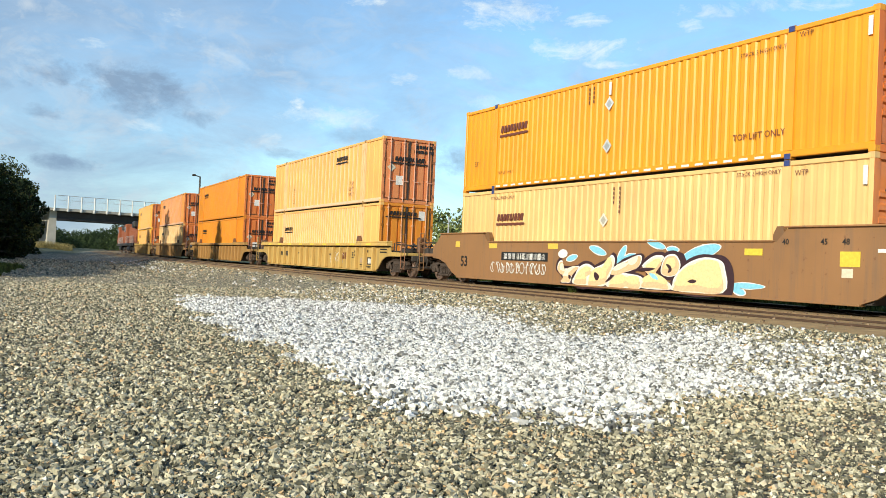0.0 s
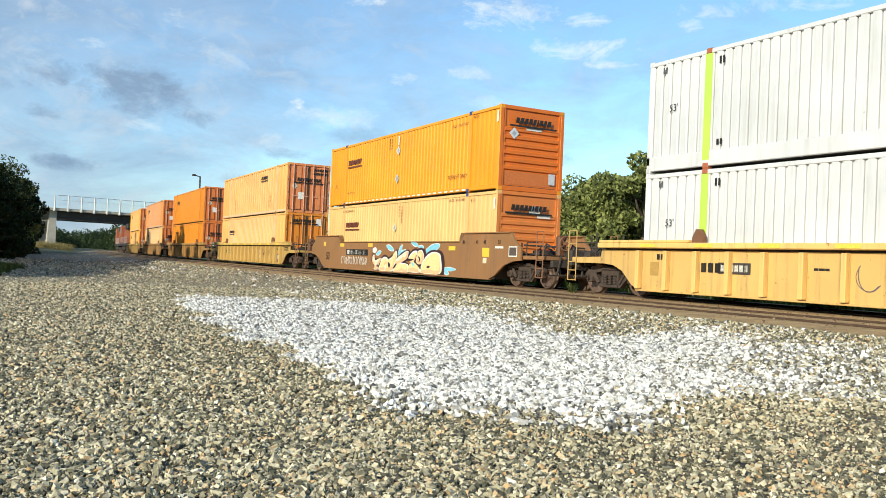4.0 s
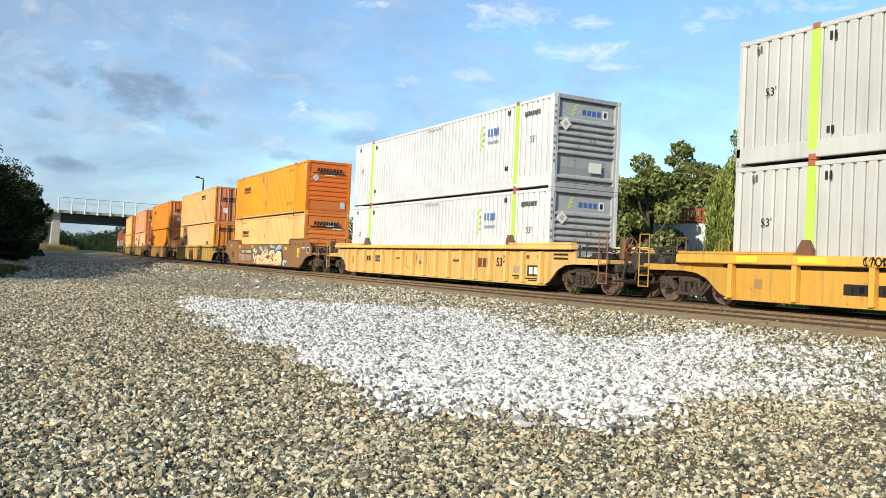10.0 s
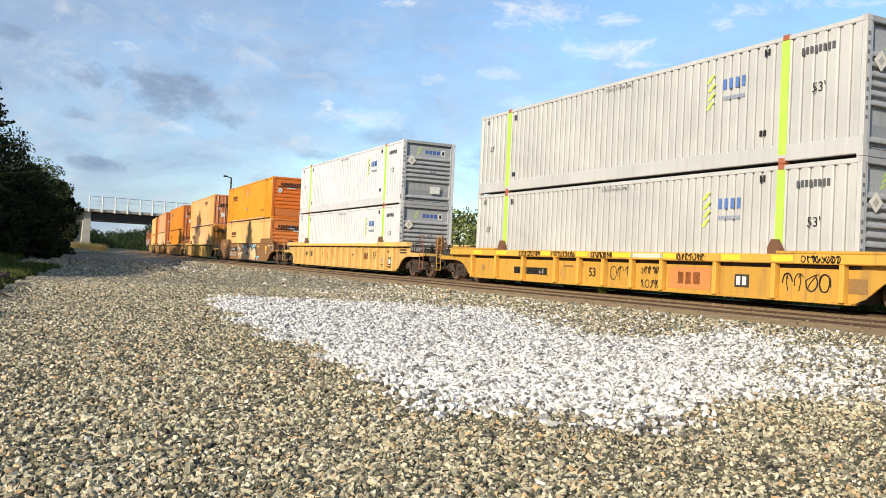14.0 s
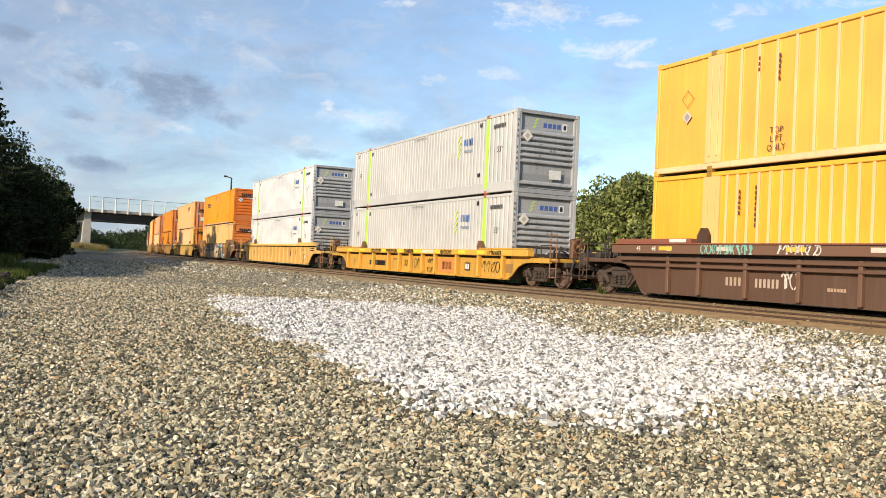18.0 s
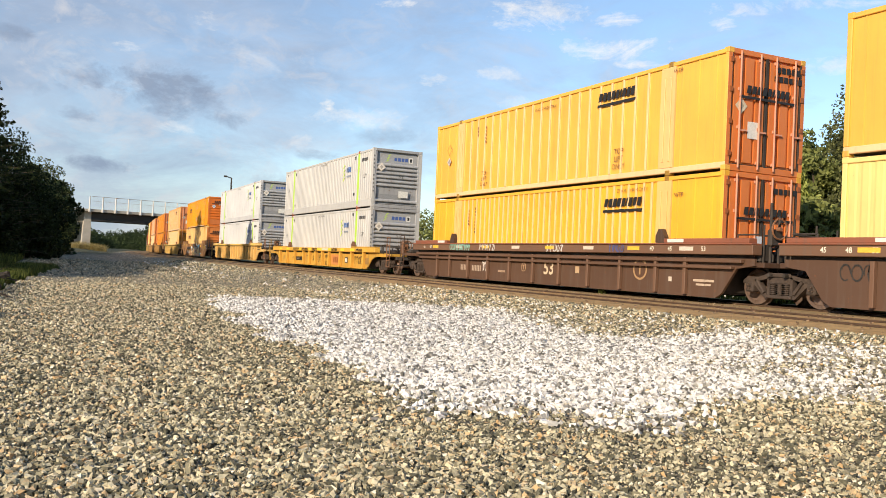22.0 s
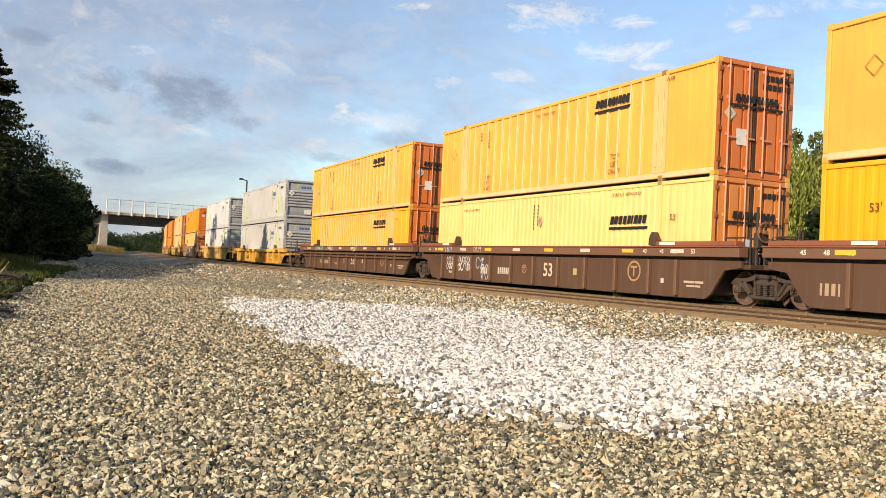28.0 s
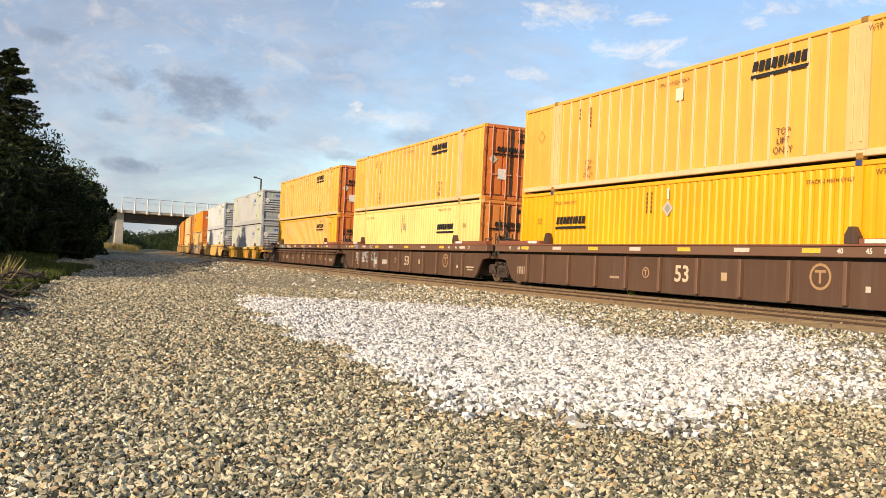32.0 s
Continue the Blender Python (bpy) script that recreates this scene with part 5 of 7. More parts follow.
def mural(car, x):
    """A large graffiti piece: interlocked swollen forms with dark outlines, a peach and yellow fill and blue leaves."""
    forms = [[(505, 150), (530, 140), (548, 185), (640, 178), (600, 230), (588, 268), (560, 270), (525, 264), (540, 230), (500, 195)],
             [(640, 180), (690, 165), (738, 200), (702, 230), (692, 292), (600, 272), (612, 230)],
             [(735, 190), (790, 165), (830, 125), (850, 160), (828, 230), (800, 292), (690, 290), (700, 225)],
             [(845, 190), (960, 137), (992, 150), (962, 210), (830, 236)],
             [(800, 292), (860, 226), (960, 236), (1002, 262), (986, 312), (880, 305)],
             [(990, 190), (1050, 140), (1100, 150), (1062, 210), (1078, 250), (1130, 288), (1130, 322), (1000, 312), (980, 280), (1022, 240)],
             [(1100, 150), (1150, 138), (1178, 190), (1162, 245), (1120, 257), (1082, 230)],
             [(1150, 252), (1200, 190), (1270, 160), (1342, 175), (1368, 220), (1362, 342), (1150, 327), (1140, 290)]]
    cream, yellow, peach, dark = (0.84, 0.74, 0.56), (0.85, 0.66, 0.32), (0.82, 0.5, 0.28), (0.045, 0.02, 0.025)

    def place(p):
        u = (p[0] - 950) / 895 * 6.7
        base = 262 + (p[0] - 500) * 0.092
        return u, (base - p[1]) / 185 * (0.98 - 0.00012 * (p[0] - 500)) - 0.54

    def lay(pts, col, lift):
        patch(car, pts, -1.45, 0.78, x - lift, col, name="graffiti", thick=0.002)

    def grown(pts, by, drop=0.0):
        c = Vector((sum(p[0] for p in pts) / len(pts), sum(p[1] for p in pts) / len(pts)))
        out = []
        for p in pts:
            d = Vector(p) - c
            q = c + d * (1 + by / max(d.length, 0.05))
            out.append((q.x, q.y + drop))
        return out
    for i, (cx, cz, rx, rz, a) in enumerate([(745, 100, 52, 17, 25), (590, 132, 34, 14, -15), (880, 130, 50, 15, -65), (915, 145, 40, 13, -20), (1055, 86, 48, 15, 25), (1135, 116, 28, 12, 10), (1262, 138, 84, 30, -18), (1448, 306, 68, 13, 5), (1420, 330, 28, 14, 30), (530, 105, 26, 18, 0)]):
        ca, sa = math.cos(radians(a)), math.sin(radians(a))
        pts = [place((cx + rx * math.cos(t) * ca - rz * math.sin(t) * sa, cz + rx * math.cos(t) * sa + rz * math.sin(t) * ca)) for t in np.linspace(0, 2 * math.pi, 19)[:-1]]
        lay(grown(pts, 0.035), (0.78, 0.77, 0.74), 0.001)
        lay(pts, (0.24, 0.58, 0.74) if i < 9 else (0.8, 0.78, 0.74), 0.004)
    lay([place(p) for p in flowing([(1150, 150), (1185, 140), (1215, 190), (1300, 152), (1365, 165), (1398, 235), (1396, 348), (1340, 344), (1200, 335)], True, 4)], dark, 0.006)
    for i, f in enumerate(forms):
        pts = flowing([place(p) for p in f], True, 4)
        e = 0.0003 * i
        lay(grown(pts, 0.07), dark, 0.008 + e)
        lay(grown(pts, -0.02), (0.84, 0.82, 0.78), 0.013 + e)
        lay(grown(pts, -0.05, -0.015), cream if i % 3 else peach, 0.018 + e)
        lay(grown(pts, -0.13, -0.06), peach, 0.023 + e)
        lay(grown(pts, -0.17, 0.05), yellow if i not in (0, 3) else cream, 0.028 + e)
    for f in ([(738, 215), (765, 238), (752, 262), (735, 240)], [(965, 215), (1010, 203), (1062, 210), (1020, 222)], [(1212, 280), (1232, 270), (1252, 278), (1235, 290)], [(800, 272), (828, 240), (850, 236), (825, 262)], [(580, 225), (594, 232), (588, 248), (578, 240)], [(1110, 190), (1130, 196), (1138, 222), (1120, 236), (1124, 215)]):
        lay(flowing([place(p) for p in f], True, 3), dark, 0.034)
    lay(flowing([place(p) for p in [(1030, 232), (1060, 240), (1076, 268), (1048, 258)]], True, 3), (0.3, 0.62, 0.76), 0.034)


def locomotive(label):
    loco = empty("locomotive")
    tagged(loco, label, "locomotive", "locomotives at the head of the train")
    orange, black, silver = (0.3, 0.085, 0.03), (0.03, 0.028, 0.026), (0.4, 0.4, 0.4)
    part("frame", simple(-1.5, 1.5, -11.0, 11.0, 1.15, 1.55, bevel=0.03), CARPAINT, loco, colour=black)

    def hood():
        bm = box(bmesh.new(), -0.95, 0.95, -10.4, 5.2, 1.55, 4.1, bevel=0.08)
        for i in range(14):
            y = -9.8 + i * 1.05
            box(bm, -1.0, 1.0, y, y + 0.8, 1.9, 3.4, bevel=0.02)
        return bm
    part("engine_hood", hood, CARPAINT, loco, colour=orange)
    part("radiator", simple(-1.45, 1.45, -10.2, -6.2, 3.7, 4.6, bevel=0.15), CARPAINT, loco, colour=black)
    part("cab", simple(-1.5, 1.5, 5.2, 8.6, 1.55, 4.55, bevel=0.12), CARPAINT, loco, colour=orange)
    part("nose", simple(-1.0, 1.0, 8.6, 10.4, 1.55, 3.0, bevel=0.12), CARPAINT, loco, colour=orange)
    for sx in (-1, 1):
        part("cab_window", simple(sx * 1.5 - 0.012, sx * 1.5 + 0.012, 5.7, 6.7, 3.3, 4.1), GLASS, loco)
        part("cab_window", simple(sx * 1.5 - 0.012, sx * 1.5 + 0.012, 7.0, 8.1, 3.3, 4.1), GLASS, loco)

        def rails(sx=sx):
            bm = tube(bmesh.new(), (sx * 1.45, -10.8, 2.55), (sx * 1.45, 5.2, 2.55), 0.025, n=6)
            for i in range(10):
                tube(bm, (sx * 1.45, -10.8 + i * 1.75, 1.55), (sx * 1.45, -10.8 + i * 1.75, 2.55), 0.022, n=6)
            return bm
        part("handrail", rails, CARPAINT, loco, colour=silver)
    part("fuel_tank", simple(-1.4, 1.4, -3.5, 3.0, 0.35, 1.15, bevel=0.2), CARPAINT, loco, colour=black)
    part("rear_wall_stripe", simple(-0.9, 0.9, -10.425, -10.405, 2.0, 3.6), MARK, loco, colour=(0.6, 0.45, 0.1))
    for y in (-7.0, 7.0):
        t = part("truck", simple(-1.1, 1.1, -2.3, 2.3, 0.5, 1.0, bevel=0.08), STEEL, loco, "dark three-axle locomotive truck", m=pose(0, y, 0))
        for dy in (-1.9, 0, 1.9):
            w = part("wheelset", wheelset_mesh, TREAD, t, key="wheelset", m=pose(0, dy, WHEEL_R))
            WHEELSETS.append((w, dy))
    part("coupler", simple(-0.2, 0.2, -11.5, -11.0, 0.75, 1.1, bevel=0.05), STEEL, loco)
    return loco


# paint of the containers
AMBER, ORANGE, FADED = (0.82, 0.42, 0.03), (0.68, 0.20, 0.05), (0.77, 0.49, 0.19)
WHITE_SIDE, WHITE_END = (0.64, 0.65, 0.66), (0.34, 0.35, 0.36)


def shared_marks(top_lift_y=None, stack_y=None, small=True):
    """Lettering that the orange containers share."""
    out = [("text", "53'", 0.24, 7.2, 0.95, DKRED)]
    if stack_y is not None:
        out.append(("text", "STACK 2 HIGH ONLY", 0.17, stack_y, 2.55, DKRED))
    if top_lift_y is not None:
        out.append(("text", "TOP\nLIFT\nONLY", 0.26, top_lift_y, 0.85, DKRED))
    return out


def add_train():
    """Every car with its load: name, metres behind the reference car, car, lower and upper container."""
    o_rear = [("name", 0, 2.4, 1.9, BLACK), ("panel", 0.22, 0.66, tuple(v * 0.9 for v in ORANGE)), ("diamond", -0.75, 1.95, 0.2, (0.62, 0.66, 0.72)), ("box", 0.62, 0.14, 0.05, 2.17, WHITEC), ("box", 0.26, 0.38, 0.85, 0.5, (0.6, 0.62, 0.66))]
    d_rear = [("name", 0.0, 1.95, 1.9, BLACK), ("bars", [0.13] * 5, 0.14, 0.7, 2.55, BLACK), ("bars", [0.13] * 6, 0.14, 0.7, 2.33, BLACK), ("box", 0.34, 0.4, -0.45, 1.0, WHITEC), ("diamond", -0.85, 1.55, 0.2, (0.62, 0.55, 0.42))]
    d_low = [("name", 0.05, 1.95, 1.9, BLACK), ("bars", [0.13] * 5, 0.14, 0.75, 2.5, BLACK), ("box", 0.2, 0.5, -0.1, 1.1, (0.62, 0.66, 0.72))]
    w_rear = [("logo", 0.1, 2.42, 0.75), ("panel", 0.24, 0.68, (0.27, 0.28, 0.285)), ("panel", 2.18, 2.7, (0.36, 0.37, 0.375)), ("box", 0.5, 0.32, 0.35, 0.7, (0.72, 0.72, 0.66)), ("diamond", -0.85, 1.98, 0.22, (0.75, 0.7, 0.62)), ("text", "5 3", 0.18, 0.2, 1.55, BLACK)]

    w_rear += [("box", 0.06, 0.085, -1.235, 2.5 - 0.19 * i, (0.16, 0.16, 0.16)) for i in range(10) if i != 4]

    def w_marks(dim):
        blue = (0.05, 0.13, 0.42)
        out = [("logo", -4.5, 2.08, 0.9), ("text", "53'", 0.3, -6.95, 1.57, BLACK), ("text", "53'", 0.26, 7.15, 1.6, BLACK), ("bars", [0.075] * 8, 0.15, -6.9, 2.42, (0.1, 0.1, 0.1)), ("bars", [0.05, 0.05], 0.16, 7.5, 2.6, (0.1, 0.1, 0.1)),
               ("text", "STACK 2 HIGH ONLY", 0.13, -0.08, 2.66, (0.08, 0.08, 0.08)), ("bars", [0.08, 0.08], 0.14, -5.45, 0.75, BLACK), ("bars", [0.06, 0.06], 0.18, 5.6, 2.55, BLACK), ("bars", [0.07, 0.07], 0.14, 5.6, 0.6, BLACK), ("bars", [0.06, 0.06], 0.16, -5.5, 2.6, BLACK)]
        return out

    def lower_wall(y0, words):
        return [("text", "WTP", 0.15, -6.5, 2.6, DKRED), ("text", words, 0.16, -4.7, 2.55, DKRED)]
    fine_marks = {"list": [("name", 4.9, 2.0, 1.65, DKRED), ("diamond", 0.05, 2.08, 0.2, (0.62, 0.64, 0.66)), ("diamond", 0.08, 0.9, 0.2, (0.55, 0.57, 0.58)), ("box", 0.1, 0.36, 0.03, 2.5, (0.8, 0.78, 0.72)), 
                           ("bars", [0.05], 0.5, 0.95, 2.42, DKRED), ("bars", [0.05], 0.5, 0.75, 2.42, DKRED), ("text", "STACK 2 HIGH ONLY", 0.135, -5.25, 2.5, DKRED), ("text", "TOP LIFT ONLY", 0.21, -5.2, 0.62, DKRED),
                           ("text", "TOP LIFT ONLY", 0.13, 5.3, 0.55, DKRED), ("text", "WTP", 0.16, -6.4, 2.66, DKRED), ("stripe",), ("blue",), ("box", 0.1, 0.38, -7.9, 2.5, (0.8, 0.78, 0.72)), *shared_marks()], "rear": o_rear}
    fade_marks = {"list": [("name", 4.9, 1.95, 1.65, DKRED), ("diamond", 0.1, 1.74, 0.2, (0.7, 0.66, 0.55)), ("bars", [0.05], 0.5, -0.3, 2.4, DKRED), ("bars", [0.05], 0.7, -0.55, 2.3, DKRED), ("text", "STACK 2 HIGH ONLY", 0.13, -5.25, 2.66, DKRED),
                           ("text", "STACK 2 HIGH ONLY", 0.15, 5.4, 2.6, DKRED), ("text", "WTP", 0.16, -6.4, 2.6, DKRED), ("box", 0.1, 0.38, -7.9, 2.45, (0.8, 0.78, 0.72)), ("blue",), *shared_marks()],
                  "rear": [("name", -0.05, 2.35, 1.9, BLACK), ("box", 0.45, 0.3, 0.2, 2.28, WHITEC), ("box", 0.55, 0.14, 0.6, 2.1, WHITEC)]}
    wide_marks = {"list": [("name", -3.72, 2.42, 1.75, BLACK), ("bars", [0.07], 0.42, 4.55, 2.28, DKRED), ("bars", [0.07], 0.62, 3.95, 2.15, DKRED), ("text", "TOP\nLIFT\nONLY", 0.2, 3.98, 0.57, DKRED), ("text", "TOP\nLIFT\nONLY", 0.22, -3.93, 0.6, DKRED),
                           ("text", "STACK 2 HIGH ONLY", 0.13, 0.0, 2.54, DKRED), ("text", "WTP", 0.16, -6.3, 2.62, DKRED), ("outline", 6.88, 1.85, 0.22, (0.4, 0.17, 0.05))], "rear": d_rear, "doors": True}
    mid_marks = {"list": [("name", -4.2, 2.28, 1.75, BLACK), ("text", "WTP", 0.16, -6.5, 2.37, DKRED), ("bars", [0.07], 0.6, 5.0, 2.1, DKRED), ("bars", [0.07], 0.95, 4.5, 2.0, DKRED), ("text", "STACK 2 HIGH ONLY", 0.14, -4.6, 2.6, DKRED)], "rear": d_low, "doors": True}
    pale_marks = {"list": [("name", -4.7, 1.87, 1.75, BLACK), ("diamond", 0.05, 1.95, 0.2, (0.62, 0.42, 0.3)), ("bars", [0.06], 0.75, 0.2, 2.15, DKRED), ("bars", [0.06], 0.85, 0.45, 2.1, DKRED), ("text", "STACK 2 HIGH ONLY", 0.14, 5.1, 2.49, DKRED), ("text", "53'", 0.24, -6.62, 1.88, DKRED),
                           ("text", "STACK 2 HIGH ONLY", 0.14, -4.6, 2.6, DKRED)], "rear": d_low, "doors": True}
    deep_marks = {"list": [("name", 4.85, 1.9, 1.75, BLACK), ("diamond", 0.04, 2.1, 0.22, (0.55, 0.5, 0.45)), ("text", "STACK 2 HIGH ONLY", 0.135, 5.2, 2.47, DKRED), ("text", "STACK 2 HIGH ONLY", 0.135, -5.3, 2.5, DKRED), ("bars", [0.05], 0.6, 0.95, 2.3, DKRED), ("bars", [0.05], 0.6, 0.75, 2.3, DKRED), ("box", 0.08, 0.3, 0.04, 2.5, (0.8, 0.78, 0.7)),
                           ("text", "53'", 0.26, 6.73, 1.9, DKRED), ("text", "WTP", 0.16, -6.6, 2.6, DKRED), ("blue",)], "rear": d_low, "doors": True}
    far_marks = {"list": [("name", 5.0, 2.1, 1.4, BLACK)], "rear": d_rear, "doors": True}

    def y_car_marks(tag):
        TTX = (-4.5, -5.45)
        out = [("text", "53", 0.4, TTX[1], 0.82, BLACK), ("bars", [0.24, 0.24, 0.28], 0.3, TTX[0], 0.80, (0.16, 0.05, 0.02)), ("box", 0.5, 0.22, -6.55, 0.62, (0.42, 0.3, 0.2)), ("box", 0.62, 0.34, -7.45, 0.6, (0.05, 0.045, 0.04)), ("box", 0.2, 0.22, -7.62, 0.6, WHITEC, 0.004), ("box", 0.2, 0.22, -7.35, 0.6, WHITEC, 0.004),
               ("text", "45", 0.17, -6.75, 1.02, BLACK), ("text", "48", 0.17, -7.15, 1.02, BLACK), ("text", "53", 0.17, -7.75, 1.02, BLACK), ("text", "20", 0.13, -6.0, 1.0, BLACK, 0.108), ("text", "40", 0.13, -6.0, 0.84, BLACK, 0.108), ("bars", [0.14, 0.1, 0.16], 0.05, -6.5, 0.42, BLACK), ("bars", [0.2, 0.12], 0.07, -6.55, 0.34, (0.3, 0.17, 0.06)), ("bars", [0.3, 0.2, 0.3], 0.04, -7.45, 0.36, BLACK), ("bars", [0.2, 0.25], 0.04, -7.45, 0.3, BLACK), ("bars", [0.2, 0.24], 0.08, -2.45, 0.84, (0.12, 0.07, 0.03)), ("bars", [0.1, 0.14, 0.1], 0.05, 2.6, 0.86, BLACK), ("bars", [0.2, 0.5], 0.06, -8.9, 1.12, BLACK), ("bars", [0.2, 0.5], 0.06, -8.9, 1.0, BLACK), ("box", 0.36, 0.14, 0.4, 0.72, (0.2, 0.12, 0.06)),
               ("bars", [0.16] * 4, 0.22, 5.5, 0.82, BLACK), ("box", 0.95, 0.26, 4.9, 0.82, (0.06, 0.05, 0.045)), ("bars", [0.1] * 6, 0.15, 4.9, 0.82, (0.7, 0.68, 0.6)), ("box", 0.3, 0.34, 7.5, 0.75, (0.45, 0.28, 0.08)), ("bars", [0.1, 0.1], 0.14, 7.3, 1.05, BLACK)]
        for i in range(9):
            out.append(("box", 0.55, 0.08, -7.6 + i * 1.9, 1.33, (0.78, 0.6, 0.08), 0.118))
        return out
    bn_marks = [("text", "53", 0.6, -0.85, 0.62, (0.64, 0.5, 0.34)), ("disc", 0.29, -5.3, 0.72, (0.4, 0.24, 0.12)), ("disc", 0.15, 0.65, 0.63, (0.45, 0.28, 0.16)), 
                ("bars", [0.06] * 6, 0.07, 2.1, 0.45, (0.45, 0.3, 0.2)), ("box", 0.2, 0.2, -2.4, 0.62, (0.5, 0.34, 0.2)), ("bars", [0.4, 0.3], 0.06, -7.7, 0.5, (0.5, 0.38, 0.28)), ("bars", [0.3, 0.2], 0.05, -7.7, 0.4, (0.5, 0.38, 0.28)), ("box", 0.12, 0.12, -6.5, 0.5, (0.6, 0.5, 0.4))]
    for i in range(8):
        bn_marks.append(("box", 0.5, 0.1, -7.2 + i * 2.05, 1.275, (0.78, 0.48, 0.06) if i % 2 else (0.68, 0.55, 0.45), 0.137))
    for i, y in enumerate((-5.9, -6.6, -7.1, -7.8, 7.0, 7.6, 8.2)):
        bn_marks.append(("text", ("40", "45", "48", "53", "53", "48", "45")[i], 0.16, y, 1.265, (0.74, 0.68, 0.56), 0.137))
    for y in (6.75, -6.75):
        bn_marks.append(("box", 0.6, 0.085, y, 1.475, (0.75, 0.7, 0.62), 0.098))
    bn1 = [*bn_marks, ("bars", [0.08] * 4, 0.2, 4.93, 0.52, (0.42, 0.3, 0.22)), ("bars", [0.07] * 6, 0.2, 3.93, 0.51, (0.46, 0.35, 0.26)), ("scrawl", 3.3, 0.6, 0.45, 0.4, (0.72, 0.66, 0.6), 2, 0.05), ("scrawl", -1.34, 1.27, 1.0, 0.25, (0.75, 0.73, 0.7), 3, 0.05), ("scrawl", 5.05, 1.27, 1.7, 0.24, (0.3, 0.62, 0.52), 5, 0.055), ("scrawl", 3.0, 1.27, 1.2, 0.24, (0.75, 0.73, 0.68), 6, 0.05), ("scrawl", -4.4, 1.27, 0.7, 0.22, (0.1, 0.12, 0.3), 8, 0.05)]
    bn2 = [*bn_marks, ("bars", [0.12] * 4, 0.23, 3.45, 0.5, (0.55, 0.5, 0.44)), ("bars", [0.085] * 6, 0.23, 2.1, 0.53, (0.6, 0.56, 0.5)), ("scrawl", 6.4, 0.86, 0.8, 0.26, (0.8, 0.8, 0.78), 21, 0.05), ("scrawl", 6.4, 0.6, 0.75, 0.26, (0.8, 0.8, 0.78), 25, 0.055), ("scrawl", 6.4, 0.38, 0.3, 0.1, (0.75, 0.74, 0.7), 26, 0.04), ("scrawl", 5.15, 0.88, 1.15, 0.24, (0.66, 0.7, 0.74), 22, 0.05), ("scrawl", 5.15, 0.6, 1.25, 0.3, (0.82, 0.82, 0.8), 27, 0.065), ("scrawl", 3.9, 0.78, 0.7, 0.45, (0.4, 0.6, 0.75), 23, 0.05), ("scrawl", 3.5, 0.45, 0.6, 0.6, (0.7, 0.78, 0.82), 28, 0.045), ("scrawl", 7.5, 0.82, 0.8, 0.35, (0.05, 0.045, 0.04), 24, 0.05), ("scrawl", 6.4, 1.275, 0.75, 0.22, (0.42, 0.55, 0.7), 29, 0.05), ("scrawl", 3.9, 1.275, 0.6, 0.2, (0.66, 0.55, 0.45), 30, 0.04)]
    bn3 = [*bn_marks, ("bars", [0.06, 0.1, 0.1, 0.05], 0.26, 7.6, 0.5, (0.42, 0.3, 0.2))]
    smooth_marks = [("mural",), ("text", "53", 0.5, 7.5, 0.74, BLACK), ("box", 2.6, 0.27, 3.75, 0.97, (0.02, 0.02, 0.02)), ("bars", [0.19] * 4 + [0.05] + [0.17] * 6, 0.19, 3.75, 0.97, (0.8, 0.78, 0.73)), ("scrawl", 4.1, 0.6, 3.2, 0.36, (0.78, 0.76, 0.7), 31, 0.055), ("box", 0.5, 0.16, 5.6, 1.3, (0.75, 0.5, 0.08)),
                    ("box", 0.5, 0.16, 2.2, 1.3, (0.75, 0.5, 0.08)), ("box", 0.5, 0.15, -5.35, 1.2, (0.78, 0.55, 0.06)), ("box", 0.45, 0.3, -7.75, 1.08, (0.78, 0.55, 0.06)), ("box", 0.25, 0.18, -7.7, 0.8, (0.72, 0.62, 0.45)), ("box", 0.5, 0.34, -9.45, 1.12, WHITEC), ("box", 0.42, 0.26, -9.45, 1.12, (0.1, 0.08, 0.07), 0.004),
                    ("text", "40", 0.17, -6.2, 1.42, BLACK), ("text", "45", 0.17, -7.15, 1.42, BLACK), ("text", "48", 0.17, -7.65, 1.42, BLACK), ("text", "53", 0.17, -8.6, 1.42, BLACK), ("box", 0.3, 0.2, 8.0, 1.35, (0.75, 0.5, 0.08)), ("bars", [0.3, 0.2], 0.07, -8.6, 1.25, (0.8, 0.78, 0.7))]
    pink = (0.62, 0.25, 0.08)
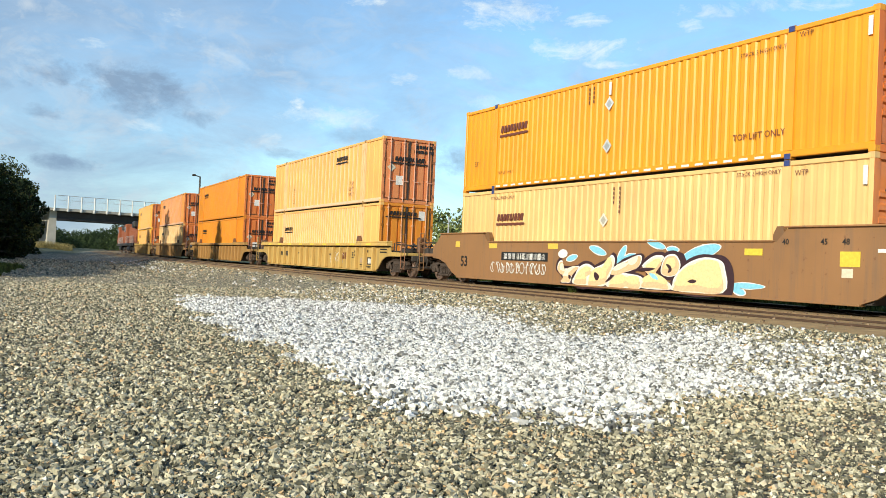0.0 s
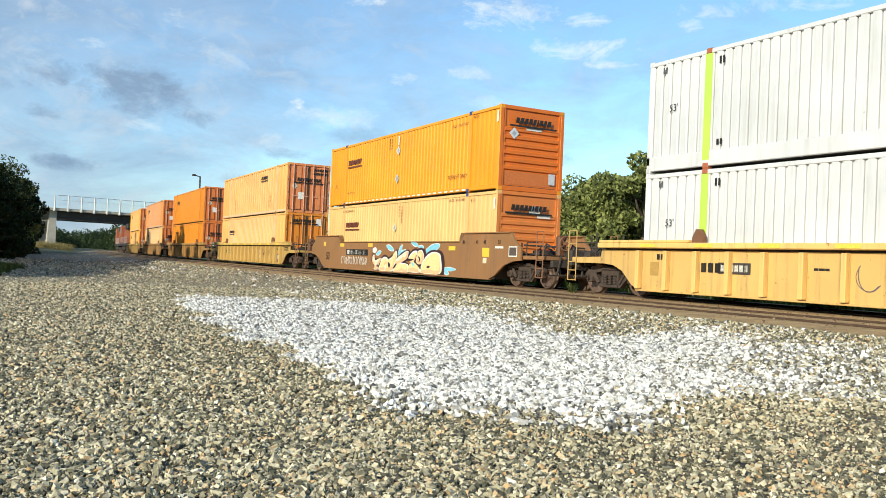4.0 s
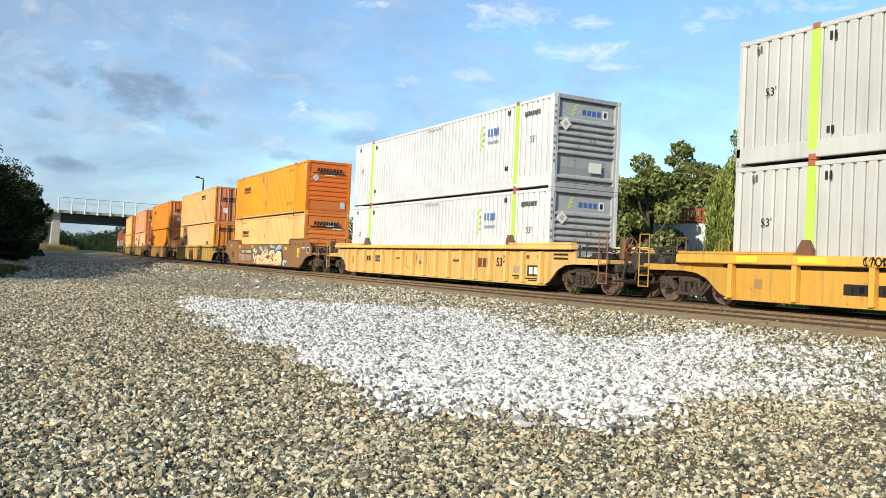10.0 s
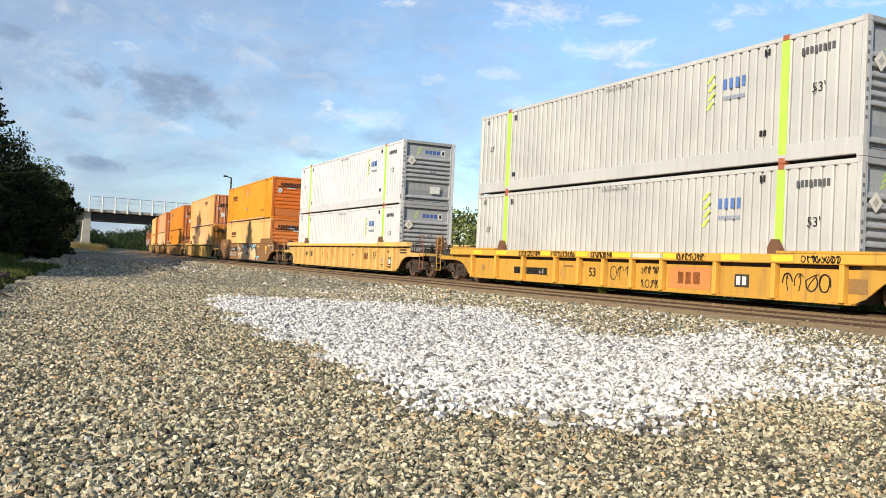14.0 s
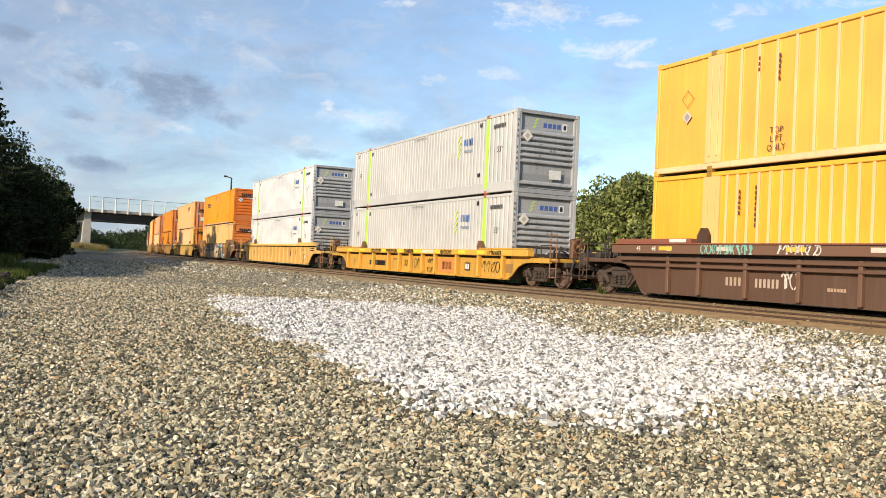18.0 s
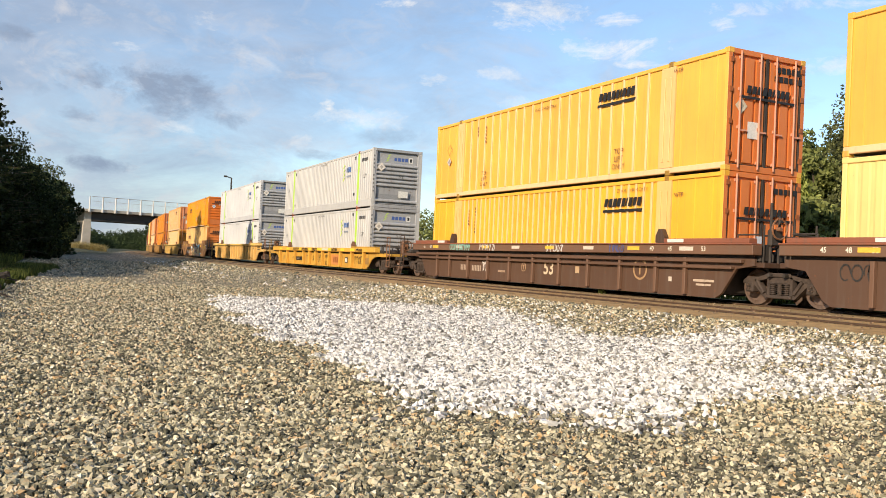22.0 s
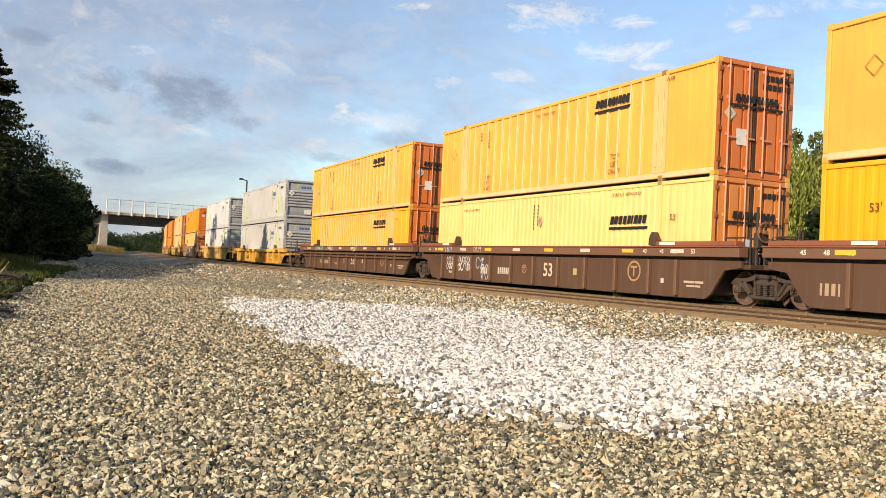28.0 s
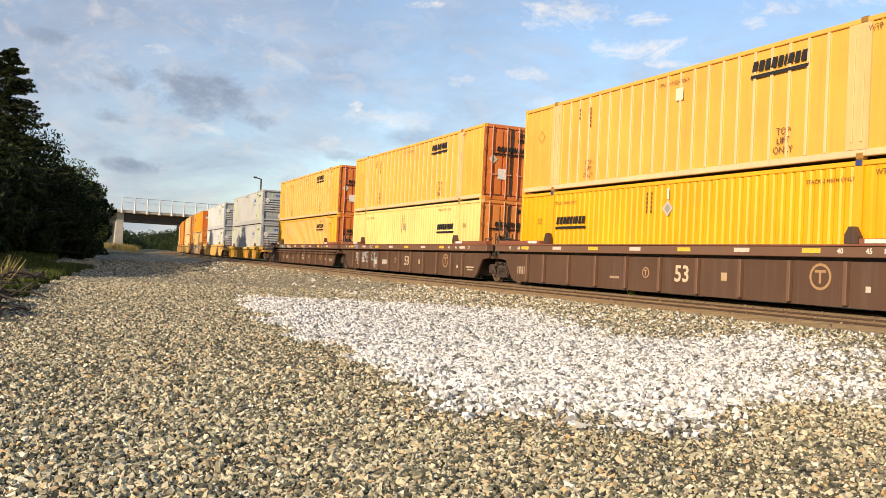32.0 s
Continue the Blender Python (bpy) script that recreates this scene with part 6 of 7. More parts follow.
    w2_marks = [("box", 2.0, 0.22, 4.08, 0.52, BLACK), ("bars", [0.13] * 4 + [0.05] + [0.12] * 6, 0.14, 4.08, 0.52, (0.75, 0.73, 0.66)), ("text", "53", 0.36, 0.68, 0.56, BLACK), ("scrawl", -0.64, 0.58, 0.98, 0.42, BLACK, 41, 0.04), ("scrawl", -1.87, 0.7, 0.8, 0.2, BLACK, 42, 0.035), ("scrawl", -1.87, 0.34, 0.75, 0.22, BLACK, 43, 0.035),
                ("box", 1.5, 0.54, -3.35, 0.55, pink), ("bars", [0.2, 0.2, 0.24], 0.3, -3.35, 0.55, (0.4, 0.13, 0.04)), ("box", 0.44, 0.3, -5.1, 0.55, (0.05, 0.045, 0.04)), ("box", 0.12, 0.2, -5.18, 0.55, WHITEC, 0.004), ("box", 0.12, 0.2, -5.0, 0.55, WHITEC, 0.004), ("scrawl", -6.9, 0.58, 1.3, 0.4, BLACK, 44, 0.045), ("box", 0.5, 0.3, -8.15, 0.55, (0.3, 0.17, 0.06)),
                ("box", 0.3, 0.3, 2.2, 0.52, (0.5, 0.28, 0.07)), ("box", 0.5, 0.05, 1.9, 0.72, (0.25, 0.14, 0.05)), ("box", 0.22, 0.2, 7.2, 0.55, (0.35, 0.22, 0.08)), ("scrawl", 3.9, 1.075, 1.3, 0.17, BLACK, 46, 0.04), ("scrawl", 2.0, 1.075, 1.3, 0.17, BLACK, 47, 0.04), ("scrawl", 0.05, 1.075, 1.0, 0.16, BLACK, 48, 0.045), ("scrawl", -3.5, 1.075, 1.1, 0.17, BLACK, 49, 0.04), ("scrawl", -7.4, 1.075, 1.0, 0.15, BLACK, 50, 0.035)]
    for y, w in ((5.7, 0.7), (2.95, 0.5), (1.0, 0.55), (-0.9, 0.9), (-2.75, 0.6), (-4.9, 0.6), (-6.4, 0.6), (7.4, 0.6)):
        w2_marks.append(("box", w, 0.13, y, 1.085, (0.85, 0.62, 0.05), 0.117))
    w2_marks.append(("box", 1.3, 0.12, -1.9, 1.085, (0.62, 0.66, 0.5), 0.117))
    w1_marks = [*y_car_marks(1), ("scrawl", 0.9, 0.78, 1.9, 0.7, (0.14, 0.12, 0.14), 45, 0.028)]
    single = "yellow well cars"
    yl = "weathered yellow well car with side posts carrying "
    orange_lab = "orange steel container stacked on a well car"
    T = [
        (112.75 - 0.0, well_car("posts", yl + "orange containers", single, y_car_marks(0), colour=(0.3, 0.19, 0.06)), container("wide", AMBER, ORANGE, orange_lab, "orange containers", far_marks), container("wide", AMBER, ORANGE, orange_lab, "orange containers", far_marks)),
        # this car's yellow is darkened: the shade it stands in is painted on
        (89.3, well_car("posts", yl + "orange containers", single, [], colour=(0.3, 0.17, 0.06)), container("wide", FADED, ORANGE, orange_lab, "orange containers", far_marks), container("wide", (0.72, 0.30, 0.06), ORANGE, orange_lab, "orange containers", far_marks)),
        (65.8, well_car("posts", "grimy ochre well car with side posts carrying amber containers", single, [], colour=(0.36, 0.2, 0.06)), container("fine", (0.72, 0.26, 0.02), ORANGE, orange_lab, "orange containers", far_marks), container("fine", (0.72, 0.26, 0.02), ORANGE, orange_lab, "orange containers", far_marks)),
        (42.3, well_car("posts", yl + "two faded orange containers", single, [*y_car_marks(3), ("scrawl", -3.3, 0.7, 1.8, 0.5, (0.7, 0.68, 0.62), 47, 0.07)], colour=(0.50, 0.33, 0.10)),
         container("mid", (0.83, 0.48, 0.15), (0.70, 0.26, 0.03), "pale orange ribbed container in the lower well", "orange containers", {**pale_marks, "list": [("name", 5.0, 1.9, 1.4, BLACK)], "rear": [("name", -0.2, 2.45, 1.7, BLACK), ("box", 0.3, 0.4, 0.72, 2.4, WHITEC)]}),
         container("wide", (0.83, 0.45, 0.13), (0.70, 0.26, 0.10), "faded orange container with wide ribbed sides and rear doors", "orange containers", {**wide_marks, "list": [("name", -3.1, 2.3, 1.5, BLACK), ("text", "TOP\nLIFT\nONLY", 0.27, -4.5, 0.75, DKRED), ("bars", [0.1], 0.9, 4.3, 0.8, DKRED)]})),
        (18.8, well_car("smooth", "rust-brown smooth-sided well car with a large graffiti piece", "brown well cars", smooth_marks),
         container("fine", FADED, (0.70, 0.22, 0.05), "sun-faded pale orange container in the lower well", "orange containers", fade_marks),
         container("fine", (0.80, 0.33, 0.015), (0.70, 0.17, 0.02), "bright amber container with a fluted side and ribbed rear", "orange containers", fine_marks)),
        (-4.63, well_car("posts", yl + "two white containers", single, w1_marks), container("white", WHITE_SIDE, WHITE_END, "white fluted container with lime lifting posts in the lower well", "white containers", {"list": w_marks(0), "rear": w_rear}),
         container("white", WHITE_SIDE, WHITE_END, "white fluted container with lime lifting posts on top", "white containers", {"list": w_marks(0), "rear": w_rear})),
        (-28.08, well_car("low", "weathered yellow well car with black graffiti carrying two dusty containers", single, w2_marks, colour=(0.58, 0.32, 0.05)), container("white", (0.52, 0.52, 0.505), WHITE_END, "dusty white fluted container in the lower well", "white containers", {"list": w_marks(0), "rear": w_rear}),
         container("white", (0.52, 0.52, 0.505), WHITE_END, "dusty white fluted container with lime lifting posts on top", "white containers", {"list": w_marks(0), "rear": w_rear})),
        (-51.47, well_car("unit", "dark brown articulated well unit with posts and stickers", "articulated brown units", bn1, joint=(False, True)), container("mid", (0.82, 0.43, 0.04), ORANGE, "amber ribbed container in the lower well", "orange containers", mid_marks),
         container("wide", (0.82, 0.45, 0.075), ORANGE, "amber container with wide ribbed sides and orange doors", "orange containers", {**wide_marks, "list": [*wide_marks["list"], ("diamond", 6.88, 1.4, 0.17, (0.6, 0.52, 0.46))]}, rise=1.034)),
        (-70.9, well_car("unit", "dark brown articulated well unit with white graffiti tags", "articulated brown units", bn2, joint=(True, True)), container("fine", (0.85, 0.62, 0.23), (0.72, 0.27, 0.07), "pale faded orange container in the lower well", "orange containers", pale_marks),
         container("wide", (0.82, 0.44, 0.075), ORANGE, "amber container with ribbed sides and weathered doors", "orange containers", wide_marks, rise=1.034)),
        (-90.29, well_car("unit", "dark brown articulated well unit with posts and emblem", "articulated brown units", bn3, joint=(True, True)), container("fine", (0.82, 0.40, 0.012), ORANGE, "deep amber fluted container in the lower well", "orange containers", deep_marks),
         container("wide", (0.82, 0.42, 0.075), ORANGE, "amber container with wide ribbed sides and a paper sticker", "orange containers", {**wide_marks, "list": [*wide_marks["list"], ("box", 0.3, 0.32, -0.25, 2.2, (0.82, 0.72, 0.52))]}, rise=1.034)),
    ]
    out = []
    for at, car, low, high in T:
        out.append((at, 9.6, car, 0.0)), out.append((at, 9.6, low, 0.3)), out.append((at, 9.6, high, 0.3 + TALL + 0.004))
    out.append((112.75 + 23.0, 7.0, locomotive("orange and black diesel locomotive leading the train"), 0.0))
    out.append((112.75 + 45.6, 7.0, locomotive("orange and black diesel locomotive at the head"), 0.0))
    return out


TRAIN = add_train()


def travelled(t):
    return 3.459e-5 * t ** 3 - 2.5995e-3 * t ** 2 + 3.45426 * t - 0.2102 + 0.0374


def rolling_pose(at, half, lift, t):
    s = at + travelled(t)
    x0, y0, _ = track_point(s - half)
    x1, y1, _ = track_point(s + half)
    return pose((x0 + x1) / 2, (y0 + y1) / 2, lift, 0, 0, -math.degrees(math.atan2(x1 - x0, y1 - y0)))


# ---- bridge ----
def build_bridge():
    """A concrete road bridge over the tracks, seen end on to the yard."""
    m = pose(17.4, 219.0, -0.5, 0, 0, 9)
    b = empty("road_bridge", m)
    tagged(b, "concrete road bridge with mesh fence over the tracks", "bridge")
    part("deck", simple(-6, 60, -1.44, 11, 9.32, 9.6, bevel=0.03), CONCRETE, b)
    part("parapet", simple(-6, 60, -1.75, -1.45, 9.35, 9.95, bevel=0.03), CONCRETE, b)
    for i in range(4):
        part("girder", lambda i=i: plate(bmesh.new(), [(-0.3 + i * 3.0, 7.3), (0.4 + i * 3.0, 7.3), (0.4 + i * 3.0, 7.6), (0.15 + i * 3.0, 7.8), (0.15 + i * 3.0, 9.0), (0.4 + i * 3.0, 9.3), (-0.3 + i * 3.0, 9.3), (-0.05 + i * 3.0, 9.0), (-0.05 + i * 3.0, 7.8), (-0.3 + i * 3.0, 7.6)], 0.76, 36.2), GIRDER, b)
    for x in (0.0, 37.0):
        def pier(x=x):
            bm = bmesh.new()
            plate(bm, [(-0.6, -1.2), (10.6, -1.2), (10.3, 9.31), (-0.4, 9.31)], x - 0.75, x + 0.75)
            for v in bm.verts:
                if v.co.z < 0 and v.co.x < x:
                    v.co.x -= 0.6
            return bm
        part("pier", pier, CONCRETE, b)

    def abutment():
        return plate(bmesh.new(), [(-1.2, -1), (11, -1), (11, 9.6), (-1.2, 9.6)], 40, 60)
    part("abutment", abutment, CONCRETE, b)
    part("abutment", lambda: plate(bmesh.new(), [(-1.1, 5.0), (10.9, 5.0), (10.9, 9.29), (-1.1, 9.29)], -60, -6.1), CONCRETE, b)
    for i in range(15):
        x = -0.1 + i * 2.95
        f = part("fence_post", lambda: tube(bmesh.new(), (0, 0, 9.3), (0, 0, 12.95), 0.15, n=8), PALEPOST, b, key="fpost", m=pose(x, -1.92, 0))
        part("pilaster", simple(-0.26, 0.26, -0.08, 0.08, 9.2, 10.0), PALEPOST, b, key="pilaster", m=pose(x, -1.83, 0))
    part("fence_rail", lambda: tube(tube(bmesh.new(), (0.4, -1.92, 12.9), (41.7, -1.92, 12.9), 0.06, n=6), (0.4, -1.92, 11.8), (41.7, -1.92, 11.8), 0.035, n=6), GALV, b)

    def mesh_wires():
        bm = bmesh.new()
        x = 0.4
        while x < 39:
            for a, c in (((x, -1.92, 9.95), (x + 2.1, -1.92, 12.85)), ((x + 2.1, -1.92, 9.95), (x, -1.92, 12.85))):
                tube(bm, a, c, 0.012, n=4, caps=False)
            x += 0.45
        return bm
    part("fence_mesh", mesh_wires, GALV, b)
    lamp = empty("street_lamp", pose(17.0 + 34.9, 219 + 5.0, 9.1))
    tagged(lamp, "tall grey street lamp on the bridge", "street lamp")
    part("pole", lambda: tube(bmesh.new(), (0, 0, 0), (0, 0, 11.0), 0.27, 0.2, n=10), GIRDER, lamp)
    part("lamp_arm", lambda: tube(bmesh.new(), (0.1, 0, 10.9), (-1.3, 0, 11.25), 0.14, n=8), GIRDER, lamp)
    part("lamp_head", simple(-2.0, -1.1, -0.3, 0.3, 11.05, 11.5, bevel=0.08), GIRDER, lamp)


build_bridge()


# ---- trees ----
def leaf_cloud(rng, centres, radii, count, size, droop=0.0, stretch=1.0):
    """Small bent leaf quads strewn in clumps: corners and faces."""
    k = len(centres)
    pick = rng.integers(0, k, count)
    d = rng.normal(size=(count, 3))
    d /= np.linalg.norm(d, axis=1, keepdims=True)
    r = radii[pick][:, None] * (0.45 + 0.62 * rng.random((count, 1)) ** 0.6)
    p = centres[pick] + d * r * np.array([1, 1, 0.8])
    a = rng.normal(size=(count, 3))
    a[:, 2] = a[:, 2] * (0.6 if droop == 0 else 1.0) - droop
    a /= np.linalg.norm(a, axis=1, keepdims=True)
    b = np.cross(a, rng.normal(size=(count, 3)))
    b /= np.linalg.norm(b, axis=1, keepdims=True)
    s = size * (0.6 + 0.8 * rng.random((count, 1)))
    a, b = a * s * stretch, b * s * 0.5
    v = np.stack([p - a, p + b, p + a, p - b], 1).reshape(-1, 3)
    f = np.arange(count * 4).reshape(-1, 4)
    return v, f


def trunk_and_limbs(rng, h, r, lean=(0, 0), limbs=9):
    bm = bmesh.new()
    tips = []
    pts = [Vector((lean[0] * t, lean[1] * t, h * t * 0.8)) + Vector((rng.normal() * 0.05 * h * t * 0.3, rng.normal() * 0.05 * h * t * 0.3, 0)) for t in np.linspace(0, 1, 5)]
    rad = 0.028 * h + 0.04
    for i, (a, b) in enumerate(zip(pts, pts[1:])):
        tube(bm, a, b, rad * (1 - 0.2 * i), rad * (1 - 0.2 * (i + 1)), n=8, caps=i == 0)
    for i in range(limbs):
        t = 0.25 + 0.7 * i / limbs
        base = pts[min(3, int(t * 4))].lerp(pts[min(4, int(t * 4) + 1)], t * 4 % 1)
        a = i * 2.4 + rng.random()
        reach = r * (0.5 + 0.4 * rng.random()) * (1.15 - 0.5 * t)
        tip = base + Vector((math.cos(a) * reach, math.sin(a) * reach, h * (0.08 + 0.14 * rng.random())))
        mid = base.lerp(tip, 0.5) + Vector((0, 0, -0.04 * h))
        tube(bm, base, mid, rad * 0.4, rad * 0.26, n=6, caps=False), tube(bm, mid, tip, rad * 0.26, rad * 0.06, n=6, caps=False)
        tips.append(tip)
    return bm, tips


def broad_tree(x, y, h, r, seed, label, leaves=5000, size=0.16, mat=None, low=0.12, group="", z=None, clumps=30):
    rng = np.random.default_rng(seed)
    t = empty("tree", pose(x, y, ground_height(x, y) - 0.05 if z is None else z, 0, 0, seed * 37 % 360))
    tagged(t, label, "tree", group)
    bm, tips = trunk_and_limbs(rng, h, r)
    part("trunk", bm, BARK, t)
    n = clumps
    cs = []
    while len(cs) < n:
        p = rng.uniform(-1, 1, 3)
        q = math.hypot(p[0], p[1])
        zz = (p[2] + 1) / 2
        wide = math.sin(min(1.0, zz * 0.9 + 0.18) * math.pi) ** 0.6
        if q < wide and q > 0.15:
            cs.append((p[0] * r * 0.85, p[1] * r * 0.85, h * (low + (1.06 - low) * zz)))
    cs = np.array(cs + [tuple(v) for v in tips])
    rad = rng.uniform(0.16, 0.34, len(cs)) * r
    v, f = leaf_cloud(rng, cs, rad, leaves, size, droop=0.25)
    ob = new("crown", mesh_np("crown", v, f, mat or LEAF))
    ob.parent = t
    return t


def conifer(x, y, h, r, seed, label, leaves=7000):
    rng = np.random.default_rng(seed)
    t = empty("conifer_tree", pose(x, y, ground_height(x, y) - 0.05))
    tagged(t, label, "tree")
    bm = tube(bmesh.new(), (0, 0, 0), (0, 0, h * 0.95), 0.2, 0.02, n=8)
    cs, rad = [], []
    i = 0
    zz = 0.6
    while zz < h * 0.97:
        reach = r * (1 - zz / h) ** 0.75
        for k in range(8):
            a = i * 1.1 + k * 1.047 + rng.random() * 0.5
            l = reach * (0.7 + 0.4 * rng.random())
            root = zz + rng.uniform(-0.2, 0.2)
            tip = Vector((math.cos(a) * l, math.sin(a) * l, root + rng.uniform(-0.15, 0.2) * l))
            tube(bm, (0, 0, root), tip, 0.03, 0.01, n=5, caps=False)
            for s in np.linspace(0.2, 1.05, 8):
                cs.append((tip.x * s, tip.y * s, root + (tip.z - root) * s ** 1.5))
                rad.append(0.03 + 0.16 * (1.1 - s) * min(1, l))
        zz += 0.34
        i += 1
    part("trunk", bm, BARK, t)
    v, f = leaf_cloud(rng, np.array(cs), np.array(rad) + 0.05, leaves, 0.07, stretch=1.5)
    ob = new("crown", mesh_np("crown", v, f, DARKLEAF))
    ob.parent = t


def willow(x, y, h, r, seed, label, strands=420):
    rng = np.random.default_rng(seed)
    t = empty("willow_tree", pose(x, y, ground_height(x, y) - 0.05))
    tagged(t, label, "tree")
    bm, tips = trunk_and_limbs(rng, h, r, limbs=12)
    part("trunk", bm, BARK, t)
    vs = []
    for i in range(strands):
        a, q = rng.random() * 2 * math.pi, rng.random() ** 0.5
        top = h * (0.97 - 0.32 * q ** 2) + rng.normal() * 0.15
        bottom = max(0.25, top - h * (0.25 + 0.5 * rng.random() * (0.4 + q)))
        px, py = math.cos(a) * r * q, math.sin(a) * r * q
        n = int((top - bottom) / 0.085)
        zs = np.linspace(top, bottom, n)
        out = 1 + 0.12 * (top - zs) / h
        c = np.stack([px * out + rng.normal(size=n) * 0.06, py * out + rng.normal(size=n) * 0.06, zs], 1)
        vs.append(c)
    c = np.concatenate(vs)
    n = len(c)
    d = rng.normal(size=(n, 3)) * 0.35
    d[:, 2] = -1
    d /= np.linalg.norm(d, axis=1, keepdims=True)
    b = np.cross(d, rng.normal(size=(n, 3)))
    b /= np.linalg.norm(b, axis=1, keepdims=True)
    s = 0.11 * (0.6 + 0.8 * rng.random((n, 1)))
    v = np.stack([c - d * s, c + b * s * 0.28, c + d * s, c - b * s * 0.28], 1).reshape(-1, 3)
    ob = new("crown", mesh_np("crown", v, np.arange(n * 4).reshape(-1, 4), WILLOW))
    ob.parent = t


def at_view(yaw, dist):
    return dist * math.sin(radians(yaw)), dist * math.cos(radians(yaw))


dark = "dense dark green broadleaf tree beside the yard"
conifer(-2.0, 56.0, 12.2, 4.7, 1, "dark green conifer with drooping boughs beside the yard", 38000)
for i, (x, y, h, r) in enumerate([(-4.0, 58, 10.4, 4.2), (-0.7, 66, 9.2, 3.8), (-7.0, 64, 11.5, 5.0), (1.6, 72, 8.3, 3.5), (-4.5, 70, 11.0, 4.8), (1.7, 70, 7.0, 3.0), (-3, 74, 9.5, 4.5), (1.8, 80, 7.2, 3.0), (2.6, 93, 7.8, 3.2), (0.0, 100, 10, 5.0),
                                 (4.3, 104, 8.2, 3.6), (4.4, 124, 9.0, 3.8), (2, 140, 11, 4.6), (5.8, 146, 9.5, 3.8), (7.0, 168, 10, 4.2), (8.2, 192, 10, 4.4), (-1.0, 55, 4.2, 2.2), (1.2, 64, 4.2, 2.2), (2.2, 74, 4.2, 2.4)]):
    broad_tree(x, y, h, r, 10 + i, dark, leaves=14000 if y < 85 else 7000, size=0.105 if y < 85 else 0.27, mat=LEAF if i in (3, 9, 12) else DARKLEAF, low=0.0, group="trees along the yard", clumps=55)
# unseen row, placed to cast the tree shadows on the yard and far cars
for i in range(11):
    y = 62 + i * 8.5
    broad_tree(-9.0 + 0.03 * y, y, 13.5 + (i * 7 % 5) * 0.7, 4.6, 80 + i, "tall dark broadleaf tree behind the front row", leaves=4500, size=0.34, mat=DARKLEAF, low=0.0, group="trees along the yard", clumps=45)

# bushes mostly out of view, set to shape the near edge of the yard's shadow
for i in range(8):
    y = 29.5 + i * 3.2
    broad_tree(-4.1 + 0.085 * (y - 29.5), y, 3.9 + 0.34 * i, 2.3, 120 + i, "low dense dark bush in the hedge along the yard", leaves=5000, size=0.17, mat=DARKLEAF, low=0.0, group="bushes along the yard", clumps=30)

# trees and a house beyond the train
x, y = at_view(48.0, 38)
willow(x, y, 6.9, 1.5, 40, "pale green weeping willow beyond the tracks", 460)
x, y = at_view(55.2, 37)
broad_tree(x, y, 11.6, 3.0, 41, "tall loose-crowned green tree beyond the tracks", leaves=42000, size=0.075, mat=OLIVELEAF, low=0.02, clumps=110, group="trees beyond the tracks")
for i, (yaw, dist, h, r) in enumerate([(50.7, 46, 9.0, 2.6), (48.7, 47, 9.5, 2.3), (46.2, 54, 8.6, 3.0), (44.5, 56, 10.0, 2.4), (42.0, 47, 7.9, 2.1), (40.5, 57, 8.4, 2.8), (38.6, 60, 8.1, 3.0), (36.6, 63, 7.6, 3.0), (57.5, 36, 7.5, 3.2), (51.5, 33, 4.4, 2.4), (62, 38, 9, 4), (67, 36, 8, 4), (34.6, 66, 6.5, 3.0), (31.0, 78, 6.4, 4.0), (28.0, 90, 7.4, 4.2),
                                         (25.5, 105, 7.5, 4.5), (23.0, 120, 7.6, 4.6), (43.4, 60, 8.6, 2.8), (39.9, 50, 7.3, 2.3), (39.3, 53, 7.3, 2.6), (37.6, 57, 7.2, 2.8)]):
    x, y = at_view(yaw, dist)
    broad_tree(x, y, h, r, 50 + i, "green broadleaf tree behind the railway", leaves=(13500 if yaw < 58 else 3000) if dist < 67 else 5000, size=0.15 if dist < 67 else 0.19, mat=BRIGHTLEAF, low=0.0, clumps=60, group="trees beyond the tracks")


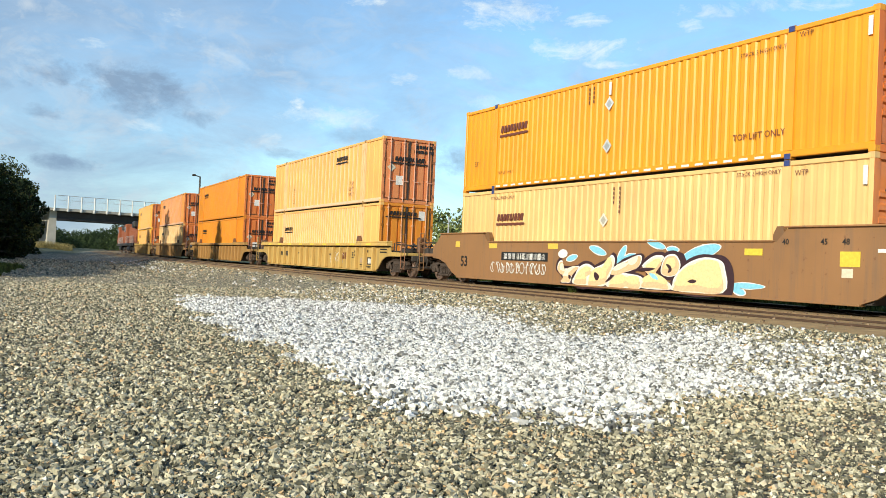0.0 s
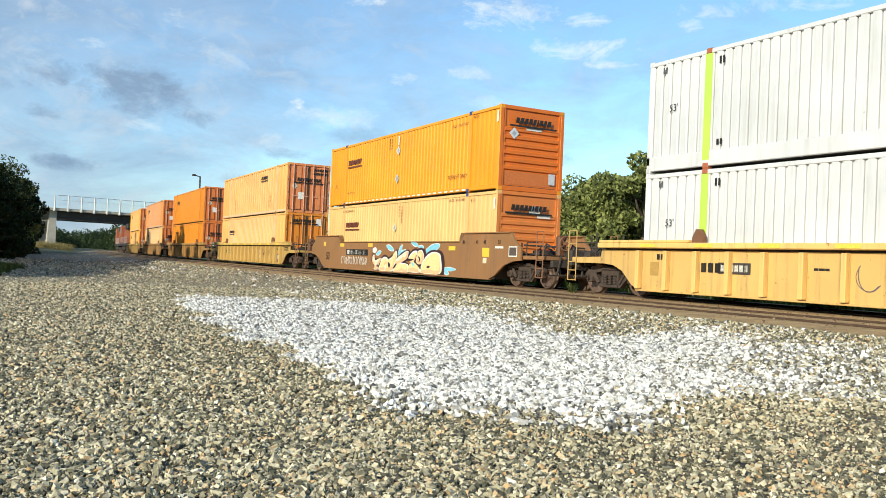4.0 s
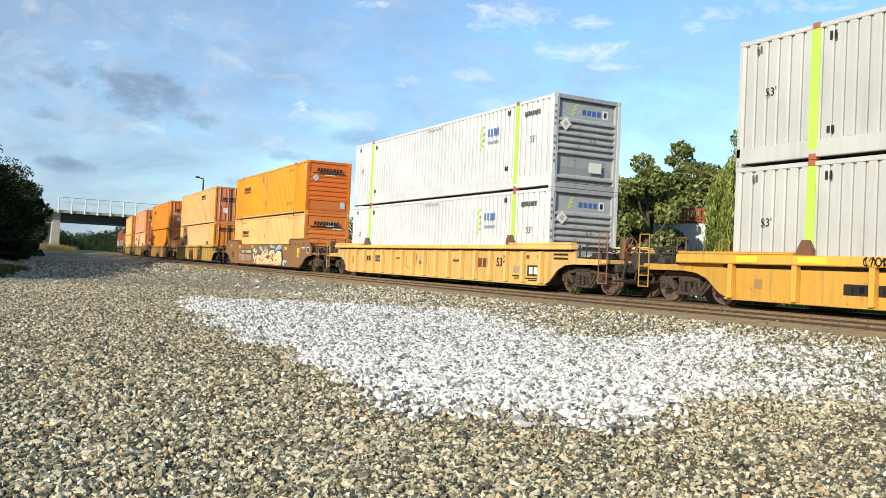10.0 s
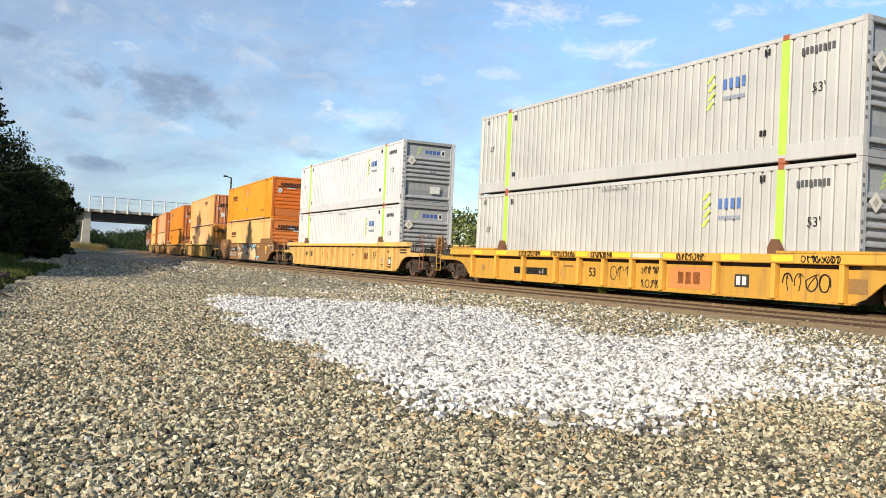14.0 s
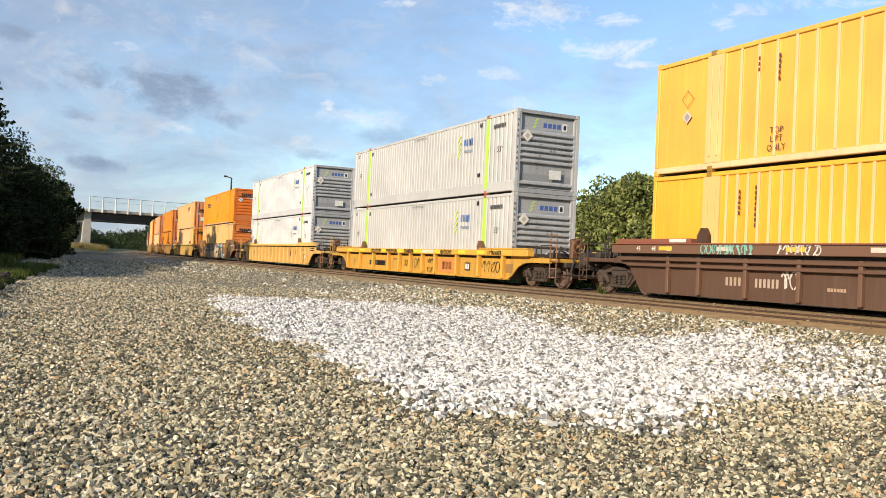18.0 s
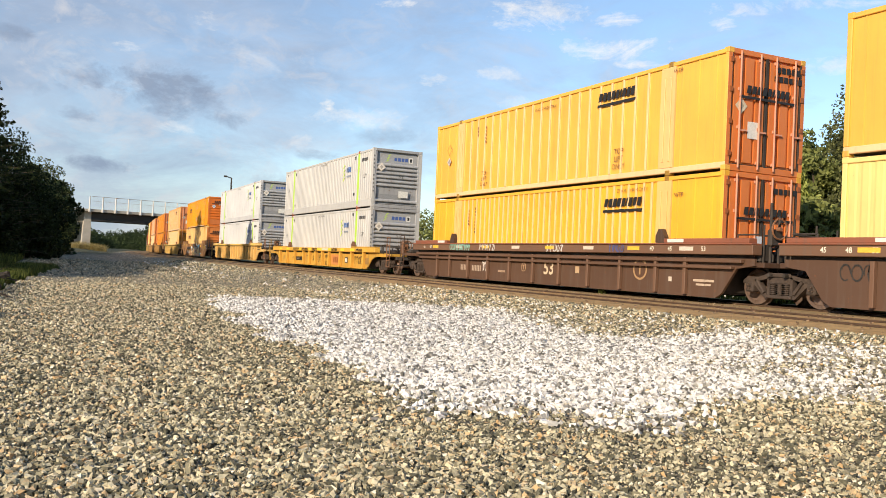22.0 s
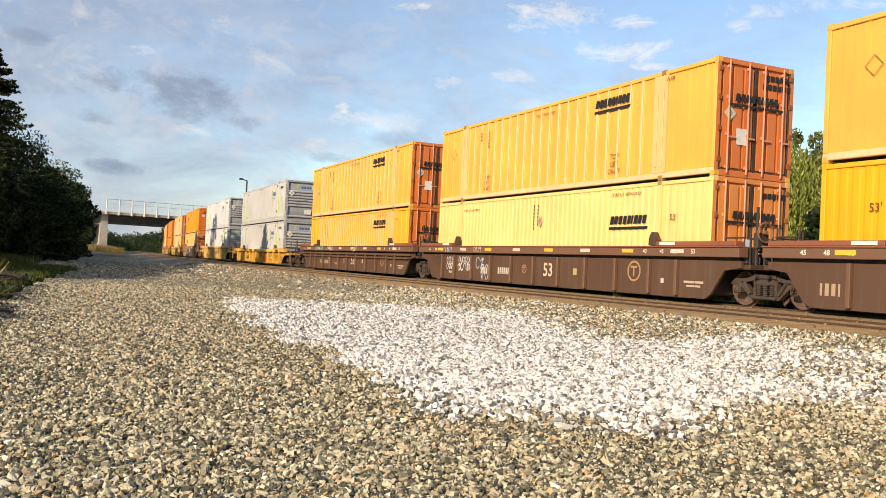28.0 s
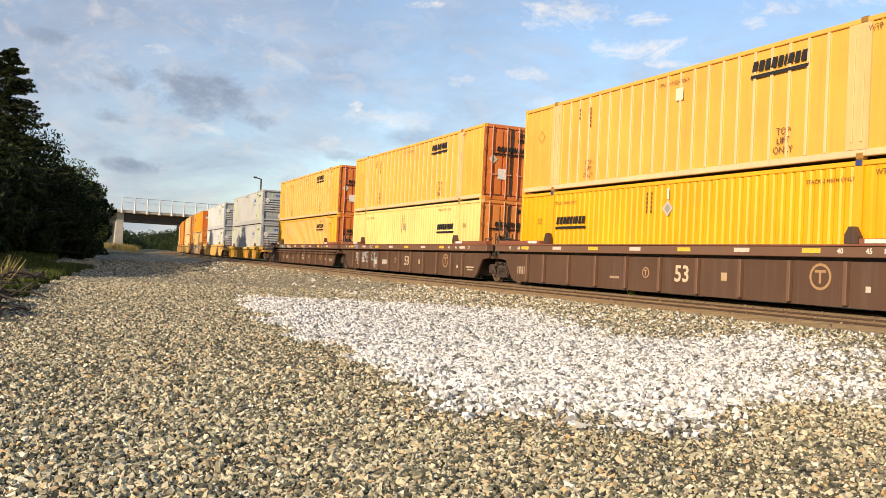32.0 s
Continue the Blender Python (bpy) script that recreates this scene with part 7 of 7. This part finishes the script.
def build_house():
    x, y = at_view(46.3, 62)
    h = empty("house", pose(x, y, -0.5, 0, 0, 44))
    tagged(h, "small white house with a dark gable roof behind trees", "house")
    part("wall", lambda: plate(bmesh.new(), [(-3, 0), (3, 0), (3, 4.6), (0, 7.0), (-3, 4.6)], -4, 4), SIDING, h)
    for s in (-1, 1):
        part("roof", lambda s=s: plate(bmesh.new(), [(s * 3.35, 4.35), (0, 7.02), (0, 7.22), (s * 3.35, 4.55)], -4.3, 4.3), SHINGLE, h)
    for u in (-1.9, 0.9):
        w = part("window", simple(-4.04, -3.99, u, u + 1.0, 2.2, 3.6), SIDING, h, "white window frame")
        part("pane", simple(-4.055, -4.042, u + 0.08, u + 0.92, 2.28, 3.52), GLASS, w)
    annex = empty("garage", pose(*at_view(44.6, 50), -0.55, 0, 0, -44))
    tagged(annex, "low white garage with a red-brown railing round its roof deck", "garage")
    part("wall", simple(-1.9, 1.9, 0.0, 3.0, 0.0, 4.2, bevel=0.03), SIDING, annex)
    part("deck", simple(-2.0, 2.0, -0.12, 3.1, 4.2, 4.32, bevel=0.02), REDWOOD, annex)
    part("top_rail", simple(-1.95, 1.95, -0.08, 0.02, 4.9, 5.0), REDWOOD, annex)
    part("bottom_rail", simple(-1.95, 1.95, -0.07, 0.01, 4.42, 4.5), REDWOOD, annex)
    for i in range(22):
        part("baluster", simple(-0.045, 0.045, -0.03, 0.03, 4.32, 4.9), REDWOOD, annex, key="baluster", m=pose(-1.88 + i * 0.179, -0.03, 0))
    pole = tagged(part("pole", lambda: tube(bmesh.new(), (0, 0, 0), (0, 0, 4.6), 0.07, 0.06, n=8), GALV), "thin pale pole standing beyond the tracks", "pole")
    pole.matrix_basis = pose(*at_view(29.3, 62), -0.6)


build_house()


def far_woods():
    """Wooded distance past the bridge, too far off to count."""
    rng = np.random.default_rng(5)
    cs, rad = [], []

    def tree(yaw, d, h, r):
        x, y = at_view(yaw, d)
        for k in range(9):
            t = (k + 0.5) / 9
            w = r * math.sin(math.pi * (0.2 + 0.75 * t)) ** 0.7 * 0.6
            cs.append((x + rng.normal() * w, y + rng.normal() * w, h * (0.06 + 0.86 * t)))
            rad.append(r * rng.uniform(0.35, 0.6))
    # a bank falling away from the pier, low woods in the gap, a bank rising towards the track
    for i in range(16):
        tree(3.0 + i * 0.17 + rng.normal() * 0.06, 250 + i * 6, 9.5 - 0.36 * i + rng.normal() * 0.5, 3.4)
    for i in range(46):
        tree(rng.uniform(4.6, 8.6), rng.uniform(430, 620), rng.uniform(5.5, 9.5), 5.0)
    for i in range(18):
        tree(6.9 + i * 0.2 + rng.normal() * 0.06, 400 - i * 7, 7.0 + 0.3 * i + rng.normal() * 0.6, 4.0)
    for i in range(30):
        tree(rng.uniform(10.5, 24), rng.uniform(330, 480), rng.uniform(7, 10), 5.0)
    v, f = leaf_cloud(rng, np.array(cs), np.array(rad), 85000, 0.36)
    tagged(new("far_woods", mesh_np("far_woods", v, f, FARLEAF)), "distant green woods past the bridge", "woods", kind="stuff")


far_woods()


# ---- verge, brush and stones ----
def blades(name, label, mat, spots, count, height, seed):
    rng = np.random.default_rng(seed)
    s = np.array(spots)
    p = s[rng.integers(0, len(s), count)]
    a = rng.random(count) * 2 * math.pi
    r = p[:, 2] * np.sqrt(rng.random(count))
    x, y = p[:, 0] + np.cos(a) * r, p[:, 1] + np.sin(a) * r
    z = np.array([ground_height(u, v) for u, v in zip(x, y)])
    h = height * (0.4 + 0.9 * rng.random(count))
    t = rng.random(count) * 2 * math.pi
    w = 0.012 + 0.01 * rng.random(count)
    dx, dy = np.cos(t) * w, np.sin(t) * w
    lx, ly = rng.normal(size=count) * 0.3 * h, rng.normal(size=count) * 0.3 * h
    v = np.stack([np.stack([x - dx, y - dy, z - 0.02], 1), np.stack([x + dx, y + dy, z - 0.02], 1), np.stack([x + lx + dx * 0.3, y + ly + dy * 0.3, z + h], 1), np.stack([x + lx - dx * 0.3, y + ly - dy * 0.3, z + h], 1)], 1).reshape(-1, 3)
    tagged(new(name, mesh_np(name, v, np.arange(count * 4).reshape(-1, 4), mat)), label, "grass", kind="stuff")


verge = [(verge_edge(y) - 1.2 - 0.9 * k, y, 1.0) for y in range(12, 62, 2) for k in range(3)]
blades("grass", "long green grass on the verge under the trees", GRASS, verge, 26000, 0.32, 1)
blades("dry_grass", "tufts of dry straw-coloured grass at the edge of the yard", DRYGRASS, [(-0.75, 17.0, 0.2), (-0.7, 19.5, 0.2), (-1.3, 16.5, 0.4)], 170, 0.6, 2)
blades("grass", "green grass tufts at the edge of the gravel", GRASS, [(-0.6, 17.5, 0.5), (-0.45, 20.5, 0.5), (-0.3, 23.5, 0.6), (-0.1, 26.5, 0.7), (0.1, 30.0, 0.9), (0.4, 33.5, 1.0), (0.7, 36.5, 1.0), (1.2, 40.0, 1.0), (-0.75, 12.2, 0.2)], 17000, 0.2, 12)
blades("grass", "green weeds growing behind the main track", GRASS, [(track_x(y) + 3.6 + 1.3 * k, y, 1.2) for y in range(5, 70, 2) for k in range(3)], 22000, 0.4, 3)
blades("weed", "small green weed sprouting beside the rail", GRASS, [(15.5, 20.05, 0.1), (15.5, 20.2, 0.06)], 36, 0.24, 21)
blades("grass", "green weeds between the main track rails", GRASS, [(track_x(y) + 1.6 + 0.3 * (y % 3), y, 0.6) for y in range(8, 46, 3)], 5000, 0.3, 22)
blades("dry_grass", "pale dry grass at the foot of the bridge pier", DRYGRASS, [(14.2 + 1.6 * k, 205, 1.6) for k in range(4)], 3000, 1.3, 4)


def brush_pile():
    rng = np.random.default_rng(8)
    for n in range(4):
        x, y = ((-0.85, 13.2), (-0.85, 15.2), (-0.75, 18.6), (-0.55, 22.0))[n]
        p = empty("brush_pile", pose(x, y, ground_height(x, y)))
        tagged(p, "heap of dead grey branches on the edge of the yard", "brush pile")
        for i in range(75):
            a, l = rng.random() * math.pi, rng.uniform(0.3, 0.8)
            c = Vector((rng.normal() * 0.28, rng.normal() * 0.55, abs(rng.normal()) * 0.16 + 0.03))
            d = Vector((math.cos(a), math.sin(a), rng.normal() * 0.22)) * l * 0.5
            g = 4.0 if i < 8 else 1.0
            bm = tube(bmesh.new(), c - d, c + d * 0.2 + Vector((0, 0, 0.05)), 0.016 * g, 0.013 * g, n=6)
            tube(bm, c + d * 0.2 + Vector((0, 0, 0.05)), c + d, 0.012 * g, 0.004 * g, n=6)
            part("branch", bm, DEADWOOD, p)


brush_pile()


def stones(name, label, mat, xs, ys, zs, sizes, seed, blocky=False):
    """Loose broken stones: angular blocks of six sides close by, rounder lumps of eight faces farther off."""
    rng = np.random.default_rng(seed)
    if blocky:
        v = np.array([(a, b, c) for a in (-1, 1) for b in (-1, 1) for c in (-1, 1)], float) * 0.66
        f = np.array([(0, 1, 3, 2), (4, 6, 7, 5), (0, 4, 5, 1), (2, 3, 7, 6), (0, 2, 6, 4), (1, 5, 7, 3)])
        wild = 0.2
    else:
        v = np.array([(1, 0, 0), (-1, 0, 0), (0, 1, 0), (0, -1, 0), (0, 0, 1), (0, 0, -1)], float)
        f = np.array([(0, 2, 4), (2, 1, 4), (1, 3, 4), (3, 0, 4), (2, 0, 5), (1, 2, 5), (3, 1, 5), (0, 3, 5)])
        wild = 0.24
    n, k = len(xs), len(v)
    kinds = np.stack([v * (1 + 0.22 * rng.normal(size=(k, 1))) + wild * rng.normal(size=(k, 3)) for _ in range(60)])
    p = kinds[rng.integers(0, 60, n)]
    p = p * np.stack([1 + 0.35 * rng.random(n), 0.7 + 0.3 * rng.random(n), 0.5 + 0.35 * rng.random(n)], 1)[:, None, :] * (sizes * 0.5)[:, None, None]
    q = rng.normal(size=(n, 4)) * np.array([1, 0.35, 0.35, 1])
    q /= np.linalg.norm(q, axis=1, keepdims=True)
    w, a, b, c = q.T
    R = np.stack([1 - 2 * (b * b + c * c), 2 * (a * b - c * w), 2 * (a * c + b * w), 2 * (a * b + c * w), 1 - 2 * (a * a + c * c), 2 * (b * c - a * w), 2 * (a * c - b * w), 2 * (b * c + a * w), 1 - 2 * (a * a + b * b)], 1).reshape(n, 3, 3)
    p = np.einsum("nij,nkj->nki", R, p) + np.stack([xs, ys, zs], 1)[:, None, :]
    faces = (np.arange(n)[:, None, None] * k + f[None]).reshape(-1, f.shape[1])
    me = mesh_np(name, p.reshape(-1, 3), faces, mat)
    me.polygons.foreach_set("use_smooth", np.full(len(faces), not blocky, dtype=bool))
    tagged(new(name, me), label, "gravel", kind="stuff")


def scatter_stones():
    rng = np.random.default_rng(3)
    grey, white = [], []
    n1, n2 = 180000, 24000
    yaw = np.radians(np.concatenate([rng.uniform(-3, 59, n1), rng.uniform(-2, 30, n2)]))
    near, far = 3.0 ** 0.7, 26.0 ** 0.7
    r = np.concatenate([(near + (far - near) * rng.random(n1)) ** (1 / 0.7), np.sqrt(rng.uniform(24.0 ** 2, 68.0 ** 2, n2))])
    for a, d, u, s in zip(yaw, r, rng.random(n1 + n2), rng.random(n1 + n2)):
        x, y = d * math.sin(a), d * math.cos(a)
        off = track_x(y) - x
        if off < 5.9 or x < verge_edge(y):
            continue
        w = white_amount(x, y) if 2 < x < 11 and 4 < y < 21 else 0.0
        grow = 1.0 if d < 9 else 1.0 + (d - 9) * 0.035
        if u < w or (off < 9.0 and u < 0.06):
            white.append((x, y, (0.027 + 0.033 * s) * grow))
            continue
        patchy = noise.noise((x * 0.5, y * 0.5, 20.0)) + 0.6 * noise.noise((x * 1.7, y * 1.7, 30.0))
        size = 0.015 + 0.024 * s ** 2 + 0.012 * max(0.0, patchy) + 0.012 * smooth(8.0, 5.5, off)
        if x > 2.6 and y < 6 and patchy < 0.15 and u < 0.6:
            size *= 0.6
        grey.append((x, y, size * grow))
    for nm, lab, mat, rows, seed in (("gravel", "loose grey and tan gravel stones on the yard", STONE, grey, 4), ("ballast_stones", "pale fresh ballast stones spread on the yard", WSTONE, white, 5)):
        a = np.array(rows)
        z = np.array([ground_height(u, v) for u, v in a[:, :2]]) + a[:, 2] * 0.22
        close = np.hypot(a[:, 0], a[:, 1]) < 8.0 + 5.0 * rng.random(len(a))
        for pick, blocky in ((close, True), (~close, False)):
            stones(nm, lab, mat, a[pick, 0], a[pick, 1], z[pick], a[pick, 2] * (1.05 if blocky else 1.2), seed, blocky)
    k = 1800
    y = rng.uniform(2, 60, k)
    x = np.array([track_x(v) for v in y]) - rng.uniform(0.9, 5.6, k)
    z = np.array([ground_height(u, v) for u, v in zip(x, y)]) + 0.005
    stones("track_ballast", "brown dusty ballast stones between the rails", BSTONE, x, y, z, rng.uniform(0.03, 0.06, k), 6)


scatter_stones()


# ---- movement ----
def motions():
    times = [i * 2.0 for i in range(17)]
    for at, half, thing, lift in TRAIN:
        walk(thing, [(t, rolling_pose(at, half, lift, t)) for t in times])
    turns = [i * 32.0 / 213 for i in range(214)]
    for wheelset, dy in WHEELSETS:
        walk(wheelset, [(t, pose(0, dy, WHEEL_R, -math.degrees(travelled(t) / WHEEL_R))) for t in turns])


motions()
